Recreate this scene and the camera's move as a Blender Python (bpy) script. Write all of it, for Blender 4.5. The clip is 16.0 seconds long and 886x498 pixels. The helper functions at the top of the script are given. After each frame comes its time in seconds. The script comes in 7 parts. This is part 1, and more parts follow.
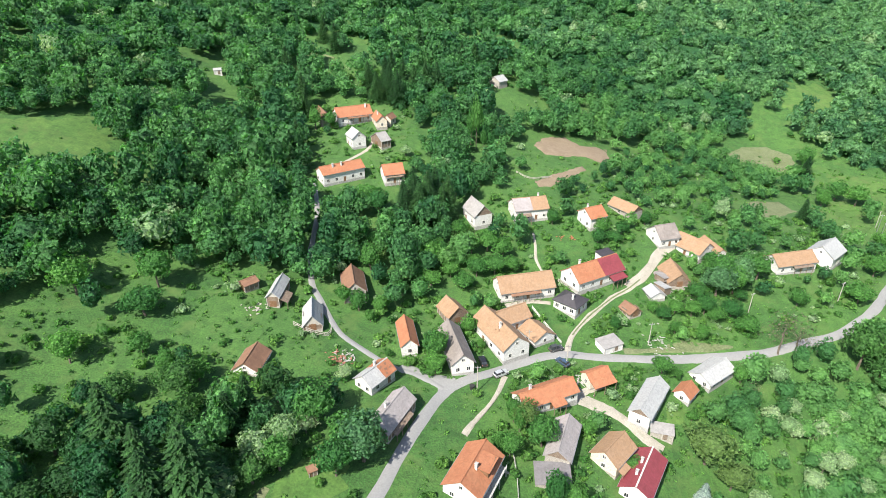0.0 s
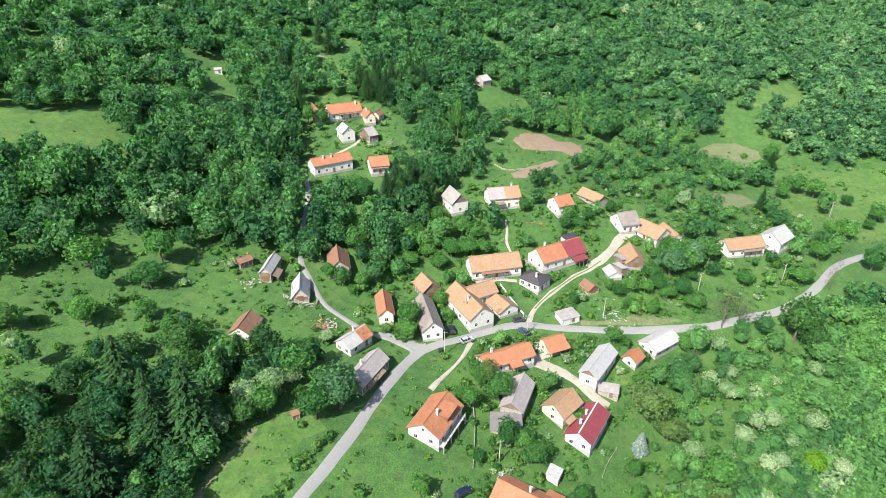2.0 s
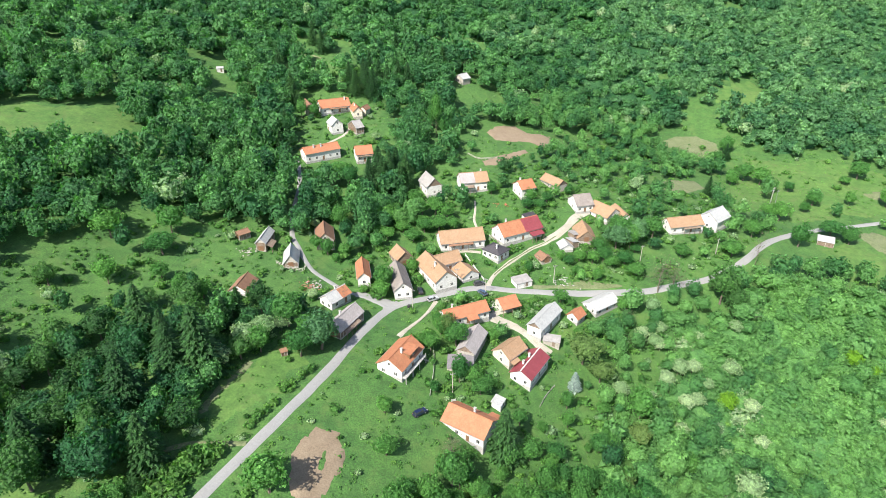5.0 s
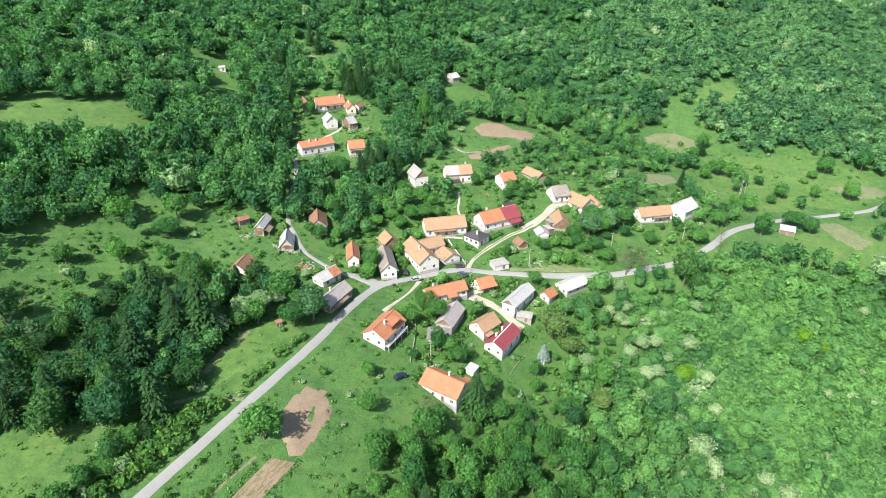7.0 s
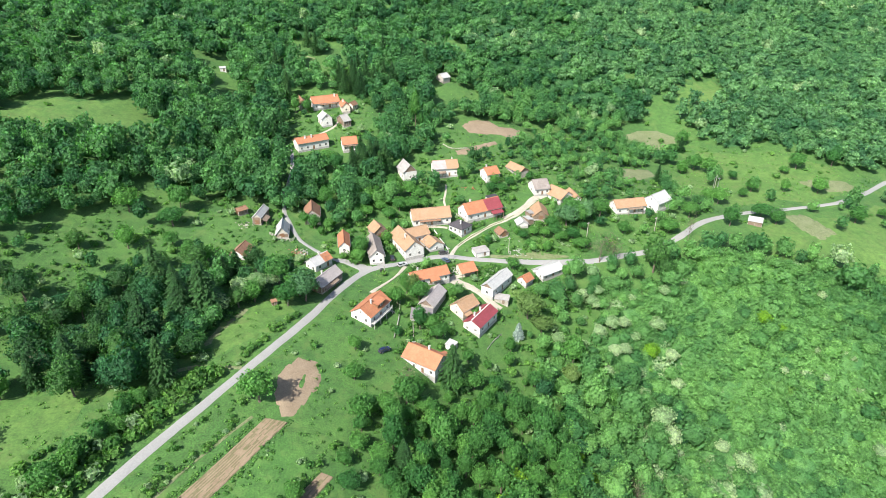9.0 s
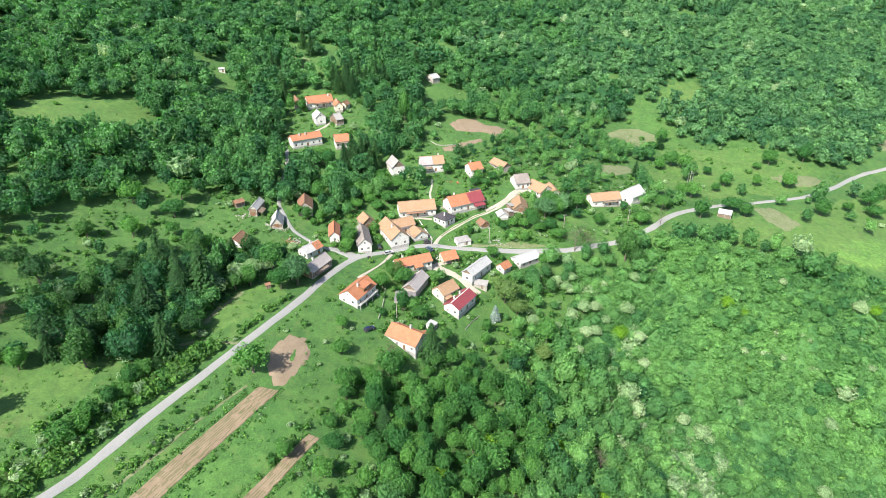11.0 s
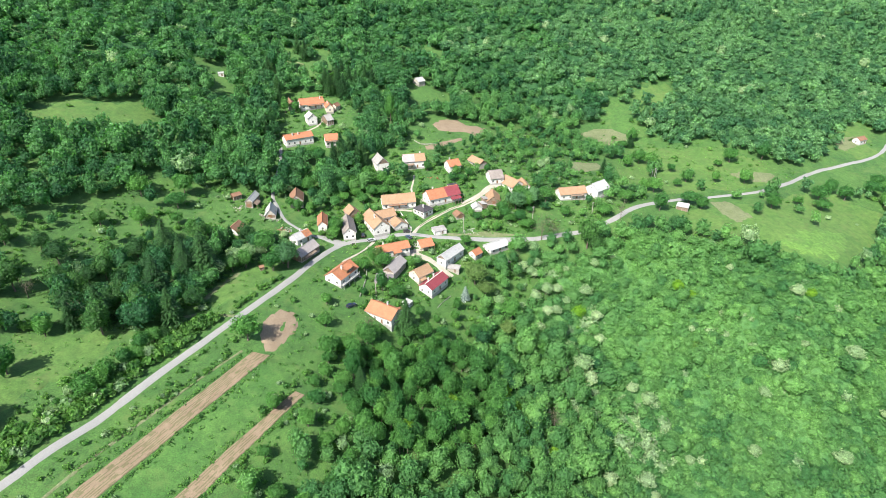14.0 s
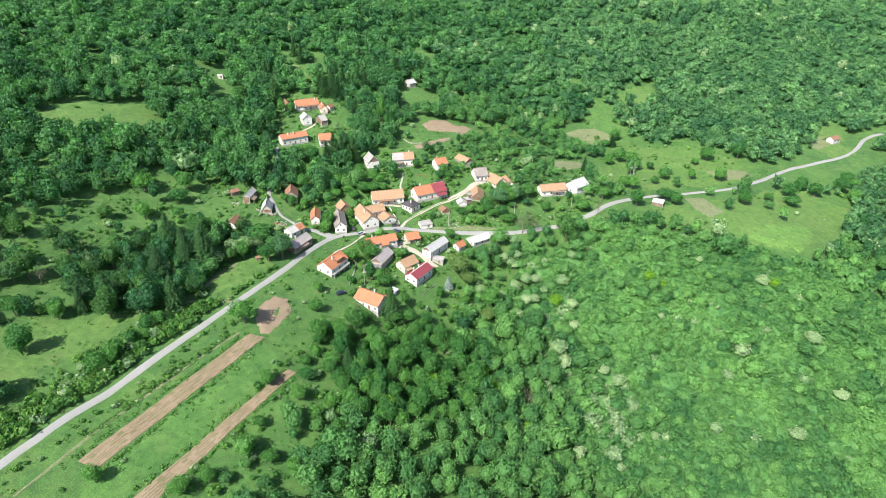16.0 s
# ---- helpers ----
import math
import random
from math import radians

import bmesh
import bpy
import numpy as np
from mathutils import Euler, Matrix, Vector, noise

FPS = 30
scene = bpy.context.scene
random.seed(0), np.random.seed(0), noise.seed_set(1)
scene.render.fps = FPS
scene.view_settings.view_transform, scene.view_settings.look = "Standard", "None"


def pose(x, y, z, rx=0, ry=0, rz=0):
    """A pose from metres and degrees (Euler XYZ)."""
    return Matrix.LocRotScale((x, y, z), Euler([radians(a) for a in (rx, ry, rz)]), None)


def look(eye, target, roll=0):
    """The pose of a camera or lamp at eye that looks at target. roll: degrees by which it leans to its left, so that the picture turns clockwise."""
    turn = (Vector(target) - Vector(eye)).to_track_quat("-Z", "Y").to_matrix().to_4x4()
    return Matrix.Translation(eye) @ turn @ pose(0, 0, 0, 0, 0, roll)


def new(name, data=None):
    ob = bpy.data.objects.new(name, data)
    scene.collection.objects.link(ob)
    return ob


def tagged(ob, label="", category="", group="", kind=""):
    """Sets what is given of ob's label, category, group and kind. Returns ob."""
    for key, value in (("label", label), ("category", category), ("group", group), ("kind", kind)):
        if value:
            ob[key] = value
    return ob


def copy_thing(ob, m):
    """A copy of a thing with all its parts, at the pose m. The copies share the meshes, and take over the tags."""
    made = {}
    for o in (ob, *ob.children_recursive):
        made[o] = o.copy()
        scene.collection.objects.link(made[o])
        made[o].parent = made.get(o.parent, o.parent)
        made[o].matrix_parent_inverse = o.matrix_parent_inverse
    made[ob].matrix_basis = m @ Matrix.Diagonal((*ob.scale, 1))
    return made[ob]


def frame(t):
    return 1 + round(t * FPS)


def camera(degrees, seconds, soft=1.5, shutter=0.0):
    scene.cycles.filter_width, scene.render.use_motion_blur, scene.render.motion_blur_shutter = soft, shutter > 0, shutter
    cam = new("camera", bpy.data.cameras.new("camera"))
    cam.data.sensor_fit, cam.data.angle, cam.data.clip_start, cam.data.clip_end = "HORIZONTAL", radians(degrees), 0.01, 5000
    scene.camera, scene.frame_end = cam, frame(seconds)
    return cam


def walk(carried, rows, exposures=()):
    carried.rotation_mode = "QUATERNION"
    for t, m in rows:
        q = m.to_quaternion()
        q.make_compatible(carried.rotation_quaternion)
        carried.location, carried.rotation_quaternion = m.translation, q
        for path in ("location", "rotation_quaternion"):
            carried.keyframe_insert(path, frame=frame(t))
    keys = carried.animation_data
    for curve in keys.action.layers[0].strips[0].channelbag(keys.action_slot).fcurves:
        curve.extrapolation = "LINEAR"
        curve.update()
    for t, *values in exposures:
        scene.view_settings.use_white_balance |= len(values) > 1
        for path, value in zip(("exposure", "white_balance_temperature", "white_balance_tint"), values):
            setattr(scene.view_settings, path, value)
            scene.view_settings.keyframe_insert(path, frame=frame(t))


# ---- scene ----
from mathutils.geometry import delaunay_2d_cdt
# ---------------- camera and its flight ----------------
cam = camera(72.0, 16.0, 0.58)
PATH = [
    (0.0, -0.00, 0.00, 103.00, 62.300, 0.000, 0.000),
    (0.5, 2.53, -5.16, 103.89, 62.322, -0.002, 0.125),
    (1.0, 4.57, -10.29, 104.86, 62.318, -0.029, 0.172),
    (1.5, 6.80, -15.49, 105.91, 62.315, -0.054, 0.228),
    (2.0, 8.87, -20.75, 107.00, 62.314, -0.062, 0.265),
    (2.5, 11.01, -26.10, 108.07, 62.311, -0.035, 0.314),
    (3.0, 12.72, -31.47, 109.12, 62.305, -0.081, 0.313),
    (3.5, 14.60, -36.93, 110.15, 62.279, -0.083, 0.337),
    (4.0, 16.50, -42.31, 111.00, 62.295, -0.067, 0.341),
    (6.5, 25.94, -68.32, 115.85, 62.292, -0.063, 0.550),
    (7.0, 27.63, -73.09, 116.67, 62.294, -0.128, 0.572),
    (7.5, 29.45, -77.91, 117.64, 62.296, -0.096, 0.613),
    (8.0, 31.38, -82.47, 118.62, 62.287, -0.081, 0.661),
    (8.5, 33.15, -87.08, 119.60, 62.288, -0.067, 0.674),
    (9.0, 35.07, -91.58, 120.60, 62.292, -0.053, 0.708),
    (11.5, 44.75, -114.56, 125.98, 62.313, -0.004, 0.728),
    (12.0, 46.70, -119.33, 127.35, 62.329, 0.001, 0.714),
    (12.5, 48.75, -124.21, 128.69, 62.348, 0.024, 0.725),
    (13.0, 50.52, -128.97, 130.12, 62.340, 0.024, 0.710),
    (13.5, 52.40, -133.87, 131.55, 62.343, 0.029, 0.696),
    (14.0, 54.32, -138.80, 132.86, 62.372, 0.005, 0.697),
    (14.5, 56.20, -143.76, 134.32, 62.377, 0.020, 0.692),
    (15.0, 57.99, -148.53, 135.60, 62.384, 0.025, 0.653),
    (15.5, 59.92, -153.32, 137.01, 62.389, -0.001, 0.658),
    (16.0, 62.09, -157.89, 138.66, 62.348, 0.015, 0.671),
]
walk(cam, [(t, pose(x, y, z, rx, ry, rz)) for t, x, y, z, rx, ry, rz in PATH], [(0.0, 1.1), (4.0, 1.17), (8.0, 1.22), (13.0, 1.26), (16.0, 1.19)])

# ---------------- sun and sky ----------------
SUN_ELEV, SUN_AZ = 48.0, 215.0          # degrees; azimuth clockwise from +y
world = bpy.data.worlds.new("sky")
scene.world = world
world.use_nodes = True
wn, wl = world.node_tree.nodes, world.node_tree.links
sky = wn.new("ShaderNodeTexSky")
sky.sky_type, sky.sun_disc = "NISHITA", False
sky.sun_elevation, sky.sun_rotation = radians(SUN_ELEV), radians(SUN_AZ)
sky.dust_density = 1.5
wl.new(sky.outputs[0], wn["Background"].inputs[0])
wn["Background"].inputs[1].default_value = 0.1
sun = new("sun", bpy.data.lights.new("sun", "SUN"))
sun.data.energy, sun.data.angle, sun.data.color = 5.0, radians(0.5), (1.0, 0.95, 0.86)
sd = Vector((math.sin(radians(SUN_AZ)) * math.cos(radians(SUN_ELEV)), math.cos(radians(SUN_AZ)) * math.cos(radians(SUN_ELEV)), math.sin(radians(SUN_ELEV))))
sun.matrix_world = look(sd * 300, (0, 0, 0))

# ---------------- terrain form ----------------
COARSE = np.array([
    [30.2, 11.7, -7.6, -28.4, -51.3, -76.5, -103.5, -130.4, -155.8, -180.4],
    [39.5, 20.2, 1.1, -19.2, -42.5, -68.0, -91.7, -112.3, -131.4, -150.2],
    [49.4, 29.0, 9.4, -9.8, -33.8, -60.9, -79.2, -92.7, -106.5, -121.0],
    [60.5, 39.4, 18.6, 0.5, -23.6, -50.6, -61.9, -70.1, -81.2, -94.1],
    [72.8, 52.6, 31.9, 10.3, -7.0, -23.4, -34.4, -45.1, -56.7, -69.9],
    [85.6, 64.8, 43.1, 22.2, 7.8, -7.7, -16.1, -22.3, -34.2, -47.5],
    [97.7, 76.0, 53.6, 34.6, 22.6, 10.2, 1.4, -8.3, -17.3, -24.0],
    [107.7, 88.1, 68.1, 51.7, 43.5, 35.7, 21.1, 7.7, 4.1, 4.5],
    [115.4, 101.4, 88.0, 78.0, 72.8, 65.9, 54.3, 44.0, 40.7, 39.0],
    [122.1, 115.3, 109.7, 105.7, 102.3, 97.2, 91.1, 85.2, 80.6, 75.3]])
FINE = np.array([
    [5.2, 2.9, 2.8, 2.6, -2.6, -10.0, -15.5, -17.2, -15.8, -13.0],
    [-1.9, 3.3, 6.0, 2.9, -5.1, -14.3, -18.2, -16.6, -11.4, -4.6],
    [-10.2, 1.0, 6.6, 2.6, -4.7, -15.3, -17.0, -13.1, -5.7, 4.0],
    [-11.0, -2.9, 1.2, 3.3, 0.6, -7.3, -6.5, -3.4, 3.3, 12.2],
    [-8.4, -6.1, -5.7, -1.0, 3.5, 3.7, 7.2, 8.4, 12.5, 16.3],
    [-9.2, -8.4, -6.7, -1.5, 4.6, 7.0, 10.4, 8.7, 10.1, 11.9],
    [-10.8, -7.8, -3.1, 0.9, 6.0, 5.4, 3.9, 1.6, 2.9, 6.1],
    [-11.0, -6.3, -1.1, 1.2, 1.4, -1.3, -5.6, -5.3, -0.0, 5.3],
    [-9.2, -4.5, 0.4, 2.3, -0.6, -6.2, -11.8, -10.4, -2.2, 5.8],
    [-6.3, -1.0, 3.8, 5.4, 0.1, -9.0, -15.1, -11.1, -0.6, 7.6]])


def spline_weights(u):
    return [(1 - u) ** 3 / 6, (3 * u ** 3 - 6 * u ** 2 + 4) / 6, (-3 * u ** 3 + 3 * u ** 2 + 3 * u + 1) / 6, u ** 3 / 6]


def lattice(a, gx, gy):
    """A cubic spline surface over the lattice a; zero outside of it."""
    big = np.pad(a, 3)
    i, j = np.floor(gx).astype(int), np.floor(gy).astype(int)
    wx, wy = spline_weights(gx - i), spline_weights(gy - j)
    out = np.zeros_like(gx)
    for p in range(4):
        for q in range(4):
            out += wx[p] * wy[q] * big[np.clip(j + q + 2, 0, a.shape[0] + 5), np.clip(i + p + 2, 0, a.shape[1] + 5)]
    return out


def heights(x, y):
    x, y = np.asarray(x, float), np.asarray(y, float)
    z = lattice(COARSE, np.clip((x + 330) / 95, 1, 7.999), np.clip((y + 230) / 95, 1, 7.999))
    z = z + lattice(FINE, np.clip((x + 95) / 40, -2.9, 11.9), np.clip((y + 15) / 40, -2.9, 11.9))
    z = z + 0.3 * np.clip(y - 525, 0, 520) + 0.12 * np.clip(-235 - x, 0, 600)
    return z + 0.3 * np.sin(x * 0.13 + 1.7 * np.sin(y * 0.05)) * np.sin(y * 0.11 + 1.1 * np.sin(x * 0.06))


def ground(x, y):
    return float(heights(np.array([x]), np.array([y]))[0])


# ---------------- materials ----------------
def material(name):
    m = bpy.data.materials.new(name)
    m.use_nodes = True
    return m, m.node_tree.nodes, m.node_tree.links, m.node_tree.nodes["Principled BSDF"]


def noise_node(n, l, scale, detail=4.0, coord="Object", rough=0.55):
    tc = n.new("ShaderNodeTexCoord")
    t = n.new("ShaderNodeTexNoise")
    t.inputs["Scale"].default_value, t.inputs["Detail"].default_value, t.inputs["Roughness"].default_value = scale, detail, rough
    l.new(tc.outputs[coord], t.inputs["Vector"])
    return t


def ramp(n, l, src, stops):
    r = n.new("ShaderNodeValToRGB")
    e = r.color_ramp.elements
    while len(e) < len(stops):
        e.new(0.5)
    for k, (p, c) in zip(e, stops):
        k.position, k.color = p, (*c, 1)
    l.new(src, r.inputs[0])
    return r


def mix(n, l, fac, a, b, mode="MIX"):
    m = n.new("ShaderNodeMix")
    m.data_type, m.blend_type = "RGBA", mode
    for sock, v in ((m.inputs[0], fac), (m.inputs[6], a), (m.inputs[7], b)):
        if hasattr(v, "links") or hasattr(v, "is_linked"):
            l.new(v, sock)
        elif isinstance(v, tuple):
            sock.default_value = (*v, 1)
        else:
            sock.default_value = v
    return m.outputs[2]


def bump(n, l, src, bsdf, strength, dist):
    b = n.new("ShaderNodeBump")
    b.inputs["Strength"].default_value, b.inputs["Distance"].default_value = strength, dist
    l.new(src, b.inputs["Height"])
    l.new(b.outputs[0], bsdf.inputs["Normal"])


def two_tone(name, c1, c2, s1=0.3, s2=6.0, rough=0.85, c3=None, relief=0.3, dist=0.1, coord="Object", metal=0.0, spread=0.35):
    """A surface that varies at two scales between two colours, with stains of a third."""
    m, n, l, b = material(name)
    n1, n2 = noise_node(n, l, s1, 5, coord), noise_node(n, l, s2, 5, coord)
    r1 = ramp(n, l, n1.outputs[0], [(0.35, (0, 0, 0)), (0.65, (1, 1, 1))])
    col = mix(n, l, r1.outputs[0], c1, c2)
    r2 = ramp(n, l, n2.outputs[0], [(0.3, (1 - 1.15 * spread,) * 3), (0.7, (1 + spread,) * 3)])
    col = mix(n, l, 1.0, col, r2.outputs[0], "MULTIPLY")
    if s1 < 0.1:
        n4 = noise_node(n, l, 0.33, 5, coord, 0.65)
        r4 = ramp(n, l, n4.outputs[0], [(0.34, (0.72, 0.76, 0.74)), (0.5, (1.0, 1.0, 1.0)), (0.68, (1.3, 1.22, 1.25))])
        col = mix(n, l, 1.0, col, r4.outputs[0], "MULTIPLY")
    if c3:
        n3 = noise_node(n, l, s1 * 2.7, 6, coord, 0.7)
        r3 = ramp(n, l, n3.outputs[0], [(0.52, (0, 0, 0)), (0.7, (0.8, 0.8, 0.8))])
        col = mix(n, l, r3.outputs[0], col, c3)
    l.new(col, b.inputs["Base Color"])
    b.inputs["Roughness"].default_value, b.inputs["Metallic"].default_value = rough, metal
    bump(n, l, n2.outputs[0], b, relief, dist)
    return m


def leaf_material(name, c1, c2, by_object, lively=1.0):
    """Foliage: every tree has its tone, every leaf clump a little of its own."""
    m, n, l, b = material(name)
    if by_object:
        tone = n.new("ShaderNodeObjectInfo").outputs["Random"]
    else:
        at = n.new("ShaderNodeAttribute")
        at.attribute_name = "tone"
        tone = at.outputs["Fac"]
    col = mix(n, l, tone, c1, c2)
    geo = n.new("ShaderNodeNewGeometry")
    r = ramp(n, l, geo.outputs["Random Per Island"], [(0.0, (1 - 0.3 * lively,) * 3), (0.6, (1.0, 1.0, 1.0)), (1.0, (1 + 0.5 * lively, 1 + 0.42 * lively, 1 + 0.3 * lively))])
    col = mix(n, l, 1.0, col, r.outputs[0], "MULTIPLY")
    leafy = noise_node(n, l, 1.7, 5, "Object", 0.68)
    fine = ramp(n, l, leafy.outputs[0], [(0.36, (1 - 0.5 * lively,) * 3), (0.5, (1.0, 1.0, 1.0)), (0.64, (1 + 0.6 * lively, 1 + 0.5 * lively, 1 + 0.4 * lively))])
    col = mix(n, l, 1.0, col, fine.outputs[0], "MULTIPLY")
    l.new(col, b.inputs["Base Color"])
    rough = ramp(n, l, leafy.outputs[0], [(0.36, (0, 0, 0)), (0.64, (1, 1, 1))])
    bump(n, l, rough.outputs[0], b, 0.8, 0.3)
    b.inputs["Roughness"].default_value = 0.5
    b.inputs["Specular IOR Level"].default_value = 0.3
    tr = n.new("ShaderNodeBsdfTranslucent")
    l.new(mix(n, l, 1.0, col, (1.0, 1.35, 0.55), "MULTIPLY"), tr.inputs[0])
    ms = n.new("ShaderNodeMixShader")
    ms.inputs[0].default_value = 0.42
    l.new(b.outputs[0], ms.inputs[1])
    l.new(tr.outputs[0], ms.inputs[2])
    l.new(ms.outputs[0], n["Material Output"].inputs[0])
    return m


def roof_material(name, c1, c2, c3, rough=0.8):
    """Clay tiles: courses and columns in relief, single tiles of their own tone, lichen and stains."""
    m, n, l, b = material(name)
    tc = n.new("ShaderNodeTexCoord")
    vor = n.new("ShaderNodeTexVoronoi")
    vor.inputs["Scale"].default_value = 2.4
    l.new(tc.outputs["Object"], vor.inputs["Vector"])
    oi = n.new("ShaderNodeObjectInfo")
    big = noise_node(n, l, 0.5, 5)
    r1 = ramp(n, l, big.outputs[0], [(0.35, (0, 0, 0)), (0.68, (1, 1, 1))])
    col = mix(n, l, r1.outputs[0], c1, c2)
    bw = n.new("ShaderNodeRGBToBW")
    l.new(vor.outputs["Color"], bw.inputs[0])
    r2 = ramp(n, l, bw.outputs[0], [(0.1, (0.86, 0.86, 0.86)), (0.9, (1.1, 1.1, 1.1))])
    col = mix(n, l, 1.0, col, r2.outputs[0], "MULTIPLY")
    st = noise_node(n, l, 1.6, 6, "Object", 0.7)
    r3 = ramp(n, l, st.outputs[0], [(0.55, (0, 0, 0)), (0.75, (0.45, 0.45, 0.45))])
    col = mix(n, l, r3.outputs[0], col, c3)
    l.new(col, b.inputs["Base Color"])
    b.inputs["Roughness"].default_value = rough
    wv = n.new("ShaderNodeTexWave")
    wv.bands_direction, wv.wave_profile = "Y", "SAW"
    wv.inputs["Scale"].default_value, wv.inputs["Distortion"].default_value = 1.1, 0.3
    l.new(tc.outputs["Object"], wv.inputs["Vector"])
    bump(n, l, wv.outputs[1], b, 0.5, 0.06)
    return m


M = {}
M["grass"] = two_tone("grass", (0.029, 0.090, 0.016), (0.050, 0.122, 0.022), 0.05, 2.2, 0.9, (0.074, 0.128, 0.030), 0.6, 0.3, spread=0.38)
M["mown"] = two_tone("mown_grass", (0.048, 0.117, 0.020), (0.068, 0.135, 0.026), 0.06, 1.6, 0.9, (0.081, 0.117, 0.033), 0.4, 0.2, spread=0.22)
M["bright"] = two_tone("bright_meadow", (0.061, 0.147, 0.024), (0.085, 0.174, 0.030), 0.05, 0.9, 0.9, (0.071, 0.125, 0.033), 0.4, 0.2)
M["lush"] = two_tone("lush_grass", (0.034, 0.104, 0.017), (0.052, 0.130, 0.023), 0.06, 2.0, 0.9, (0.070, 0.130, 0.030), 0.5, 0.25, spread=0.3)
M["soil"] = two_tone("ploughed_soil", (0.165, 0.125, 0.084), (0.196, 0.152, 0.104), 0.25, 2.5, 0.95, (0.139, 0.100, 0.065), 0.4, 0.1, spread=0.2)
M["soil_dark"] = two_tone("furrow_soil", (0.109, 0.099, 0.051), (0.132, 0.117, 0.066), 0.25, 2.5, 0.95, (0.073, 0.095, 0.033), 0.4, 0.1, spread=0.25)
M["dry"] = two_tone("dry_grass_soil", (0.105, 0.130, 0.054), (0.130, 0.150, 0.075), 0.15, 2.0, 0.95, (0.058, 0.087, 0.030), 0.5, 0.2)
M["asphalt"] = two_tone("worn_asphalt", (0.200, 0.201, 0.200), (0.219, 0.219, 0.217), 0.1, 2.5, 0.9, (0.187, 0.188, 0.184), 0.1, 0.02, spread=0.1)
M["gravel"] = two_tone("pale_gravel", (0.270, 0.250, 0.208), (0.330, 0.305, 0.258), 0.3, 3.0, 0.95, (0.205, 0.205, 0.145), 0.25, 0.05, spread=0.16)
M["concrete"] = two_tone("concrete", (0.277, 0.271, 0.258), (0.339, 0.332, 0.314), 0.5, 5.0, 0.9, (0.203, 0.197, 0.184), 0.2, 0.03)
M["orange"] = roof_material("orange_tiles", (0.282, 0.108, 0.053), (0.312, 0.134, 0.068), (0.228, 0.112, 0.070))
M["pale"] = roof_material("pale_tiles", (0.248, 0.152, 0.086), (0.272, 0.176, 0.108), (0.195, 0.128, 0.084))
M["brown"] = roof_material("brown_tiles", (0.168, 0.089, 0.055), (0.210, 0.114, 0.068), (0.139, 0.092, 0.068))
M["red"] = roof_material("red_sheet", (0.167, 0.032, 0.039), (0.197, 0.039, 0.048), (0.187, 0.054, 0.058), 0.55)
M["grey"] = roof_material("grey_sheet", (0.221, 0.212, 0.206), (0.265, 0.255, 0.246), (0.172, 0.163, 0.157))
M["pinkgrey"] = roof_material("pinkish_grey_sheet", (0.250, 0.226, 0.224), (0.285, 0.260, 0.258), (0.214, 0.196, 0.192))
M["whiteroof"] = roof_material("white_sheet", (0.313, 0.316, 0.313), (0.342, 0.342, 0.340), (0.248, 0.248, 0.242), 0.6)
M["slate"] = roof_material("slate_grey_sheet", (0.122, 0.114, 0.120), (0.150, 0.142, 0.148), (0.105, 0.098, 0.100))
M["dark"] = roof_material("dark_sheet", (0.032, 0.029, 0.034), (0.043, 0.039, 0.045), (0.06, 0.054, 0.057), 0.65)
M["weathered"] = roof_material("weathered_shingle", (0.160, 0.139, 0.126), (0.221, 0.194, 0.178), (0.098, 0.077, 0.065))
M["plaster"] = two_tone("white_plaster", (0.499, 0.491, 0.470), (0.555, 0.548, 0.530), 0.5, 6.0, 0.9, (0.427, 0.413, 0.384), 0.15, 0.02)
M["cream"] = two_tone("cream_plaster", (0.505, 0.444, 0.352), (0.551, 0.490, 0.398), 0.5, 6.0, 0.9, (0.421, 0.359, 0.284), 0.15, 0.02)
M["stone"] = two_tone("rubble_stone", (0.249, 0.230, 0.197), (0.328, 0.308, 0.276), 1.5, 7.0, 0.95, (0.177, 0.161, 0.138), 0.7, 0.06)
M["timber"] = two_tone("old_timber", (0.123, 0.086, 0.061), (0.189, 0.143, 0.107), 1.0, 9.0, 0.9, (0.246, 0.205, 0.164), 0.4, 0.03)
M["palewood"] = two_tone("grey_wood", (0.306, 0.284, 0.253), (0.383, 0.359, 0.321), 1.0, 9.0, 0.9, (0.230, 0.207, 0.176), 0.3, 0.02)
M["brick"] = two_tone("brick", (0.249, 0.105, 0.066), (0.302, 0.138, 0.092), 2.0, 8.0, 0.9, (0.197, 0.131, 0.105), 0.4, 0.03)
M["frame"] = two_tone("window_paint", (0.522, 0.504, 0.468), (0.594, 0.576, 0.540), 3.0, 20.0, 0.6, None, 0.05, 0.01)
M["doorwood"] = two_tone("door_wood", (0.131, 0.070, 0.037), (0.180, 0.098, 0.053), 3.0, 20.0, 0.6, None, 0.1, 0.01)
M["bark"] = two_tone("bark", (0.090, 0.070, 0.053), (0.139, 0.115, 0.090), 2.0, 12.0, 0.95, None, 0.7, 0.05)
M["rubber"] = two_tone("rubber", (0.016, 0.016, 0.016), (0.025, 0.025, 0.025), 3.0, 20.0, 0.8, None, 0.1, 0.01)
M["metal"] = two_tone("galvanised_metal", (0.369, 0.377, 0.385), (0.426, 0.435, 0.443), 2.0, 20.0, 0.45, None, 0.05, 0.01, metal=0.8)


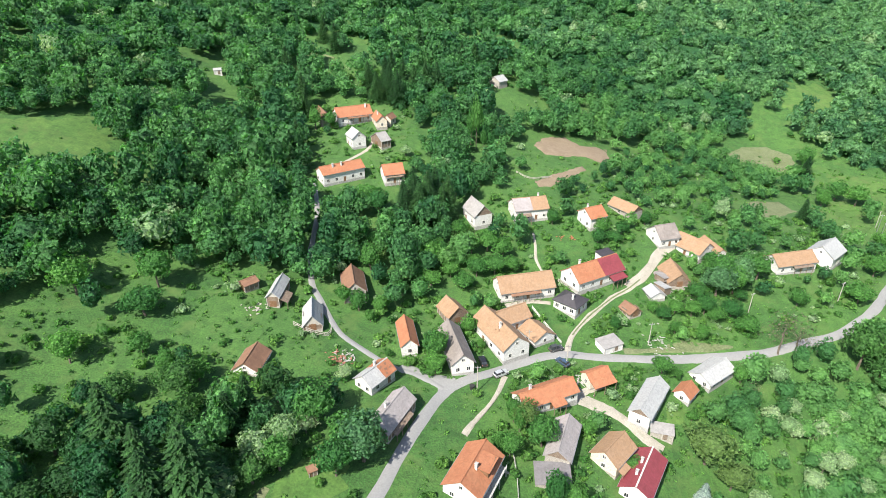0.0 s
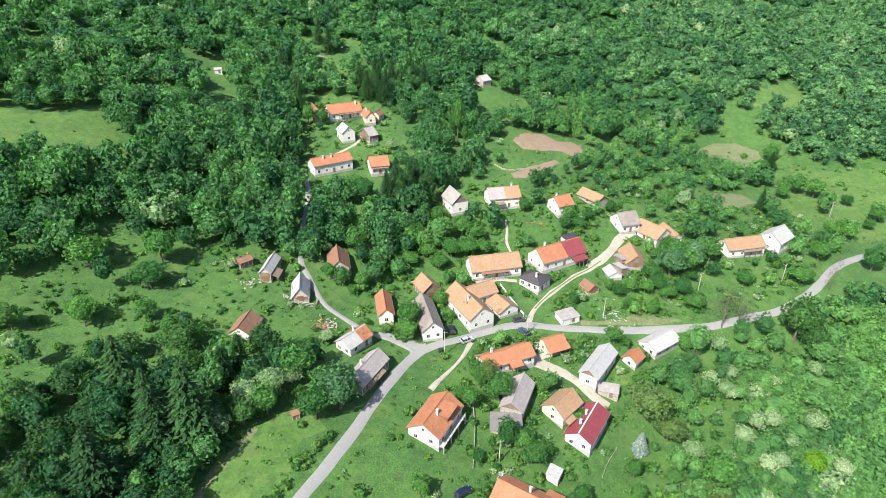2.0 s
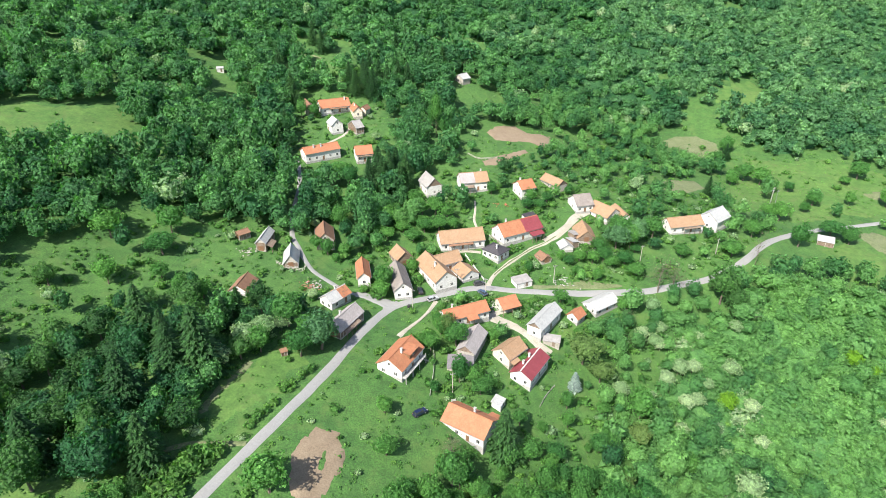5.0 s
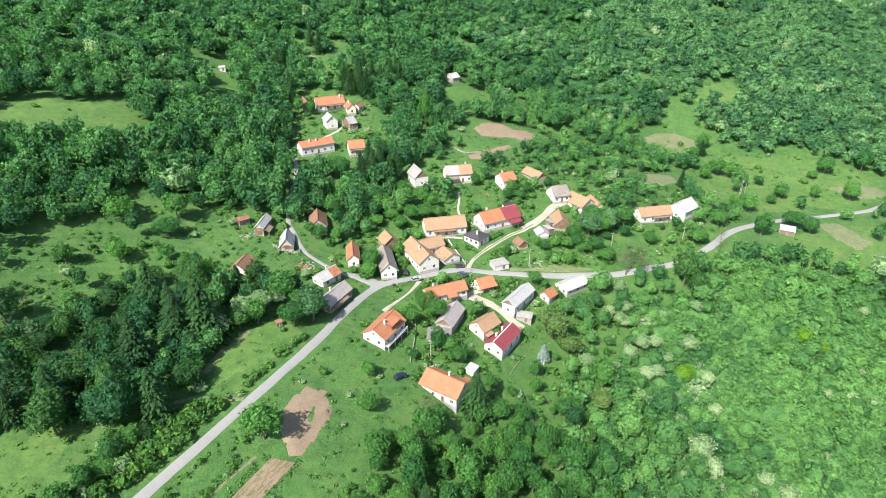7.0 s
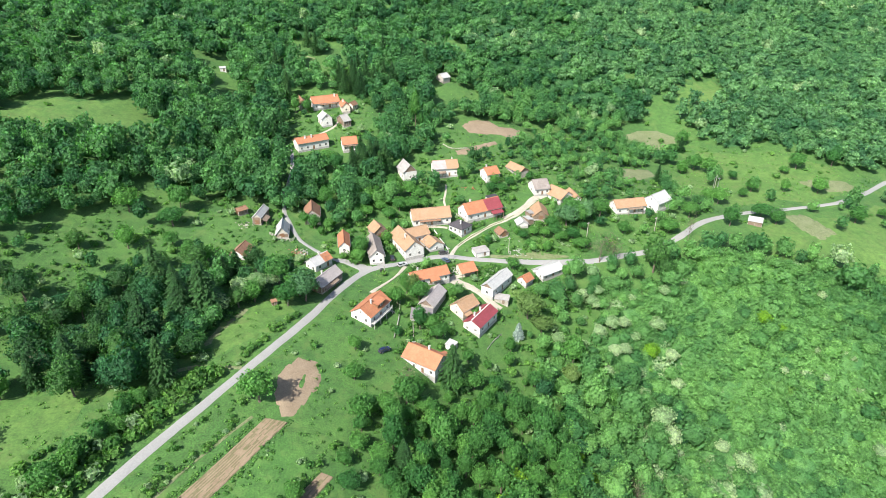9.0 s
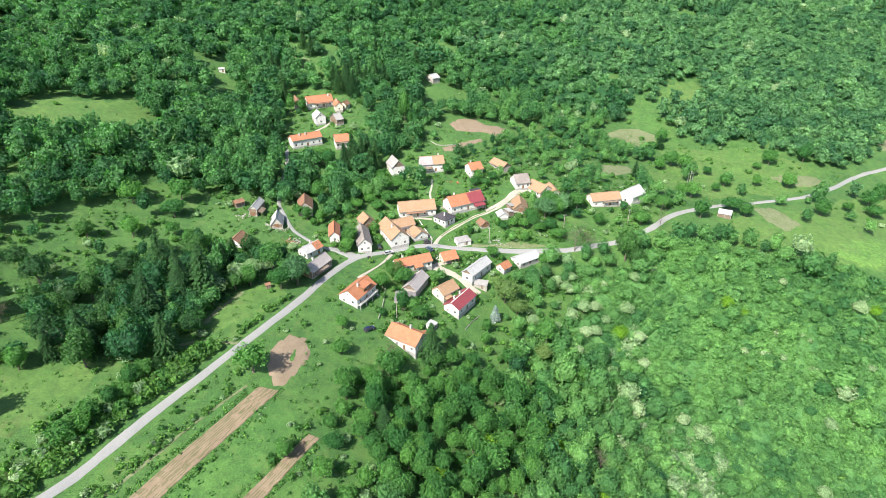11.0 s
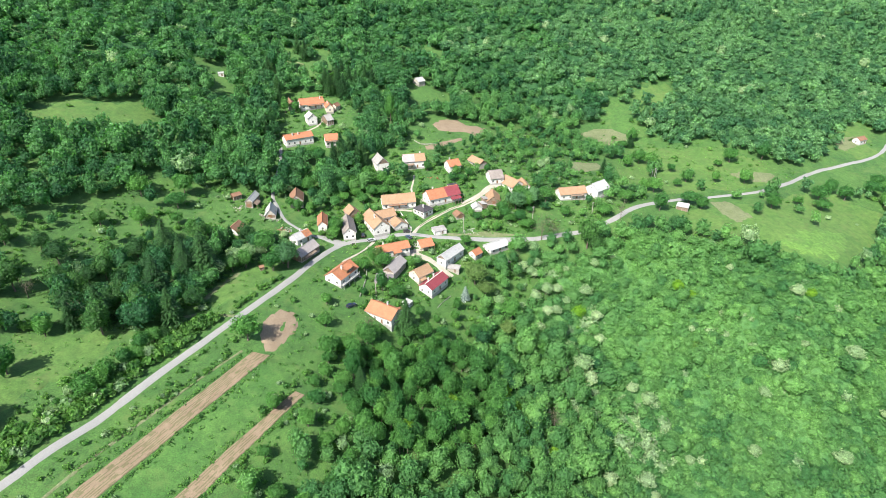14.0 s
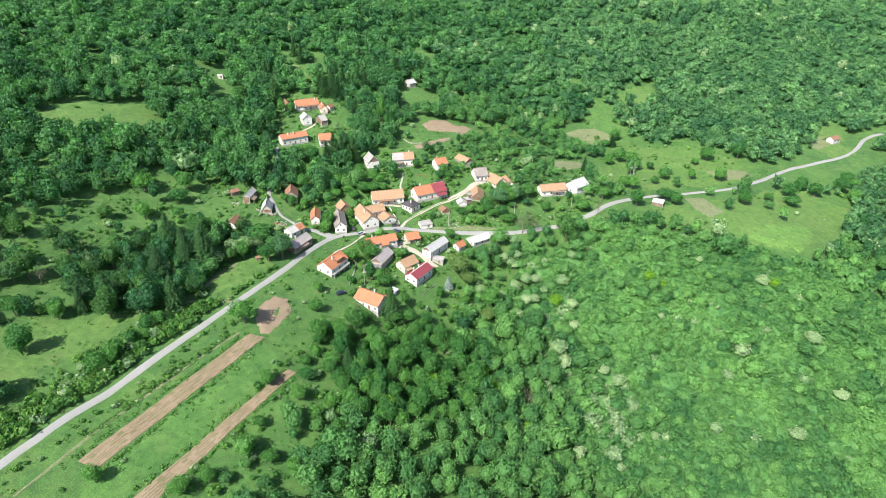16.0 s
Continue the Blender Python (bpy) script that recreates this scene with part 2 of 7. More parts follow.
def glass_material():
    m, n, l, b = material("window_glass")
    r = noise_node(n, l, 0.7, 2)
    c = ramp(n, l, r.outputs[0], [(0.3, (0.02, 0.024, 0.028)), (0.7, (0.045, 0.05, 0.055))])
    l.new(c.outputs[0], b.inputs["Base Color"])
    b.inputs["Roughness"].default_value = 0.08
    return m


M["glass"] = glass_material()
M["leaf_wood"] = leaf_material("woodland_leaves", (0.030, 0.122, 0.048), (0.098, 0.258, 0.086), False)
M["leaf_dark"] = leaf_material("dark_grove_leaves", (0.026, 0.092, 0.030), (0.072, 0.188, 0.048), True, 0.8)
# woodland leaves with distant haze put into the colour: paler and bluer
M["leaf_hazed"] = leaf_material("hazed_woodland_leaves", (0.050, 0.158, 0.072), (0.145, 0.312, 0.132), False)
# light green leaves, brightened further to carry the glare over the east slope
M["leaf_sunlit"] = leaf_material("glare_brightened_leaves", (0.058, 0.182, 0.062), (0.156, 0.342, 0.104), False, 0.6)
M["leaf_bush"] = leaf_material("bush_leaves", (0.054, 0.168, 0.040), (0.132, 0.285, 0.064), False, 0.8)
M["leaf_tree"] = leaf_material("tree_leaves", (0.042, 0.158, 0.043), (0.116, 0.290, 0.068), True, 0.7)
M["leaf_silver"] = leaf_material("grey_green_leaves", (0.074, 0.188, 0.084), (0.142, 0.296, 0.132), True, 0.7)
M["leaf_lime"] = leaf_material("fresh_lime_leaves", (0.165, 0.350, 0.030), (0.250, 0.455, 0.050), True, 0.5)
M["leaf_brown"] = leaf_material("brownish_leaves", (0.112, 0.198, 0.060), (0.150, 0.246, 0.076), True, 0.6)
M["leaf_bloom"] = leaf_material("blossoming_leaves", (0.235, 0.375, 0.190), (0.410, 0.530, 0.330), True, 0.8)
M["leaf_bloom_wood"] = leaf_material("blossoming_woodland", (0.190, 0.320, 0.165), (0.310, 0.435, 0.250), False, 0.8)
M["needle"] = leaf_material("spruce_needles", (0.022, 0.078, 0.026), (0.046, 0.128, 0.038), True)
M["needle_blue"] = leaf_material("blue_spruce_needles", (0.230, 0.310, 0.310), (0.270, 0.350, 0.350), True)
M["dead"] = leaf_material("bare_twigs", (0.150, 0.140, 0.110), (0.190, 0.178, 0.142), True)


# ---------------- mesh helpers ----------------
def raw_mesh(name, verts, tris, mats, tri_mat=None, tone=None, smooth=False):
    """A mesh from arrays of points and triangles."""
    me = bpy.data.meshes.new(name)
    verts, tris = np.asarray(verts, np.float32), np.asarray(tris, np.int32)
    me.vertices.add(len(verts))
    me.vertices.foreach_set("co", verts.ravel())
    me.loops.add(tris.size)
    me.loops.foreach_set("vertex_index", tris.ravel())
    me.polygons.add(len(tris))
    me.polygons.foreach_set("loop_start", np.arange(0, tris.size, 3, dtype=np.int32))
    for m in mats:
        me.materials.append(m)
    if tri_mat is not None:
        me.polygons.foreach_set("material_index", np.asarray(tri_mat, np.int32))
    if tone is not None:
        a = me.attributes.new("tone", "FLOAT", "POINT")
        a.data.foreach_set("value", np.asarray(tone, np.float32))
    me.update(calc_edges=True)
    if smooth:
        me.polygons.foreach_set("use_smooth", np.ones(len(tris), bool))
    return me


def part(name, bm, mat, parent, label=""):
    """Links a bmesh as one mesh object under a thing or a part."""
    me = bpy.data.meshes.new(name)
    bmesh.ops.recalc_face_normals(bm, faces=bm.faces)
    bm.to_mesh(me)
    bm.free()
    me.materials.append(mat)
    ob = new(name, me)
    ob.parent = parent
    return tagged(ob, label=label)


def box(bm, x0, y0, z0, x1, y1, z1):
    vs = [bm.verts.new(p) for p in ((x0, y0, z0), (x1, y0, z0), (x1, y1, z0), (x0, y1, z0), (x0, y0, z1), (x1, y0, z1), (x1, y1, z1), (x0, y1, z1))]
    for f in ((3, 2, 1, 0), (4, 5, 6, 7), (0, 1, 5, 4), (1, 2, 6, 5), (2, 3, 7, 6), (3, 0, 4, 7)):
        bm.faces.new([vs[i] for i in f])
    return bm


def box_bm(*a):
    return box(bmesh.new(), *a)


def prism(bm, outline, x0, x1):
    """Extrudes an outline of (y, z) points along x."""
    a = [bm.verts.new((x0, y, z)) for y, z in outline]
    b = [bm.verts.new((x1, y, z)) for y, z in outline]
    k = len(outline)
    bm.faces.new(a[::-1]), bm.faces.new(b)
    for i in range(k):
        bm.faces.new((a[i], a[(i + 1) % k], b[(i + 1) % k], b[i]))
    return bm


def empty_at(name, x, y, z, head=0.0):
    ob = new(name)
    ob.matrix_basis = pose(x, y, z, 0, 0, head)
    return ob


# ---------------- the ground ----------------
def ground_lines(lo, hi, step, reach, grow):
    inner = list(np.arange(lo, hi + 0.1, step))
    a, b, s = [], [], step
    while (hi if not b else b[-1]) < reach:
        s *= grow
        b.append((b[-1] if b else hi) + s)
    s = step
    while (lo if not a else a[-1]) > -reach:
        s *= grow
        a.append((a[-1] if a else lo) - s)
    return np.array(a[::-1] + inner + b)


gx, gy = ground_lines(-380, 620, 5, 3200, 1.3), ground_lines(-190, 640, 5, 3200, 1.3)
gX, gY = np.meshgrid(gx, gy)
gv = np.stack([gX, gY, heights(gX, gY)], -1).reshape(-1, 3)
ii = (np.arange(len(gy) - 1)[:, None] * len(gx) + np.arange(len(gx) - 1)[None]).ravel()
gt = np.concatenate([np.stack([ii, ii + 1, ii + len(gx) + 1], 1), np.stack([ii, ii + len(gx) + 1, ii + len(gx)], 1)])
tagged(new("ground", raw_mesh("ground", gv, gt, [M["grass"]], smooth=True)), "hilly grass ground of a mountain valley", "ground", kind="structure")


def resample(pts, step):
    """Points every step metres along a smooth line through pts."""
    p = np.array(pts, float)
    ext = np.vstack([2 * p[0] - p[1], p, 2 * p[-1] - p[-2]])
    out = []
    for i in range(1, len(ext) - 2):
        a, b, c, d = ext[i - 1:i + 3]
        k = max(2, int(np.linalg.norm(c - b) / step))
        for u in np.arange(k) / k:
            out.append(0.5 * (2 * b + (c - a) * u + (2 * a - 5 * b + 4 * c - d) * u * u + (3 * b - a - 3 * c + d) * u ** 3))
    return np.array(out + [p[-1]])


def ribbon(name, pts, width, mat, lift, label, cat, ends=1.0, ragged=0.25, crown=0.0):
    """A way that lies on the ground, with slightly ragged sides."""
    c = resample(pts, 2.0)
    d = np.gradient(c, axis=0)
    d /= np.linalg.norm(d, axis=1)[:, None]
    nrm = np.stack([-d[:, 1], d[:, 0]], 1)
    rng = np.random.default_rng(len(pts) * 7 + int(width * 10))
    k = len(c)
    wob = lambda: np.interp(np.arange(k), np.arange(0, k + 3, 3), rng.uniform(-ragged, ragged, len(np.arange(0, k + 3, 3))))
    off = np.stack([-width / 2 + wob(), np.full(k, -width / 4), np.zeros(k), np.full(k, width / 4), width / 2 + wob()], 1)
    P = c[:, None] + off[..., None] * nrm[:, None]
    z = heights(P[..., 0], P[..., 1]) + lift + crown * np.array([0, 0.7, 1, 0.7, 0])
    z[:, 0] -= lift + 0.1
    z[:, 4] -= lift + 0.1
    v = np.concatenate([P, z[..., None]], -1).reshape(-1, 3)
    q = (np.arange(k - 1)[:, None] * 5 + np.arange(4)[None]).ravel()
    t = np.concatenate([np.stack([q, q + 1, q + 6], 1), np.stack([q, q + 6, q + 5], 1)])
    t = t[:, ::-1] if np.cross(d[0], nrm[0]) < 0 else t
    return tagged(new(name, raw_mesh(name, v, t[:, ::-1], [mat], smooth=True)), label, cat, kind="structure")


def patch(name, pts, mat, lift, label, cat, wobble=0.22):
    """A piece of ground cover with an uneven edge."""
    p = np.array(pts, float)
    c = p.mean(0)
    q = np.vstack([p, p[:1]])
    edge = []
    for a, b in zip(q[:-1], q[1:]):
        k = max(2, int(np.linalg.norm(b - a) / 2.0))
        edge += [a + (b - a) * u for u in np.arange(k) / k]
    edge = np.array(edge)
    area = np.sum(edge[:, 0] * np.roll(edge[:, 1], -1) - edge[:, 1] * np.roll(edge[:, 0], -1))
    rng = np.random.default_rng(len(edge))
    ph = rng.uniform(0, 6.28, 3)
    wave = sum(np.sin(2 * math.pi * f * np.arange(len(edge)) / len(edge) + p) for f, p in zip((5, 9, 16), ph))
    edge = edge + (edge - c) / np.linalg.norm(edge - c, axis=1)[:, None] * (wave * wobble)[:, None] + rng.normal(0, 0.25, edge.shape)
    lo, hi = edge.min(0), edge.max(0)
    gx, gy = np.meshgrid(np.arange(lo[0], hi[0], 2.6), np.arange(lo[1], hi[1], 2.6))
    pts = [Vector(e) for e in edge] + [Vector((a, b)) for a, b in zip(gx.ravel(), gy.ravel())]
    v2, _, t, org = delaunay_2d_cdt(pts, [], [list(range(len(edge)))[::(1 if area > 0 else -1)]], 1, 0.01)[:4]
    V, t = np.array([tuple(q) for q in v2]), np.array([tuple(f) for f in t])
    z = heights(V[:, 0], V[:, 1]) + lift
    rim = np.array([min(o, default=10 ** 9) < len(edge) for o in org])
    z[rim] -= lift + 0.08
    return tagged(new(name, raw_mesh(name, np.column_stack([V, z]), t, [mat], smooth=True)), label, cat, kind="structure")


ROAD_MAIN = [(-92, -70), (-73.5, -34.8), (-62.8, -13.3), (-53.0, 3.6), (-42.4, 26.7), (-28.4, 54.9), (-14.7, 85.2), (-9.2, 100.7), (-1.0, 119.3), (5.8, 126.3), (16.8, 132.9), (26.5, 138.2), (35.4, 141.1), (44.3, 141.3), (56.4, 142.2), (68.8, 144.2), (84.0, 147.4), (97.5, 150.7), (114.1, 156.1), (127.7, 161.1), (142.5, 170.3), (149.8, 176.6), (157.3, 184.1), (167.5, 192.4), (186.4, 204.2), (209.4, 213.1), (249.1, 224.7), (274.9, 240.2), (306.5, 264.7), (330.1, 278.4), (366.7, 298.6), (386.6, 314.4), (406.5, 336.0), (431.4, 349.5), (475, 362), (540, 372)]
LANE_UP = [(35.5, 141.5), (38.0, 147.8), (41.1, 152.9), (46.3, 159.2), (55.0, 167.6), (61.0, 172.1), (66.3, 177.2), (72.3, 185.2), (76.1, 192.7), (82.8, 199.5)]
LANE_W = [(1.4, 121.5), (-2.9, 125.0), (-8.0, 127.7), (-12.7, 129.3), (-17.7, 132.3), (-22.5, 135.9), (-28.3, 140.6), (-33.0, 147.8), (-37.2, 156.0), (-41.0, 163.4), (-43.8, 177.1), (-44.9, 190.4), (-46.6, 207.3), (-50.9, 224.5)]
ribbon("road", ROAD_MAIN, 3.4, M["asphalt"], 0.2, "narrow pale grey asphalt village road", "road", crown=0.05)
ribbon("lane", LANE_UP, 2.1, M["gravel"], 0.22, "pale gravel lane between the houses", "lane", ragged=0.5)
ribbon("verge", [(38.6, 149.2), (41.1, 152.9), (46.3, 159.2), (55.0, 167.6), (61.0, 172.1), (66.3, 177.2)], 0.8, M["dry"], 0.3, "grassy middle strip of the gravel lane", "verge", ragged=0.3)
ribbon("lane", LANE_W, 2.3, M["asphalt"], 0.18, "narrow worn lane climbing through the trees", "lane", ragged=0.35)
ribbon("footpath", [(33.0, 200.3), (32.9, 193.0), (32.3, 185.9), (33.5, 179.6)], 1.3, M["gravel"], 0.15, "pale trodden footpath through the grass", "path")
ribbon("track", [(16.5, 130), (14.0, 122.3), (10.5, 116.1), (7.4, 111.6), (5.0, 107.6)], 1.7, M["gravel"], 0.16, "pale gravel drive down to a house", "track", ragged=0.8)
ribbon("footpath", [(-46.1, 235.9), (-40.6, 242.8), (-35.8, 248.6), (-32.2, 254.8), (-30.7, 265.3)], 1.6, M["gravel"], 0.15, "pale path to the upper houses", "path")
ribbon("footpath", [(-75.8, 348.6), (-70.5, 354.3), (-60.5, 350.7)], 1.6, M["dry"], 0.3, "pale track on the wooded hill", "path")
ribbon("track", [(-20.8, 39.5), (-27.9, 28.8), (-33.8, 18.0), (-39.2, 8.2), (-44.0, -0.5), (-52.4, -17.1), (-62, -38)], 1.2, M["dry"], 0.15, "narrow dry earth track between grass strips", "track", ragged=0.3)
ribbon("track", [(-53.8, 49.7), (-42.6, 55.9), (-28.9, 57.5)], 1.8, M["dry"], 0.15, "grassy side track off the road", "track", ragged=0.3)
ribbon("yard", [(34.1, 163.3), (27.7, 163.5), (19.5, 160.9)], 2.2, M["gravel"], 0.15, "pale strip of yard before a long farmhouse", "yard", ragged=0.3)

patch("yard", [(-13.0, 131.8), (-8.4, 131.6), (-2.8, 129.4), (3.6, 127.2), (5.0, 125.8), (2.6, 122.6), (-1.5, 119.2), (-2.8, 122.2), (-5.0, 125.0), (-9.0, 126.8), (-12.6, 128.4)], M["asphalt"], 0.14, "worn asphalt apron where the lane meets the road", "yard")
ribbon("yard", [(33.0, 125.8), (40.0, 123.6), (44.5, 122.4), (48.4, 119.4), (52.0, 115.6), (55.8, 113.0)], 4.4, M["gravel"], 0.16, "pale stony farmyard between barns", "yard", ragged=1.0)
ribbon("yard", [(61.5, 173.0), (67.5, 178.5), (72.5, 185.0), (77.5, 192.0), (83.5, 198.0)], 3.9, M["gravel"], 0.17, "pale gravel courtyard along the lane", "yard", ragged=1.1)
ribbon("yard", [(44.0, 130.5), (39.0, 128.6), (35.2, 126.0)], 2.6, M["gravel"], 0.15, "stony yard between two orange-roofed houses", "yard", ragged=0.7)
ribbon("verge", [(53.0, 144.6), (60.0, 145.8), (68.0, 147.2), (77.0, 149.0), (86.0, 150.9)], 2.6, M["dry"], 0.14, "stony dry verge beside the road", "verge", ragged=0.9)
patch("mown_yard", [(61.1, 127.2), (64.0, 128.6), (66.9, 126.4), (64.9, 122.9), (60.4, 119.9), (58.3, 121.9)], M["mown"], 0.15, "short dry grass beside a barn", "lawn", 0.1)
patch("ploughed_field", [(-18.3, 55.9), (-13.4, 66.3), (-6.8, 65.5), (-5.4, 61.0), (-4.8, 56.0), (-9.3, 41.9), (-13.5, 40.8), (-16.9, 49.1)], M["soil"], 0.15, "bare brown ploughed plot", "field", 0.1)
patch("grass_wedge", [(-12.3, 55), (-10, 59), (-7, 57.5), (-9.6, 52), (-11.6, 50.5)], M["grass"], 0.27, "wedge of grass left in the ploughed plot", "grass", 0.1)
patch("meadow", [(-10.0, 38.0), (-4.5, 33.0), (-0.6, 25.5), (-18.0, -7.0), (-37.0, -41.0), (-47.0, -36.0), (-44.4, -26.0), (-27.0, 7.0)], M["lush"], 0.1, "lush green grass between two ploughed strips", "meadow", 0.5)
patch("bare_garden", [(41.6, 273.5), (48.3, 282.8), (59.2, 287.7), (65.5, 280.5), (73.1, 282.1), (79.0, 281.9), (76.7, 268.0), (72.8, 264.2), (63.6, 268.1), (54.7, 264.6), (46.3, 264.1)], M["soil"], 0.3, "brown dug garden plot above the village", "field")
patch("bare_garden", [(38.0, 237.9), (49.8, 247.1), (61.7, 255.9), (63.0, 252.3), (53.2, 242.7), (44.5, 234.0), (39.2, 231.8)], M["soil"], 0.3, "narrow brown dug garden plot", "field")
patch("bare_garden", [(128.8, 243.3), (142.8, 256.6), (155.0, 259.6), (157.8, 248.8), (142.2, 235.8), (130.7, 233.5)], M["dry"], 0.3, "dry half-overgrown garden plot", "field")
patch("dry_plot", [(153.2, 317.2), (165.3, 327.1), (179.5, 328.0), (189.9, 316.7), (185.7, 301.5), (173.9, 297.3), (160.8, 304.3)], M["dry"], 0.3, "dry yellowish plot at the wood's edge", "field")
patch("pale_plot", [(227.3, 275.1), (243.3, 268.4), (233.7, 251.5), (218.0, 251.9)], M["mown"], 0.3, "pale mown plot in a meadow", "field")
patch("bare_plot", [(240.7, 251.0), (254.2, 253.5), (272.6, 254.7), (275.7, 248.9), (267.3, 240.4), (254.7, 237.2), (243.3, 244.9)], M["dry"], 0.3, "dry brownish plot beside the road", "field")
patch("bare_plot", [(213.2, 209.0), (225.8, 210.0), (229.8, 201.5), (233.3, 189.1), (220.3, 181.5), (214.4, 191.2)], M["dry"], 0.3, "dry brown strip below the road", "field")
patch("bare_plot", [(346.6, 312.8), (360.1, 331.0), (379.7, 336.9), (370.8, 319.6), (352.7, 306.6)], M["dry"], 0.3, "dry plot near a far house", "field")
patch("bare_bank", [(205.0, 156.2), (210.8, 158.9), (223.2, 157.1), (217.6, 149.9), (207.8, 149.6)], M["dry"], 0.2, "bare eroded earth bank", "bank")
patch("bare_bank", [(60.7, 146.5), (70.2, 151.2), (89.5, 152.8), (91.1, 151.4), (75.5, 148.3)], M["dry"], 0.15, "rubbly bare bank above the road", "bank")
MEADOW_WEST = [(-181, 183), (-168, 214), (-150, 216), (-134, 237), (-128, 222), (-119, 211), (-106, 209), (-102, 196), (-110, 190), (-121, 193), (-131, 191), (-134, 182), (-148, 172), (-164, 169)]
patch("meadow", MEADOW_WEST, M["mown"], 0.12, "mown meadow in the woods", "meadow", 1.3)
patch("meadow", [(-44, 67), (-40, 79), (-36, 87), (-29, 96), (-22, 100), (-20, 90), (-24, 79), (-30, 70), (-37, 62)], M["mown"], 0.12, "mown lawn beside the road", "meadow", 1.3)
patch("meadow", [(181, 170), (190, 190), (209, 200), (254, 212), (302, 245), (315, 236), (334, 217), (312, 194), (296, 172), (263, 148), (238, 155), (208, 161)], M["mown"], 0.12, "smooth light green meadow below the road", "meadow", 1.3)
patch("meadow", [(235, 165), (260, 182), (290, 190), (280, 168), (262, 152), (245, 155)], M["bright"], 0.22, "bright green mown strip of meadow", "meadow", 1.3)
patch("meadow", [(160, 238), (187, 275), (198, 302), (211, 290), (237, 290), (251, 282), (282, 262), (258, 234), (213, 222), (175, 212)], M["mown"], 0.12, "light green grazed meadow above the road", "meadow", 1.3)
patch("meadow", [(203, 364), (216, 386), (242, 401), (245, 381), (237, 357), (212, 357)], M["mown"], 0.2, "small green clearing in the woods", "meadow", 1.3)
patch("meadow", [(364, 342), (390, 358), (390, 342), (378, 317), (388, 310), (356, 292), (351, 314)], M["mown"], 0.12, "far light green field", "meadow", 1.3)
patch("dry_bank", [(-44.6, 66), (-41.5, 78), (-37, 88), (-34.5, 87), (-37.5, 79), (-40, 71), (-41, 65)], M["dry"], 0.2, "dry beige edge of the lawn", "bank")
patch("meadow", [(-106, 20), (-98, 36), (-84, 42), (-67, 43), (-63, 37), (-68, 24), (-77, 7), (-85, -4), (-94, -2)], M["mown"], 0.12, "light green pasture beside a hedge", "meadow", 1.3)


def furrows(name, a0, a1, b0, b1, mat, count, label):
    """A long ploughed strip with raised furrows from one end to the other."""
    a0, a1, b0, b1 = (np.array(p, float) for p in (a0, a1, b0, b1))
    k, w = max(8, int(np.linalg.norm(b0 - a0) / 2)), 2 * count + 1
    u, v = np.linspace(0, 1, k)[:, None, None], np.linspace(0, 1, w)[None, :, None]
    P = (a0 + (b0 - a0) * u) * (1 - v) + (a1 + (b1 - a1) * u) * v
    rng = np.random.default_rng(5)
    z = heights(P[..., 0], P[..., 1]) + 0.14 + 0.26 * (np.arange(w)[None] % 2) + rng.normal(0, 0.04, (k, w))
    z[:, 0] -= 0.2
    z[:, -1] -= 0.2
    q = (np.arange(k - 1)[:, None] * w + np.arange(w - 1)[None]).ravel()
    t = np.concatenate([np.stack([q, q + 1, q + w + 1], 1), np.stack([q, q + w + 1, q + w], 1)])
    n = np.cross((a1 - a0), (b0 - a0))
    t = t if n > 0 else t[:, ::-1]
    tagged(new(name, raw_mesh(name, np.concatenate([P, z[..., None]], -1).reshape(-1, 3), t, [mat, M["soil_dark"]], tri_mat=np.tile((rng.uniform(size=(k - 1, w - 1)) < np.where(np.arange(w - 1) % 4 > 1, 0.62, 0.16)).astype(int).ravel(), 2))), label, "field", kind="structure")


furrows("ploughed_strip", (-17.3, 39.6), (-11.0, 39.5), (-51.0, -24.5), (-45.0, -26.0), M["soil"], 18, "long ploughed strip of light brown soil")
furrows("ploughed_strip", (0.7, 26.0), (4.0, 25.4), (-36.0, -41.0), (-29.5, -41.5), M["soil"], 12, "long narrow ploughed strip in the grass")

# ---------------- buildings ----------------
FOOT = []          # circles that plants keep clear of: x, y, radius


def window(parent, u, v, z, w, h, axis, sign, shutters=False):
    """A window on a wall: frame proud of the plaster, glass set back in it. axis: the wall's normal, 'x' or 'y'."""
    bm = bmesh.new()
    f, d = 0.09, 0.07
    pieces = ((-w / 2 - f, -h / 2 - f, w / 2 + f, -h / 2), (-w / 2 - f, h / 2, w / 2 + f, h / 2 + f), (-w / 2 - f, -h / 2, -w / 2, h / 2), (w / 2, -h / 2, w / 2 + f, h / 2), (-0.03, -h / 2, 0.03, h / 2))
    for a0, b0, a1, b1 in pieces:
        if axis == "y":
            box(bm, u + a0, v - d * (sign < 0), z + b0, u + a1, v + d * (sign > 0), z + b1)
        else:
            box(bm, u - d * (sign < 0), v + a0, z + b0, u + d * (sign > 0), v + a1, z + b1)
    fr = part("window", bm, M["frame"], parent)
    if axis == "y":
        g = box_bm(u - w / 2, v - 0.03 * (sign < 0), z - h / 2, u + w / 2, v + 0.03 * (sign > 0), z + h / 2)
    else:
        g = box_bm(u - 0.03 * (sign < 0), v - w / 2, z - h / 2, u + 0.03 * (sign > 0), v + w / 2, z + h / 2)
    part("pane", g, M["glass"], fr)
    return fr


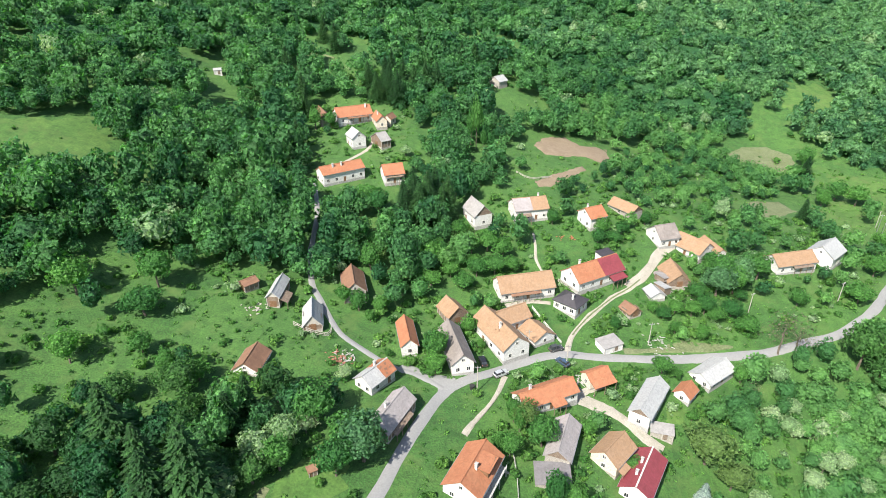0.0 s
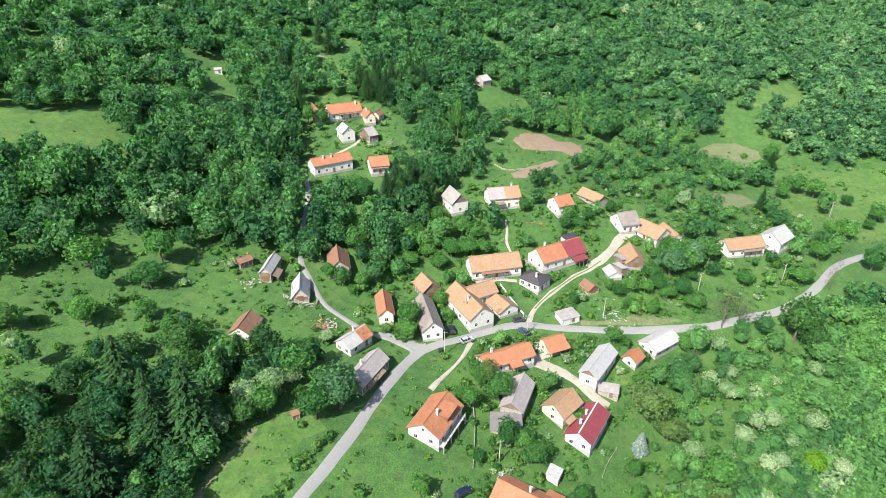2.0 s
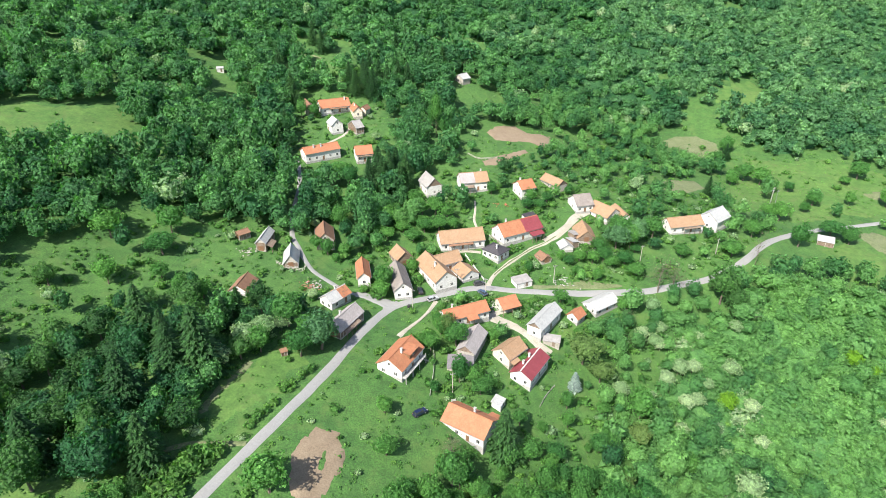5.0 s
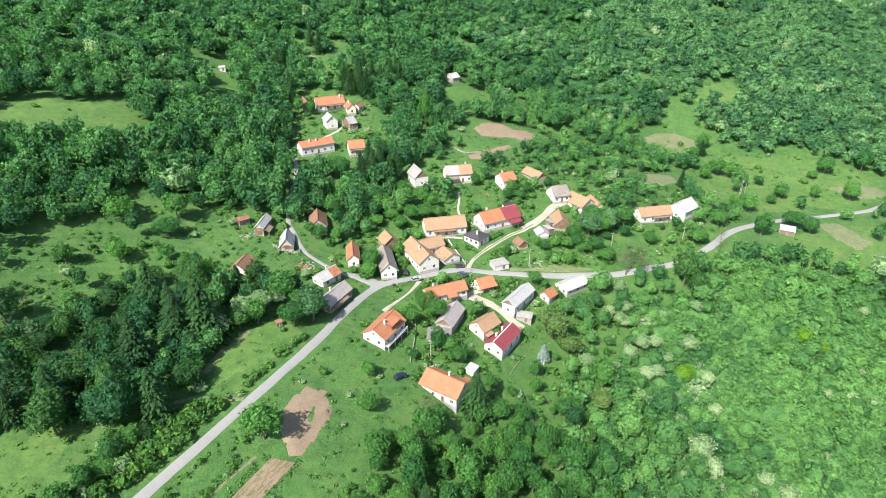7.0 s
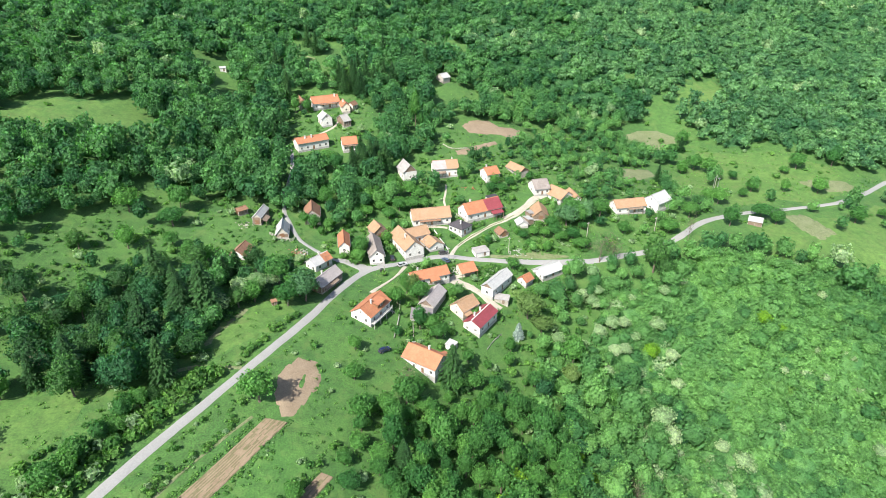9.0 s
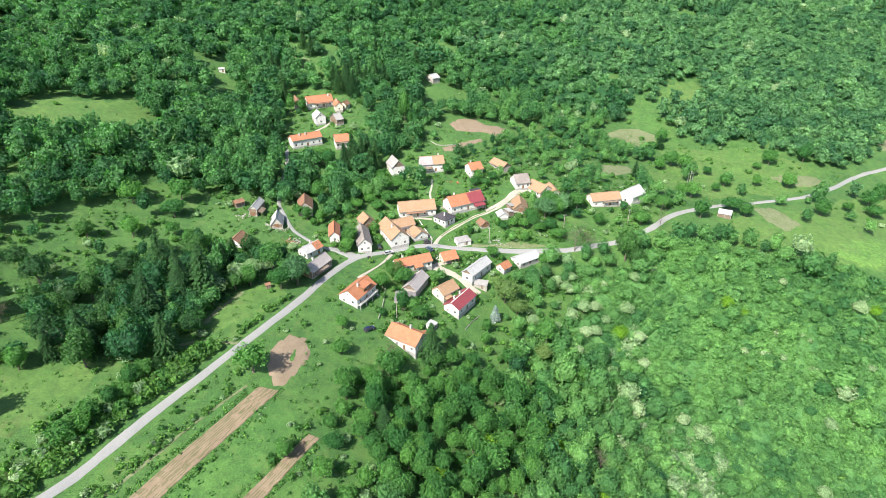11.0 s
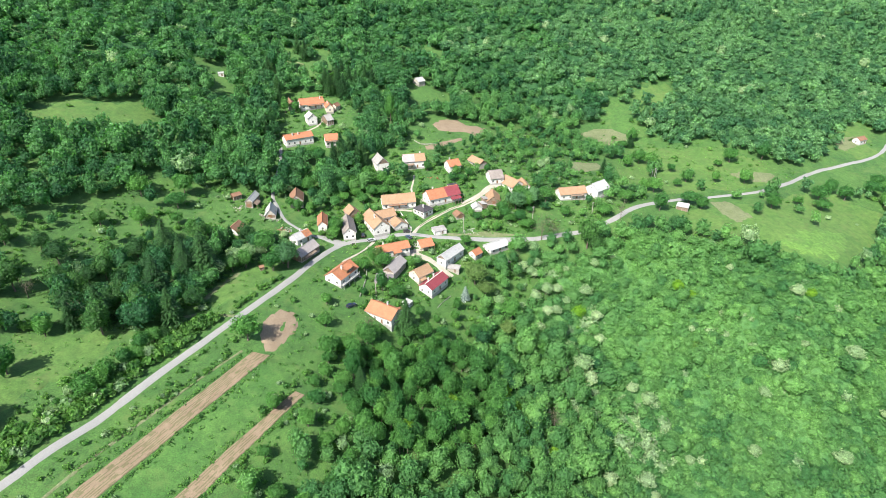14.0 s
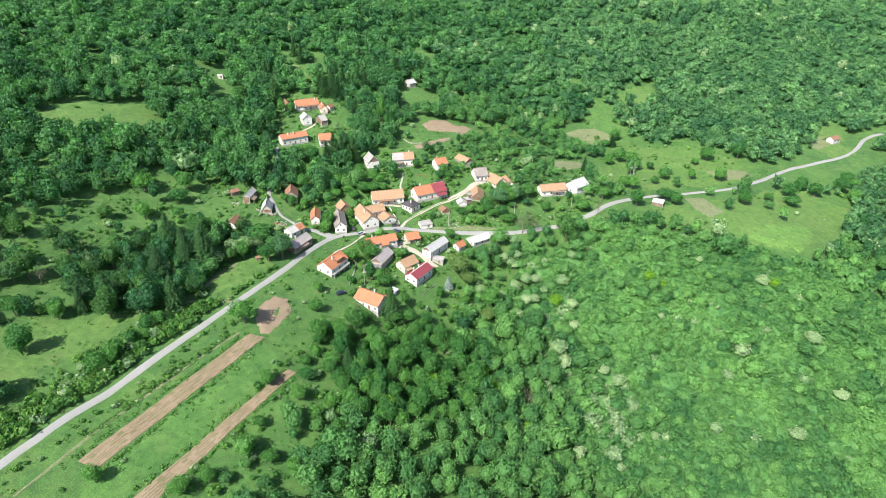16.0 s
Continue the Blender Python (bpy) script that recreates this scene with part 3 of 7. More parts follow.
def door(parent, u, v, axis, sign, w=1.0, h=2.05, mat="doorwood"):
    d = 0.06
    if axis == "y":
        bm = box_bm(u - w / 2, v - d * (sign < 0), 0.05, u + w / 2, v + d * (sign > 0), h)
        hb = box_bm(u + w * 0.32, v + sign * d - 0.05 * (sign < 0), 1.0, u + w * 0.4, v + sign * d + 0.05 * (sign > 0), 1.1)
    else:
        bm = box_bm(u - d * (sign < 0), v - w / 2, 0.05, u + d * (sign > 0), v + w / 2, h)
        hb = box_bm(u + sign * d - 0.05 * (sign < 0), v + w * 0.32, 1.0, u + sign * d + 0.05 * (sign > 0), v + w * 0.4, 1.1)
    p = part("door", bm, M[mat], parent)
    part("handle", hb, M["metal"], p)
    return p


def slope_slab(x0, x1, y_in, z_in, y_out, z_out, thick, rows=7, sag=0.05):
    """A roof slope with a faint sag and uneven courses, closed on all sides."""
    bm = bmesh.new()
    cols = max(3, int((x1 - x0) / 1.6))
    rnd = random.Random(int((x1 - x0) * 100 + y_out * 10))
    top, low = [], []
    for i in range(cols + 1):
        u = i / cols
        rt, rl = [], []
        for j in range(rows + 1):
            v = j / rows
            dz = -sag * math.sin(math.pi * u) * (1 - 0.3 * v) + rnd.uniform(-0.025, 0.025) + 0.025 * (j % 2)
            x, y, z = x0 + (x1 - x0) * u, y_in + (y_out - y_in) * v, z_in + (z_out - z_in) * v
            rt.append(bm.verts.new((x, y, z + thick + dz)))
            rl.append(bm.verts.new((x, y, z + dz * 0.5)) if j in (0, rows) or i in (0, cols) else None)
        top.append(rt), low.append(rl)
    for i in range(cols):
        for j in range(rows):
            bm.faces.new((top[i][j], top[i + 1][j], top[i + 1][j + 1], top[i][j + 1]))
    for i in range(cols):
        for j in (0, rows):
            bm.faces.new((top[i][j], top[i + 1][j], low[i + 1][j], low[i][j]))
    for j in range(rows):
        for i in (0, cols):
            bm.faces.new((top[i][j], top[i][j + 1], low[i][j + 1], low[i][j]))
    rim = [low[i][0] for i in range(cols + 1)] + [low[cols][j] for j in range(1, rows + 1)] + [low[i][rows] for i in range(cols - 1, -1, -1)] + [low[0][j] for j in range(rows - 1, 0, -1)]
    bm.faces.new(rim)
    return bm


def chimney(parent, x, y, z, top, mat="plaster"):
    bm = box_bm(x - 0.28, y - 0.28, z - 0.8, x + 0.28, y + 0.28, top)
    c = part("chimney", bm, M[mat], parent)
    part("chimney_cap", box_bm(x - 0.38, y - 0.38, top, x + 0.38, y + 0.38, top + 0.12), M["concrete"], c)
    return c


def house(name, label, x, y, head, L, W, wh, pitch, wall, roof, gable=None, n_long=3, n_gable=1, chimneys=(), over=0.45):
    """A gabled building. L, W: the roof's length and breadth; its base is the ground under its middle."""
    zb = ground(x, y)
    h = radians(head)
    low = min(ground(x + math.cos(h) * a * L / 2 - math.sin(h) * b * W / 2, y + math.sin(h) * a * L / 2 + math.cos(h) * b * W / 2) for a in (-1, 1) for b in (-1, 1)) - zb
    root = tagged(empty_at(name, x, y, zb, head), label, name.replace("_", " "), "village buildings")
    FOOT.append((x, y, 0.5 * math.hypot(L, W) * 0.86, head, L, W))
    tp = math.tan(radians(pitch))
    wl_, ww = L / 2 - 0.35, W / 2 - over
    ze = wh + over * tp            # height of the wall where it meets the roof
    rise = ww * tp
    part("plinth", box_bm(-wl_ - 0.05, -ww - 0.05, min(low, 0) - 0.7, wl_ + 0.05, ww + 0.05, 0.35), M["stone" if wall != "plaster" else "concrete"], root, "grey plinth")
    if gable:
        part("wall", box_bm(-wl_, -ww, 0.2, wl_, ww, ze), M[wall], root)
        for s in (-1, 1):
            part("gable", prism(bmesh.new(), [(-ww, ze), (ww, ze), (0, ze + rise)], s * wl_ - 0.12 if s > 0 else s * wl_, s * wl_ if s > 0 else s * wl_ + 0.12), M[gable], root, "boarded gable")
        if wall == "timber":
            for s in (-1, 1):
                for i in range(int(L / 1.5) + 1):
                    u = -wl_ + (2 * wl_) * i / int(L / 1.5)
                    part("post", box_bm(u - 0.09, s * ww - 0.1, 0.0, u + 0.09, s * ww + 0.1, ze), M["palewood"], root)
    else:
        part("wall", prism(bmesh.new(), [(-ww, 0.2), (ww, 0.2), (ww, ze), (0, ze + rise), (-ww, ze)], -wl_, wl_), M[wall], root)
    zr = wh + W / 2 * tp
    for s in (-1, 1):
        part("roof_slope", slope_slab(-L / 2, L / 2, 0, zr + 0.02, s * W / 2, wh + 0.02, 0.16), M[roof], root)
    cap = prism(bmesh.new(), [(-0.2, zr + 0.1), (0.2, zr + 0.1), (0.1, zr + 0.3), (-0.1, zr + 0.3)], -L / 2 - 0.02, L / 2 + 0.02)
    part("ridge_cap", cap, M[roof], root)
    if wall in ("plaster", "cream", "stone"):
        for s in (-1, 1):
            part("gutter", box_bm(-L / 2, s * (W / 2 + 0.05) - 0.06, wh - 0.02, L / 2, s * (W / 2 + 0.05) + 0.06, wh + 0.1), M["metal"], root)
            for b in range(3):
                v = (-0.7 + 0.7 * b) * ww
                part("barge_board", box_bm(s * (L / 2 - 0.03) - 0.03, v * 0.98 - 0.12, wh + (W / 2 - abs(v)) * tp - 0.1, s * (L / 2 - 0.03) + 0.03, v * 0.98 + 0.12, wh + (W / 2 - abs(v)) * tp + 0.02), M["timber"], root) if b == 1 else None
    zw = min(1.6, ze * 0.52)
    for s in (-1, 1):
        for i in range(n_long):
            u = -wl_ + 2 * wl_ * (i + 0.5) / n_long
            if i == n_long // 2 and n_long > 1:
                door(root, u, s * ww, "y", s)
            else:
                window(root, u, s * ww, zw, 0.95, 1.15, "y", s)
        for i in range(n_gable):
            v = -ww + 2 * ww * (i + 0.5) / n_gable
            window(root, s * wl_, v, zw, 0.9, 1.1, "x", s)
        if n_gable and not gable and rise > 2.2:
            window(root, s * wl_, 0, ze + rise * 0.35, 0.7, 0.8, "x", s)
    if wall == "timber":
        for s in (-1, 1):
            door(root, s * wl_ * 0.2, s * ww, "y", s, 2.2, 2.2, "timber")
        door(root, -wl_, 0, "x", -1, 2.0, 2.1, "doorwood")
    for u, s in chimneys:
        yy = s * W * 0.13
        chimney(root, -L / 2 + u * L, yy, zr - abs(yy) * tp, zr + 0.9, "plaster" if roof != "brown" else "brick")
    return root


DORMER_HOUSE = house("house", "white two-storey house with an orange tiled roof and dormer", 6.6, 94.8, 63.4, 13.6, 9.3, 3.2, 33, "plaster", "orange", None, 3, 2, [(0.4, -1)])
GREY_BARN_ROAD = house("barn", "old timber barn with a grey sheet roof beside the road", -12.3, 109.1, 64.4, 13.7, 6.8, 2.6, 38, "timber", "pinkgrey", "timber", 0, 0, [(0.45, 1)])
HALF_ROOFED_HOUSE = house("house", "white house, roof half white sheet and half bare tiles", -17.3, 122.4, 52.7, 9.4, 6.6, 2.6, 35, "plaster", "whiteroof", None, 2, 2, [(0.6, 1)])
RIDGE_HOUSE = house("house", "small white house with a steep orange-brown roof", -10.1, 140.3, 100.5, 12.5, 5.2, 3.0, 42, "plaster", "orange", None, 2, 1, [])
LONG_DARK_HOUSE = house("house", "long white house with a dark weathered steep roof", 3.4, 136.7, 103.5, 17.4, 6.8, 3.2, 42, "plaster", "weathered", None, 4, 2, [])
OPEN_SHED = house("shed", "open timber shed under a pale tiled roof", 2.8, 154.2, 118.2, 8.0, 7.1, 2.6, 40, "timber", "pale", "timber", 0, 0, [])
FARM_MAIN = house("farmhouse", "long white farmhouse with a pale orange tiled roof", 16.4, 144.2, 117.2, 18.1, 9.3, 3.6, 38, "plaster", "pale", None, 4, 2, [(0.4, 1)])
FARM_WING = house("farm_wing", "farm wing with a pale tiled roof at the courtyard", 20.1, 152.2, 29.9, 10.8, 7.9, 3.0, 36, "plaster", "pale", None, 3, 1, [])
FARM_SHED = house("shed", "low shed with a pale tiled roof in the courtyard", 27.6, 147.4, 120.7, 8.2, 8.1, 1.6, 30, "plaster", "pale", None, 1, 1, [])
LONG_FARMHOUSE = house("farmhouse", "long low white farmhouse with a faded tiled roof", 26.0, 168.5, 13.6, 18.6, 9.5, 3.0, 38, "plaster", "pale", None, 5, 1, [])
RED_LONG = house("farmhouse", "long white farmhouse, roof part orange tiles and part red sheet", 49.7, 176.0, 29.2, 19.8, 10.0, 3.2, 38, "plaster", "orange", None, 5, 2, [(0.25, 1)])
ORANGE_BARN = house("barn", "timber barn with a faded orange tiled roof", 78.6, 179.4, 90.5, 11.5, 8.3, 1.3, 40, "timber", "pale", "timber", 0, 0, [])
WHITE_SHEDS = house("shed", "small white shed with a pale sheet roof", 69.1, 169.8, 101.2, 6.0, 5.7, 1.2, 30, "plaster", "whiteroof", None, 1, 0, [])
LITTLE_ORANGE = house("shed", "little tumbledown shed with an orange tiled roof", 59.0, 161.3, 115.9, 5.7, 5.1, 1.2, 35, "timber", "brown", "timber", 0, 0, [])
WEATHERED_HOUSE = house("house", "old white house with a weathered patchy grey roof", 80.7, 200.7, 16.8, 8.6, 10.0, 3.0, 36, "plaster", "weathered", None, 3, 1, [])
PALE_ORANGE = house("house", "white house with a broad pale orange roof", 90.7, 196.6, 125.2, 12.5, 10.0, 2.2, 34, "plaster", "pale", None, 3, 1, [])
PALE_ORANGE_SMALL = house("shed", "outbuilding with a pale orange tiled roof", 97.9, 196.5, 101.0, 12.1, 4.5, 2.8, 34, "plaster", "pale", None, 1, 1, [])
TWO_TONE = house("house", "white semi-detached house, roof half pale sheet and half tiles", 32.3, 211.8, 12.1, 13.5, 10.0, 4.0, 33, "plaster", "pale", None, 4, 2, [(0.8, 1)])
UPPER_WHITE_ORANGE = house("house", "white two-storey house with an orange tiled roof", 55.8, 207.9, 25.2, 7.8, 8.9, 4.0, 33, "plaster", "orange", None, 2, 2, [(0.3, 1)])
PALE_SHED_UP = house("barn", "stone barn with a pale orange tiled roof", 71.2, 218.6, 124.1, 12.4, 7.2, 2.0, 34, "stone", "pale", "timber", 1, 0, [])
GREY_TWO_STOREY = house("house", "white house with a boarded gable and grey sheet roof", 12.8, 206.8, 114.3, 10.7, 7.8, 4.0, 45, "plaster", "grey", "timber", 2, 1, [])
UPPER_LONG = house("house", "long white house with a fresh orange tiled roof", -40.7, 229.1, 32.6, 18.1, 8.2, 4.0, 30, "plaster", "orange", None, 5, 2, [(0.3, -1), (0.5, -1)])
UPPER_PAVILION = house("house", "white house with a timber gallery and orange roof", -20.4, 231.4, 16.8, 8.6, 9.6, 3.6, 32, "plaster", "orange", None, 3, 1, [])
TOP_LONG = house("farmhouse", "long low farmhouse with an orange tiled roof", -42.3, 281.6, 25.3, 17.1, 10.0, 3.0, 35, "plaster", "orange", None, 4, 1, [(0.85, -1)])
TOP_COTTAGE = house("cottage", "small cottage with a reddish tiled roof", -29.4, 277.2, 109.5, 10.9, 5.6, 3.0, 42, "cream", "orange", None, 2, 1, [(0.5, 1)])
TOP_WHITE = house("house", "tall white house with a pale sheet roof", -37.8, 257.2, 117.9, 8.6, 6.9, 4.0, 40, "plaster", "whiteroof", None, 2, 1, [])
TOP_GREY_SHED = house("shed", "open shed with a grey sheet roof", -27.3, 259.0, 36.2, 5.1, 9.8, 2.8, 30, "timber", "grey", "timber", 0, 0, [])
TOP_LEFT_RED = house("cottage", "old cottage with a rusty red roof in the trees", -55.9, 279.2, 113.4, 15.1, 5.3, 2.8, 42, "stone", "brown", None, 1, 1, [])
FAR_HUT = house("hut", "lone timber hut with a grey roof by the wood", 30.0, 334.3, 42.3, 7.1, 8.0, 2.5, 32, "palewood", "whiteroof", "palewood", 0, 1, [])
LEFT_GREY_SHED = house("shed", "ramshackle timber shed with a grey sheet roof", -48.9, 154.4, 86.8, 11.3, 4.4, 3.0, 42, "timber", "whiteroof", "palewood", 0, 0, [])
WHITE_ROADSIDE_SHED = house("barn", "timber barn with a steep silvery roof beside the lane", -37.2, 145.2, 100.6, 10.4, 6.0, 1.2, 50, "timber", "whiteroof", "palewood", 0, 0, [])
LEFT_ORANGE = house("house", "old house with a steep faded tiled roof", -27.6, 161.6, 102.5, 12.1, 7.4, 3.0, 42, "stone", "brown", None, 1, 1, [])
RUST_SHED = house("shed", "overgrown shed with a rusty brown tiled roof", -48.7, 124.4, 82.6, 9.2, 7.2, 1.1, 36, "plaster", "brown", None, 0, 1, [])
DEBRIS_HUT = house("hut", "collapsing little timber hut with a tiled roof", -58.2, 156.8, 45.0, 5.1, 4.5, 2.0, 25, "timber", "brown", "timber", 0, 0, [])
LONG_ORANGE_LOW = house("house", "long low white house with a bright orange roof", 26.5, 122.5, 24.6, 16.7, 7.3, 2.8, 33, "plaster", "orange", None, 5, 2, [(0.25, 1)])
ROAD_ORANGE = house("house", "small house with an orange roof at the road junction", 41.9, 131.7, 24.4, 7.4, 5.0, 2.8, 32, "cream", "orange", None, 2, 1, [])
GREY_LONG_TREE = house("barn", "stone barn with a pinkish grey sheet roof", 28.7, 108.0, 68.6, 13.3, 6.7, 2.6, 38, "stone", "pinkgrey", "timber", 1, 0, [])
PALE_HOUSE = house("house", "cream house with a light orange tiled roof", 41.0, 107.4, 46.4, 9.5, 7.8, 3.0, 36, "cream", "pale", None, 2, 1, [])
RED_ROOF_HOUSE = house("house", "white house with a dark red sheet roof", 47.1, 102.4, 57.9, 14.1, 7.9, 3.2, 30, "plaster", "red", None, 3, 2, [(0.3, 1), (0.6, 1)])
WHITE_BARN = house("barn", "large white barn with a pale sheet roof", 54.7, 124.8, 55.3, 15.9, 6.3, 3.5, 36, "plaster", "whiteroof", "timber", 3, 1, [])
SMALL_ORANGE_LOW = house("shed", "small white shed with an orange tiled roof", 67.3, 131.3, 46.9, 5.8, 5.3, 1.8, 38, "plaster", "orange", None, 1, 1, [])
WHITE_HOUSE_LOW = house("house", "white house with a bright white sheet roof", 78.1, 140.1, 35.1, 12.6, 7.6, 1.8, 28, "plaster", "whiteroof", None, 3, 2, [])
TREE_HOUSE = house("house", "white house with an orange roof behind a bare tree", 27.2, 76.0, -32.5, 14.2, 9.6, 3.2, 33, "plaster", "orange", None, 4, 2, [(0.55, 1)])
RIGHT_LONG = house("farmhouse", "long farmhouse with a pale orange tiled roof", 125.0, 192.7, 13.6, 16.8, 8.8, 3.0, 34, "plaster", "pale", None, 4, 1, [])
RIGHT_BARN = house("barn", "tall white barn with a pale sheet roof", 141.7, 199.3, 39.8, 11.7, 10.0, 4.2, 36, "plaster", "whiteroof", None, 1, 1, [])
FAR_RIGHT_HOUSE = house("house", "far white house beside the road", 372.0, 323.5, 28.8, 9.6, 6.6, 3, 32, "plaster", "brown", None, 2, 1, [])


# the dormer and its balcony side
def add_dormer(root, u, W, wh, pitch, roof, side, width=3.0):
    tp = math.tan(radians(pitch))
    y_out, z_top = side * W * 0.42, wh + W / 2 * tp * 0.86
    y_in = side * W * 0.06
    z_sill = wh + (W / 2 - abs(y_out)) * tp
    a, b = min(y_in, y_out), max(y_in, y_out)
    d = part("dormer", box_bm(u - width / 2, a, z_sill - 0.2, u + width / 2, b, z_top - 0.1), M["doorwood"], root, "wood-clad dormer")
    part("dormer_roof", slope_slab(u - width / 2 - 0.3, u + width / 2 + 0.3, y_in, z_top + 0.12, y_out + side * 0.4, z_top - 0.3, 0.12, 3, 0.0), M[roof], d)
    window(d, u, y_out, (z_sill + z_top) / 2 - 0.05, 1.2, 0.8, "y", side)


def roof_part(root, x0, x1, W, wh, pitch, mat, sides=(-1, 1), label=""):
    """A stretch of other roofing laid over the slopes."""
    tp = math.tan(radians(pitch))
    for s in sides:
        part("roof_slope", slope_slab(x0, x1, 0, wh + W / 2 * tp + 0.2, s * (W / 2 + 0.04), wh + 0.18, 0.06), M[mat], root, label)


def lean_to(root, x0, x1, y0, y1, z0, z1, mat, posts=3):
    """A lean-to roof on posts along a wall, from y0 (high) to y1 (low)."""
    r = part("lean_to_roof", slope_slab(x0, x1, y0, z0, y1, z1, 0.1, 3, 0.02), M[mat], root)
    for i in range(posts):
        u = x0 + 0.2 + (x1 - x0 - 0.4) * i / max(1, posts - 1)
        s = 1 if y1 > y0 else -1
        part("lean_to_post", box_bm(u - 0.07, y1 - s * 0.25 - 0.07, -1.2, u + 0.07, y1 - s * 0.25 + 0.07, z1 + 0.05), M["timber"], r)
    return r


def roof_spots(root, W, wh, pitch, spots, mat, name, label):
    """Small flat pieces that lie on the slopes: place along the ridge, share of the way down, side, length, breadth, turn."""
    tp = math.tan(radians(pitch))
    for u, v, side, a, b, turn in spots:
        bm = box_bm(-a / 2, -b / 2, 0, a / 2, b / 2, 0.07)
        m = pose(u, side * W / 2 * v, wh + (1 - v) * W / 2 * tp + 0.3, -side * pitch, 0, 0) @ pose(0, 0, 0, 0, 0, turn)
        bmesh.ops.transform(bm, matrix=m, verts=bm.verts)
        part(name, bm, M[mat], root, label)


# what sets single houses apart
roof_spots(HALF_ROOFED_HOUSE, 6.6, 2.6, 35, [(1.2, 0.3, -1, 0.9, 0.5, 20), (2.1, 0.55, -1, 0.8, 0.6, -15), (3.0, 0.25, -1, 0.7, 0.5, 35), (3.6, 0.6, -1, 0.9, 0.4, 5), (1.6, 0.8, -1, 0.6, 0.5, 50), (1.4, 0.35, 1, 0.8, 0.5, 10), (2.6, 0.6, 1, 0.9, 0.5, -30), (3.7, 0.4, 1, 0.6, 0.6, 15)], "brown", "tile_stack", "stack of loose brown tiles")
roof_spots(FARM_MAIN, 9.3, 3.6, 38, [(-1.6, 0.28, 1, 1.0, 0.5, 40), (-2.4, 0.4, 1, 0.9, 0.4, -35), (-1.2, 0.5, 1, 0.5, 0.4, 0)], "doorwood", "roof_patch", "dark patch in the tiles")
for c in RED_ROOF_HOUSE.children:
    if c.name.startswith("ridge_cap"):
        c.data.materials[0] = M["frame"]
        tagged(c, "white ridge capping")
add_dormer(DORMER_HOUSE, 1.2, 9.3, 3.2, 33, "orange", -1, 4.6)
roof_part(HALF_ROOFED_HOUSE, 0.5, 4.7, 6.6, 2.6, 35, "orange", (-1, 1), "bare brown tiles")
roof_part(RED_LONG, 1.2, 9.9, 10.0, 3.2, 38, "red", (-1, 1), "dark red sheet")
lean_to(TREE_HOUSE, 3.2, 7.4, 4.1, 6.8, 3.7, 2.7, "orange", 3)


def balcony(root, x0, x1, y_wall, y_rail, z):
    """A slab along a wall, with a rail on posts."""
    b = part("balcony", box_bm(x0, min(y_wall, y_rail), z - 0.16, x1, max(y_wall, y_rail), z), M["concrete"], root, "pale balcony slab")
    n = int((x1 - x0) / 1.4)
    for i in range(n + 1):
        u = x0 + 0.06 + (x1 - x0 - 0.12) * i / n
        part("post", box_bm(u - 0.04, y_rail - 0.04, z, u + 0.04, y_rail + 0.04, z + 0.95), M["plaster"], b)
    for h in (0.45, 0.9):
        part("rail", box_bm(x0, y_rail - 0.03, z + h, x1, y_rail + 0.03, z + h + 0.07), M["plaster"], b)
    for i in range(4):
        u = x0 + 0.2 + (x1 - x0 - 0.4) * i / 3
        part("pillar", box_bm(u - 0.11, y_rail - 0.11, -2.2, u + 0.11, y_rail + 0.11, z - 0.16), M["concrete"], b)


balcony(DORMER_HOUSE, -6.4, 6.0, -4.2, -5.5, 0.9)
lean_to(RED_LONG, 2.6, 8.8, -4.4, -7.6, 3.0, 2.1, "red", 4)
roof_part(TWO_TONE, -6.75, 0.2, 10.0, 4.0, 33, "pinkgrey", (-1,), "pale sheet")
lean_to(TWO_TONE, -6.0, -0.5, -4.4, -6.4, 2.9, 2.3, "timber", 4)
lean_to(LONG_ORANGE_LOW, -0.8, 3.2, -2.8, -5.6, 3.3, 2.3, "orange", 3)
lean_to(LONG_FARMHOUSE, -6.0, 4.0, -4.2, -5.8, 2.9, 2.4, "brown", 6)
lean_to(GREY_BARN_ROAD, -5.0, 3.0, -2.8, -4.6, 2.3, 1.7, "timber", 4)
lean_to(UPPER_PAVILION, -3.6, 3.6, -4.2, -5.4, 3.3, 2.9, "timber", 5)
lean_to(TOP_LONG, -4.0, 6.0, -4.4, -5.9, 2.9, 2.4, "brown", 5)
lean_to(ROAD_ORANGE, -3.7, 3.7, -2.3, -4.6, 3.1, 2.2, "orange", 3)
lean_to(PALE_HOUSE, -4.6, -1.0, -3.8, -5.4, 2.7, 2.0, "pale", 3)
lean_to(RIGHT_LONG, -2.0, 6.0, -4.0, -5.4, 2.8, 2.3, "timber", 4)
lean_to(ORANGE_BARN, -4.5, 3.0, 4.0, 6.4, 1.6, 0.9, "weathered", 4)
lean_to(LEFT_GREY_SHED, -5.4, 0.0, -2.1, -4.4, 2.6, 1.5, "timber", 4)


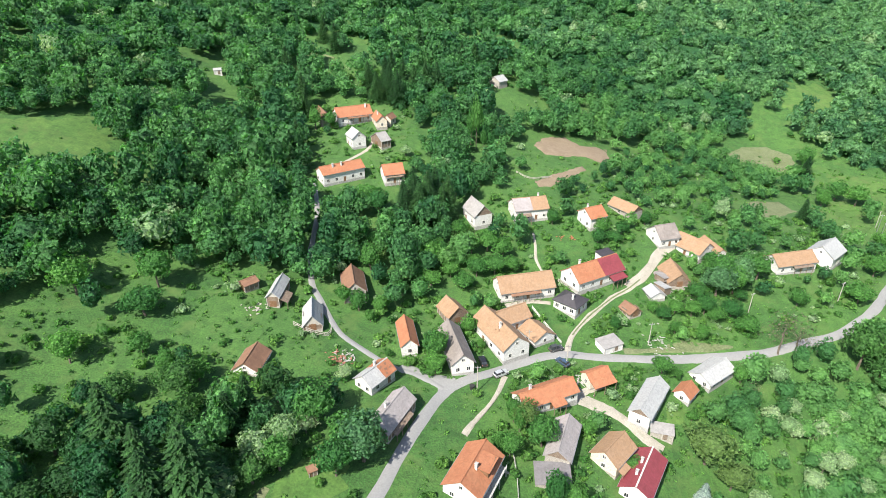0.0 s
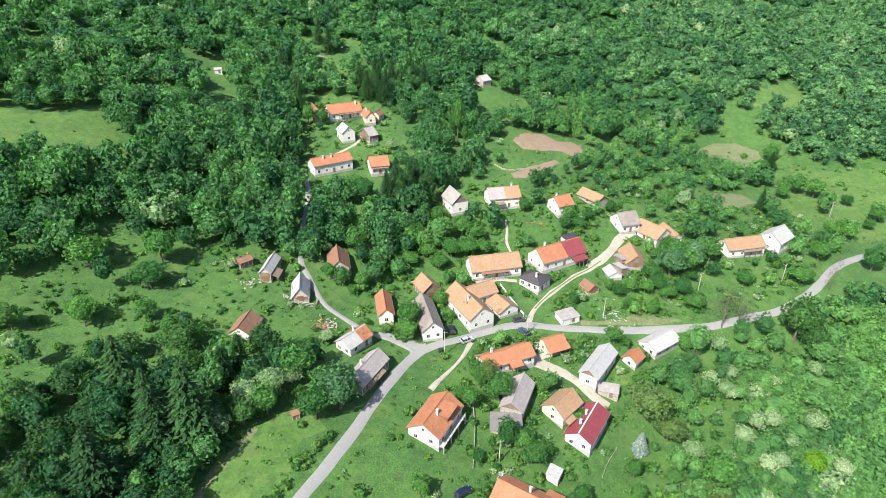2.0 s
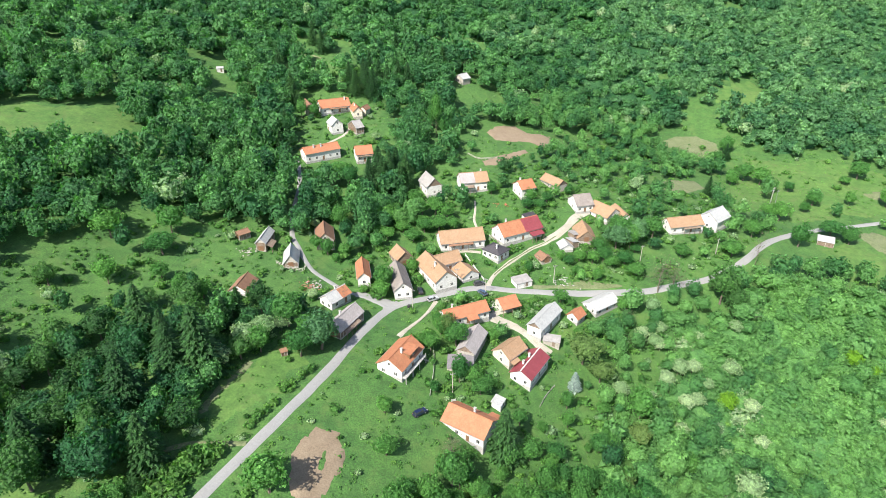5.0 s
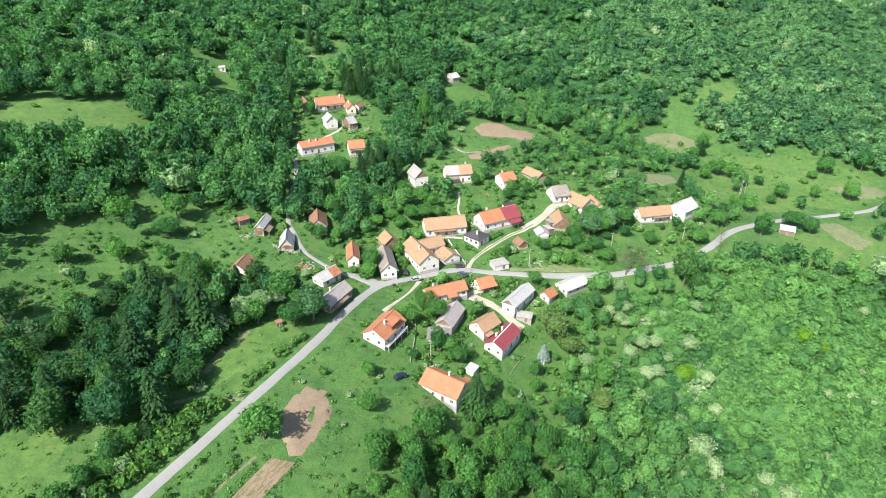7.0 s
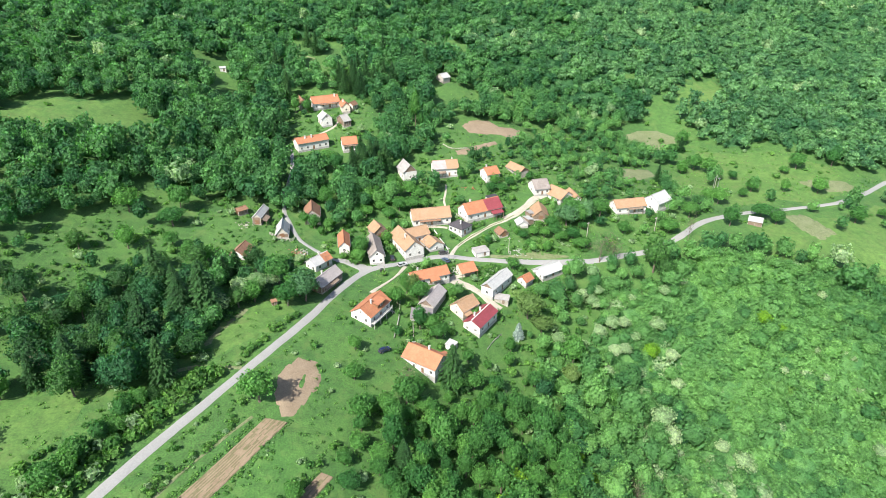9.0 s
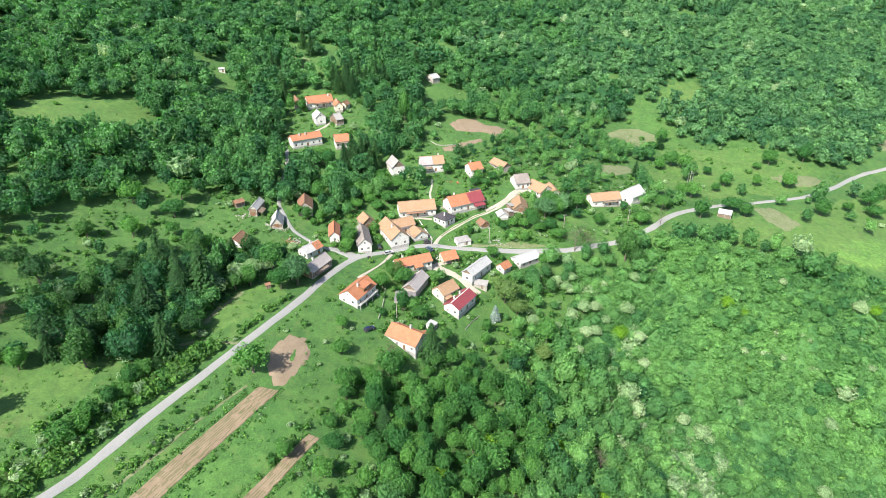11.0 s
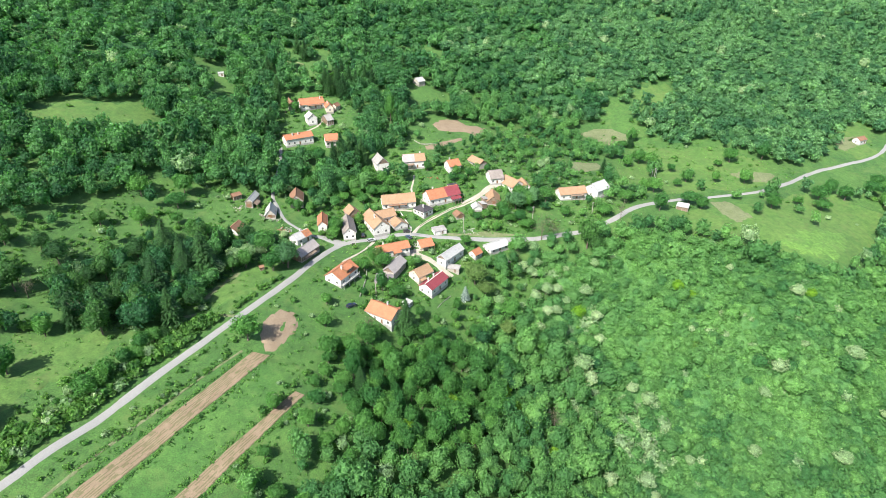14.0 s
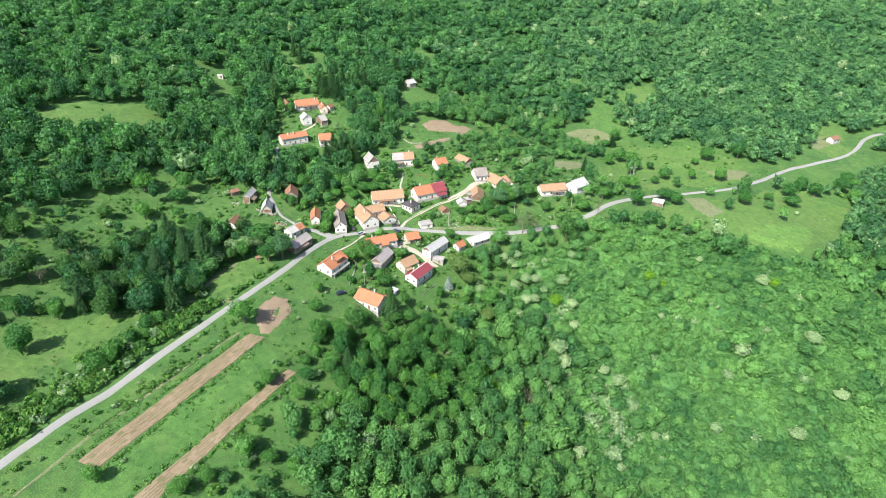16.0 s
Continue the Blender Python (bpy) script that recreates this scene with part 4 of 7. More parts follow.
def hip_house(label, x, y, head, L, W, wh, pitch, wall, roof):
    """A house with a hipped roof."""
    zb = ground(x, y)
    root = tagged(empty_at("house", x, y, zb, head), label, "house", "village buildings")
    FOOT.append((x, y, 0.5 * math.hypot(L, W), head, L, W))
    a, b, tp = L / 2 - 0.5, W / 2 - 0.5, math.tan(radians(pitch))
    part("plinth", box_bm(-a - 0.05, -b - 0.05, -1.8, a + 0.05, b + 0.05, 0.3), M["concrete"], root)
    part("wall", box_bm(-a, -b, 0.2, a, b, wh + 0.1), M[wall], root)
    bm = bmesh.new()
    h = W / 2 * tp
    low = [bm.verts.new(p) for p in ((-L / 2, -W / 2, wh), (L / 2, -W / 2, wh), (L / 2, W / 2, wh), (-L / 2, W / 2, wh))]
    mid = [bm.verts.new((v.co.x, v.co.y, wh + 0.16)) for v in low]
    top = [bm.verts.new((-(L - W) / 2 - 0.2, 0, wh + 0.16 + h)), bm.verts.new(((L - W) / 2 + 0.2, 0, wh + 0.16 + h))]
    for f in ((low[3], low[2], low[1], low[0]), (mid[0], mid[1], top[1], top[0]), (mid[2], mid[3], top[0], top[1]), (mid[1], mid[2], top[1]), (mid[3], mid[0], top[0])):
        bm.faces.new(f)
    for i in range(4):
        bm.faces.new((low[i], low[(i + 1) % 4], mid[(i + 1) % 4], mid[i]))
    part("roof", bm, M[roof], root, "dark sheet roof")
    for s in (-1, 1):
        for i in range(3):
            window(root, -a + 2 * a * (i + 0.5) / 3, s * b, 1.6, 1.1, 1.2, "y", s)
        window(root, s * a, 1.2, 1.6, 1.0, 1.2, "x", s)
        door(root, s * a, -1.2, "x", s)
    chimney(root, 1.4, -1.3, wh + h * 0.7, wh + h + 1.0)
    return root


def mono_shed(name, label, x, y, head, L, W, low, high, wall, roof):
    """A shed under a single slope that falls towards its own -y side."""
    zb = ground(x, y)
    root = tagged(empty_at(name, x, y, zb, head), label, name.replace("_", " "), "village buildings")
    FOOT.append((x, y, 0.5 * math.hypot(L, W), head, L, W))
    a, b = L / 2 - 0.25, W / 2 - 0.25
    part("wall", prism(bmesh.new(), [(-b, -1.8), (b, -1.8), (b, high - 0.05), (-b, low - 0.02)], -a, a), M[wall], root)
    part("roof_slope", slope_slab(-L / 2, L / 2, W / 2, high, -W / 2, low, 0.1, 4, 0.03), M[roof], root)
    door(root, a * 0.3, -b, "y", -1, 1.1, min(2.0, low - 0.15), "timber")
    for i in range(3):
        u = -a + 2 * a * i / 2
        part("post", box_bm(u - 0.08, -b - 0.12, -1.0, u + 0.08, -b + 0.04, low), M["palewood"], root)
    return root


hip_house("white house with a dark hipped roof and white chimney", 40.0, 161.7, -42, 8.9, 7.9, 3.0, 27, "plaster", "dark")
mono_shed("shed", "low stone shed under a dark grey sheet roof", 24.9, 98.9, -3, 8.4, 6.0, 1.5, 2.5, "stone", "slate")
mono_shed("shed", "grey lean-to shed beside a white barn", 56.5, 117.6, -15, 6.0, 3.8, 1.9, 2.5, "stone", "grey")
mono_shed("shed", "small grey-roofed hut above the road", 48.8, 145.8, 25, 7.0, 5.0, 1.9, 2.5, "plaster", "grey")
mono_shed("shed", "lone white-roofed shed in the meadow", 192.5, 195.0, -28, 7.0, 5.6, 2.2, 3.0, "timber", "whiteroof")
mono_shed("shed", "small white shed on the lawn", 36.0, 86.9, 62, 4.0, 3.4, 1.8, 2.3, "plaster", "whiteroof")
mono_shed("shed", "white annexe with a dark roof behind a farmhouse", 55.9, 185.6, 30, 6.0, 4.0, 3.2, 3.7, "plaster", "dark")
mono_shed("hut", "little red-brown wooden hut on the lawn", -27.4, 91.4, 30, 2.2, 1.8, 1.5, 1.9, "doorwood", "brown")
mono_shed("shed", "white-roofed lean-to beside a timber barn", 72.5, 172.5, 120, 5.0, 3.6, 1.9, 2.6, "timber", "whiteroof")
mono_shed("shed", "pale grey shed roof beside a barn", 74.0, 177.5, 118, 4.6, 3.6, 2.0, 2.6, "timber", "grey")
mono_shed("hut", "lone white hut in the woods", -111.4, 307.8, 20, 4.2, 3.4, 2.0, 2.6, "plaster", "whiteroof")
house("cottage", "small cottage with a red tiled roof beside the top farmhouse", -24.8, 279.0, 68, 6.0, 4.6, 2.6, 40, "cream", "brown", None, 1, 1, [])


# ---------------- fences, poles, cars ----------------
def fence(label, pts, height, mat, gap=2.0, rails=2):
    p = resample(pts, gap)
    root = tagged(empty_at("fence", p[0][0], p[0][1], ground(*p[0])), label, "fence", "fences")
    base = Vector((p[0][0], p[0][1], ground(*p[0])))
    tops = [Vector((x, y, ground(x, y))) - base for x, y in p]
    for v in tops:
        part("post", box_bm(v.x - 0.07, v.y - 0.07, v.z - 0.4, v.x + 0.07, v.y + 0.07, v.z + height), M[mat], root)
    for a, b in zip(tops[:-1], tops[1:]):
        d = (b - a).normalized()
        s = Vector((-d.y, d.x, 0)) * 0.035
        for r in range(rails):
            z = height * (0.9 - 0.45 * r)
            bm = bmesh.new()
            vs = [bm.verts.new(q) for q in (a + s + Vector((0, 0, z - 0.09)), b + s + Vector((0, 0, z - 0.09)), b - s + Vector((0, 0, z - 0.09)), a - s + Vector((0, 0, z - 0.09)), a + s + Vector((0, 0, z + 0.09)), b + s + Vector((0, 0, z + 0.09)), b - s + Vector((0, 0, z + 0.09)), a - s + Vector((0, 0, z + 0.09)))]
            for f in ((3, 2, 1, 0), (4, 5, 6, 7), (0, 1, 5, 4), (1, 2, 6, 5), (2, 3, 7, 6), (3, 0, 4, 7)):
                bm.faces.new([vs[i] for i in f])
            part("rail", bm, M[mat], root)
    return root


fence("pale concrete garden fence on the lawn", [(16.4, 104.7), (16.6, 95.8), (15.7, 84.4)], 1.0, "concrete", 1.6, 3)
fence("white yard fence beside the lawn", [(27.9, 160.5), (31.2, 152.6), (34.6, 145.4)], 0.9, "plaster", 1.8, 3)
fence("rough timber paddock fence beside a barn", [(-42.0, 142.0), (-36.8, 139.6), (-32.0, 139.4), (-31.6, 142.8)], 1.3, "palewood", 1.2, 3)
fence("grey board fence below a house", [(55.0, 99.4), (51.8, 94.9), (49.2, 90.2)], 0.8, "palewood", 1.5, 2)
fence("pale yard fence between farmhouses", [(38.2, 174.4), (42.0, 169.8), (44.4, 167.4)], 1.0, "palewood", 1.4, 3)
fence("timber garden fence above the village", [(31.0, 243.0), (36.2, 238.8), (45.9, 241.8)], 1.0, "palewood", 2.0, 2)
ribbon("footpath", [(11.5, 99.2), (16.6, 98.3)], 0.9, M["concrete"], 0.15, "concrete garden path beside a house", "path", ragged=0.05)


def utility_pole(label, x, y, height, lean, mat="palewood", arm=True):
    root = tagged(empty_at("utility_pole", x, y, ground(x, y), lean * 30), label, "pole", "utility poles")
    bm = bmesh.new()
    rings = []
    for z, r in ((-0.8, 0.17), (0.0, 0.16), (height, 0.1)):
        rings.append([bm.verts.new((r * math.cos(k * math.pi / 4) + lean * 0.012 * z, r * math.sin(k * math.pi / 4), z)) for k in range(8)])
    for a, b in zip(rings[:-1], rings[1:]):
        for k in range(8):
            bm.faces.new((a[k], a[(k + 1) % 8], b[(k + 1) % 8], b[k]))
    bm.faces.new(rings[-1]), bm.faces.new(rings[0][::-1])
    part("shaft", bm, M[mat], root)
    if arm:
        c = part("crossarm", box_bm(-0.8 + lean * 0.012 * height, -0.06, height - 0.7, 0.8 + lean * 0.012 * height, 0.06, height - 0.55), M["metal"], root)
        for u in (-0.7, 0.0, 0.7):
            part("insulator", box_bm(u - 0.06 + lean * 0.012 * height, -0.05, height - 0.55, u + 0.06 + lean * 0.012 * height, 0.05, height - 0.33), M["plaster"], c)
    return root


for k, (x, y, h) in enumerate([(22.3, 87.9, 7.5), (61.4, 148.3, 8.0), (8.8, 122.7, 8.5), (134.2, 175.3, 8.0), (99.9, 167.1, 7.5), (34.6, 136.4, 7.5), (188.5, 239.7, 8.0), (24.2, 140.6, 7.5)]):
    utility_pole("grey wooden utility pole standing in the grass", x, y, h, (0.6, 0.2, 0.0, 1.0, 0.8, -0.3, 1.0, 0.2)[k])
for dx in (0.0, 2.6):
    utility_pole("pole of a small transformer stand in the meadow", 184.5 + dx, 233.1, 9.0, 0.0, "metal")


def car_paint(name, c):
    m, n, l, b = material(name)
    r = noise_node(n, l, 1.5, 3)
    o = ramp(n, l, r.outputs[0], [(0.3, tuple(v * 0.85 for v in c)), (0.7, c)])
    l.new(o.outputs[0], b.inputs["Base Color"])
    b.inputs["Roughness"].default_value, b.inputs["Metallic"].default_value = 0.3, 0.3
    b.inputs["Coat Weight"].default_value = 0.6
    return m


def car(label, x, y, head, paint, van=False):
    """A hatchback: lower body, cabin with glass, four wheels, lights, bumpers."""
    root = tagged(empty_at("car", x, y, ground(x, y) + 0.22, head), label, "car", "parked cars")
    FOOT.append((x, y, 2.4, head, 4.6, 2.2))
    hi = 1.75 if van else 1.45
    prof = [(-2.1, 0.28), (2.1, 0.28), (2.15, 0.6), (1.95, 0.86), (0.95, 0.96), (-1.95, 0.96), (-2.12, 0.8)]
    bm = bmesh.new()
    a, b = [bm.verts.new((u, -0.84, z)) for u, z in prof], [bm.verts.new((u, 0.84, z)) for u, z in prof]
    bm.faces.new(a), bm.faces.new(b[::-1])
    for i in range(len(prof)):
        bm.faces.new((a[i], a[(i + 1) % 7], b[(i + 1) % 7], b[i]))
    body = part("body", bm, paint, root)
    bm = bmesh.new()
    low = [bm.verts.new(p) for p in ((-1.9, -0.8, 0.962), (1.0, -0.8, 0.962), (1.0, 0.8, 0.962), (-1.9, 0.8, 0.962))]
    top = [bm.verts.new(p) for p in ((-1.65, -0.62, hi), (0.3, -0.62, hi), (0.3, 0.62, hi), (-1.65, 0.62, hi))]
    for i in range(4):
        bm.faces.new((low[i], low[(i + 1) % 4], top[(i + 1) % 4], top[i]))
    bm.faces.new(top)
    cab = part("cabin", bm, M["glass"], root)
    part("roof", box_bm(-1.62, -0.6, hi, 0.26, 0.6, hi + 0.06), paint, cab)
    for s in (-1, 1):
        part("door_pillar", box_bm(-0.5, s * 0.71 - 0.09, 0.97, -0.38, s * 0.71 + 0.09, hi), paint, cab)
    for u in (-1.35, 1.35):
        for s in (-1, 1):
            bm = bmesh.new()
            r = bmesh.ops.create_cone(bm, cap_ends=True, segments=14, radius1=0.32, radius2=0.32, depth=0.2)
            bmesh.ops.transform(bm, matrix=pose(u, s * 0.78, 0.3, 90, 0, 0), verts=bm.verts)
            w = part("wheel", bm, M["rubber"], root)
            bm = bmesh.new()
            bmesh.ops.create_cone(bm, cap_ends=True, segments=10, radius1=0.18, radius2=0.15, depth=0.04)
            bmesh.ops.transform(bm, matrix=pose(u, s * 0.895, 0.3, -90 * s, 0, 0), verts=bm.verts)
            part("rim", bm, M["metal"], w)
    for s in (-1, 1):
        part("headlight", box_bm(2.02, s * 0.6 - 0.18, 0.62, 2.14, s * 0.6 + 0.18, 0.76), M["plaster"], body)
        part("tail_light", box_bm(-2.14, s * 0.65 - 0.12, 0.6, -2.04, s * 0.65 + 0.12, 0.85), M["brick"], body)
    part("bumper", box_bm(2.1, -0.8, 0.3, 2.22, 0.8, 0.5), M["rubber"], body)
    part("bumper", box_bm(-2.2, -0.8, 0.3, -2.08, 0.8, 0.5), M["rubber"], body)
    return root


car("silver hatchback parked beside the village road", 15.6, 130.0, 30, car_paint("silver_paint", (0.42, 0.44, 0.46)))
car("dark grey estate car parked on the road junction", 32.6, 142.2, 22, car_paint("grey_paint", (0.07, 0.072, 0.075)), True)
car("blue car parked below the road", 33.6, 137.0, 128, car_paint("blue_paint", (0.06, 0.10, 0.16)))
car("dark blue car parked on the grass", 13.1, 76.8, 38, car_paint("navy_paint", (0.012, 0.02, 0.06)))
car("black car parked beside a white house", 11.0, 134.3, 100, car_paint("black_paint", (0.02, 0.02, 0.022)))


def bin_barrel(label, x, y):
    root = tagged(empty_at("barrel", x, y, ground(x, y)), label, "barrel")
    bm = bmesh.new()
    bmesh.ops.create_cone(bm, cap_ends=True, segments=14, radius1=0.62, radius2=0.7, depth=1.1)
    bmesh.ops.transform(bm, matrix=pose(0, 0, 0.6), verts=bm.verts)
    part("drum", bm, M["rubber"], root)
    bm = bmesh.new()
    bmesh.ops.create_cone(bm, cap_ends=True, segments=14, radius1=0.74, radius2=0.74, depth=0.1)
    bmesh.ops.transform(bm, matrix=pose(0, 0, 1.18), verts=bm.verts)
    part("lid", bm, M["rubber"], root)


bin_barrel("black waste container beside the road", 7.6, 123.6)


def debris_heap(label, x, y, n, spread, mat, seed):
    """Loose boards and blocks lying about."""
    rnd = random.Random(seed)
    root = tagged(empty_at("rubble_heap", x, y, ground(x, y)), label, "rubble", "rubble heaps")
    z0 = ground(x, y)
    for _ in range(n):
        u, v = rnd.gauss(0, spread), rnd.gauss(0, spread)
        ln, w, h = rnd.uniform(0.3, 1.15), rnd.uniform(0.12, 0.4), rnd.uniform(0.1, 0.25)
        bm = box_bm(-ln / 2, -w / 2, 0, ln / 2, w / 2, h)
        bmesh.ops.transform(bm, matrix=pose(u, v, ground(x + u, y + v) - z0 + rnd.uniform(0, 0.25), rnd.uniform(-12, 12), rnd.uniform(-12, 12), rnd.uniform(0, 360)), verts=bm.verts)
        part("board" if ln > 0.8 else "block", bm, M[mat], root)


debris_heap("heap of grey boards beside a ramshackle shed", -53.5, 147.6, 26, 1.6, "palewood", 1)
debris_heap("heap of pale stones in the farmyard", 36.5, 127.8, 24, 1.7, "concrete", 2)
debris_heap("rubble and pale stones on the bank", 66.0, 148.6, 34, 2.6, "concrete", 3)
debris_heap("collapsed hut, a heap of broken roof tiles", -27.8, 129.5, 46, 1.5, "brick", 4)
debris_heap("pale stones of a collapsed hut wall", -25.8, 131.0, 30, 1.3, "concrete", 14)
debris_heap("boards and stones behind a barn", 77.5, 170.0, 20, 1.6, "palewood", 5)
debris_heap("building rubble beside a small house", 37.8, 131.8, 20, 1.2, "concrete", 6)
debris_heap("stones beside the corner of a house", 22.8, 84.8, 10, 0.6, "concrete", 7)
debris_heap("orange roof tiles stacked in the grass", 43.1, 198.3, 9, 0.8, "orange", 9)
debris_heap("orange roof tiles stacked in the grass", 47.2, 198.3, 9, 0.9, "orange", 10)
debris_heap("pale boards near a white house", 83.6, 132.6, 16, 1.3, "palewood", 8)

# ---------------- plants: forms ----------------
PHI = (1 + 5 ** 0.5) / 2
ICO_V = np.array([(-1, PHI, 0), (1, PHI, 0), (-1, -PHI, 0), (1, -PHI, 0), (0, -1, PHI), (0, 1, PHI), (0, -1, -PHI), (0, 1, -PHI), (PHI, 0, -1), (PHI, 0, 1), (-PHI, 0, -1), (-PHI, 0, 1)]) / math.hypot(1, PHI)
ICO_F = np.array([(0, 11, 5), (0, 5, 1), (0, 1, 7), (0, 7, 10), (0, 10, 11), (1, 5, 9), (5, 11, 4), (11, 10, 2), (10, 7, 6), (7, 1, 8), (3, 9, 4), (3, 4, 2), (3, 2, 6), (3, 6, 8), (3, 8, 9), (4, 9, 5), (2, 4, 11), (6, 2, 10), (8, 6, 7), (9, 8, 1)])


def clump_cloud(rng, centres, radii, cards, size, droop=0.0):
    """Leaf clumps: bent four-cornered blades that stand off the lobes of a crown, with a rough core in each lobe."""
    V, T, base = [], [], 0
    for c, r in zip(centres, radii):
        v = ICO_V * (r * rng.uniform(0.62, 0.95, (12, 1))) * np.array([1, 1, 0.85]) + c
        V.append(v), T.append(ICO_F + base)
        base += 12
    pick = rng.choice(len(centres), cards, p=radii ** 2 / np.sum(radii ** 2))
    d = rng.normal(size=(cards, 3))
    d[:, 2] = np.abs(d[:, 2]) * 0.9 - 0.25
    d /= np.linalg.norm(d, axis=1)[:, None]
    p = centres[pick] + d * (radii[pick] * rng.uniform(0.9, 1.14, cards))[:, None]
    n = d + rng.normal(0, 0.4, (cards, 3))
    n /= np.linalg.norm(n, axis=1)[:, None]
    a = np.cross(n, rng.normal(size=(cards, 3)))
    a /= np.linalg.norm(a, axis=1)[:, None]
    b = np.cross(n, a)
    s = size * rng.uniform(0.6, 1.35, (cards, 1))
    q = np.stack([p - a * s, p - b * s * 0.75 - n * s * 0.3, p + a * s, p + b * s * 0.75 - n * s * 0.3], 1).reshape(-1, 3)
    i = base + 4 * np.arange(cards)[:, None]
    V.append(q), T.append((i + np.array([[0, 1, 2]]))), T.append(i + np.array([[0, 2, 3]]))
    return np.concatenate(V), np.concatenate(T)


def ball(level):
    """A finely divided icosahedron without its underside."""
    v, f = [tuple(p) for p in ICO_V], [tuple(t) for t in ICO_F]
    for _ in range(level):
        mid, g = {}, []
        for t in f:
            m = []
            for a, b in ((t[0], t[1]), (t[1], t[2]), (t[2], t[0])):
                key = (min(a, b), max(a, b))
                if key not in mid:
                    p = np.array(v[a]) + np.array(v[b])
                    mid[key] = len(v)
                    v.append(tuple(p / np.linalg.norm(p)))
                m.append(mid[key])
            g += [(t[0], m[0], m[2]), (t[1], m[1], m[0]), (t[2], m[2], m[1]), tuple(m)]
        f = g
    v, f = np.array(v), np.array(f)
    f = f[v[f][:, :, 2].max(1) > -0.45]
    ids, inv = np.unique(f, return_inverse=True)
    return v[ids], inv.reshape(-1, 3)


BALLS = [ball(k) for k in range(3)]


def lumpy_crown(seed, level, lobes, cards, size, wide, tall, mid, depth=0.42, core=(0.66, 0.92)):
    """One crown: a body swelling into boughs, with leaf sprays standing off all over it."""
    rng = np.random.default_rng(seed)
    L = rng.normal(size=(lobes, 3))
    L[:, 2] = np.abs(L[:, 2]) * 1.1 - 0.35
    L /= np.linalg.norm(L, axis=1)[:, None]
    amp = rng.uniform(0.55, 1.15, lobes)

    def reach(d):
        e = amp[None] * np.exp(-(1 - d @ L.T) / (0.9 / lobes + 0.015))
        return 1.06 - depth + depth * e.max(1)

    axes = np.array([wide * rng.uniform(0.88, 1.12), wide * rng.uniform(0.88, 1.12), tall])
    B, F = BALLS[level]
    body = B * (reach(B) * rng.uniform(*core, len(B)))[:, None] * axes
    d = rng.normal(size=(cards, 3))
    d[:, 2] = np.abs(d[:, 2]) * 0.95 - 0.3
    d /= np.linalg.norm(d, axis=1)[:, None]
    p = d * (reach(d) * rng.uniform(0.92, 1.16, cards))[:, None] * axes
    n = d / axes * wide + rng.normal(0, 0.52, (cards, 3))
    n /= np.linalg.norm(n, axis=1)[:, None]
    a = np.cross(n, rng.normal(size=(cards, 3)))
    a /= np.linalg.norm(a, axis=1)[:, None]
    b = np.cross(n, a)
    s = size * rng.uniform(0.6, 1.35, (cards, 1))
    q = np.stack([p + a * s, p - a * s * 0.5 + b * s * 0.8 - n * s * 0.25, p - a * s * 0.5 - b * s * 0.8 - n * s * 0.25], 1).reshape(-1, 3)
    i = len(B) + 3 * np.arange(cards)[:, None]
    V = np.concatenate([body, q]) + np.array([0, 0, mid])
    return V, np.concatenate([F, i + np.array([[0, 1, 2]])])


def broad_crown(seed, level, lobes, cards, size, tall=1.0, core=(0.66, 0.92)):
    """A broad-leaved crown about 7 m across that reaches down near the ground, on a tree 10 m high."""
    return lumpy_crown(seed, level, lobes, cards, size, 3.3, 4.3 * tall, 5.0 + 0.6 * (tall - 1), core=core)


def bush_crown(seed, cards, size):
    return lumpy_crown(seed, 0, 5, cards, size, 1.15, 0.95, 0.65, 0.5)


def spruce_crown(seed, levels, blades, height=16.0, reach=3.0):
    """Whorls of drooping boughs that shorten towards the tip, each of them a row of needle sprays, round a slim dark core."""
    rng = np.random.default_rng(seed)
    up = np.array([0, 0, 1.0])
    V = [np.array([0.42 * reach * math.cos(0.9 * k), 0.42 * reach * math.sin(0.9 * k), 1.0]) for k in range(7)] + [up * (height - 0.6)]
    T, base = [(k, (k + 1) % 7, 7) for k in range(7)], 8
    for i in range(levels):
        f = i / (levels - 1)
        z, r = 1.0 + (height - 1.2) * f, reach * (1 - f) ** 0.8 + 0.2
        for k in range(blades):
            a = 2 * math.pi * (k + rng.uniform(-0.4, 0.4)) / blades + i * 0.7
            o, s = np.array([math.cos(a), math.sin(a), 0]), np.array([-math.sin(a), math.cos(a), 0])
            ln = r * rng.uniform(0.65, 1.2)
            dr = ln * rng.uniform(0.3, 0.55)
            n = max(2, int(round(5 * ln / reach + 0.8)))
            for j in range(n):
                u = (j + rng.uniform(0.5, 1.0)) / n
                c = o * ln * u + s * rng.normal(0, 0.1) * ln + up * (z - dr * u ** 1.5 + rng.uniform(-0.1, 0.15))
                w = (0.34 + 0.26 * (1 - f)) * rng.uniform(0.7, 1.3)
                V += [c + o * w * 1.3 - up * w * 0.55 + s * rng.normal(0, 0.3) * w, c - o * w * 0.5 + s * w * 0.75 + up * 0.1, c - o * w * 0.5 - s * w * 0.75 + up * 0.1]
                T.append((base, base + 1, base + 2))
                base += 3
    return np.array(V), np.array(T)


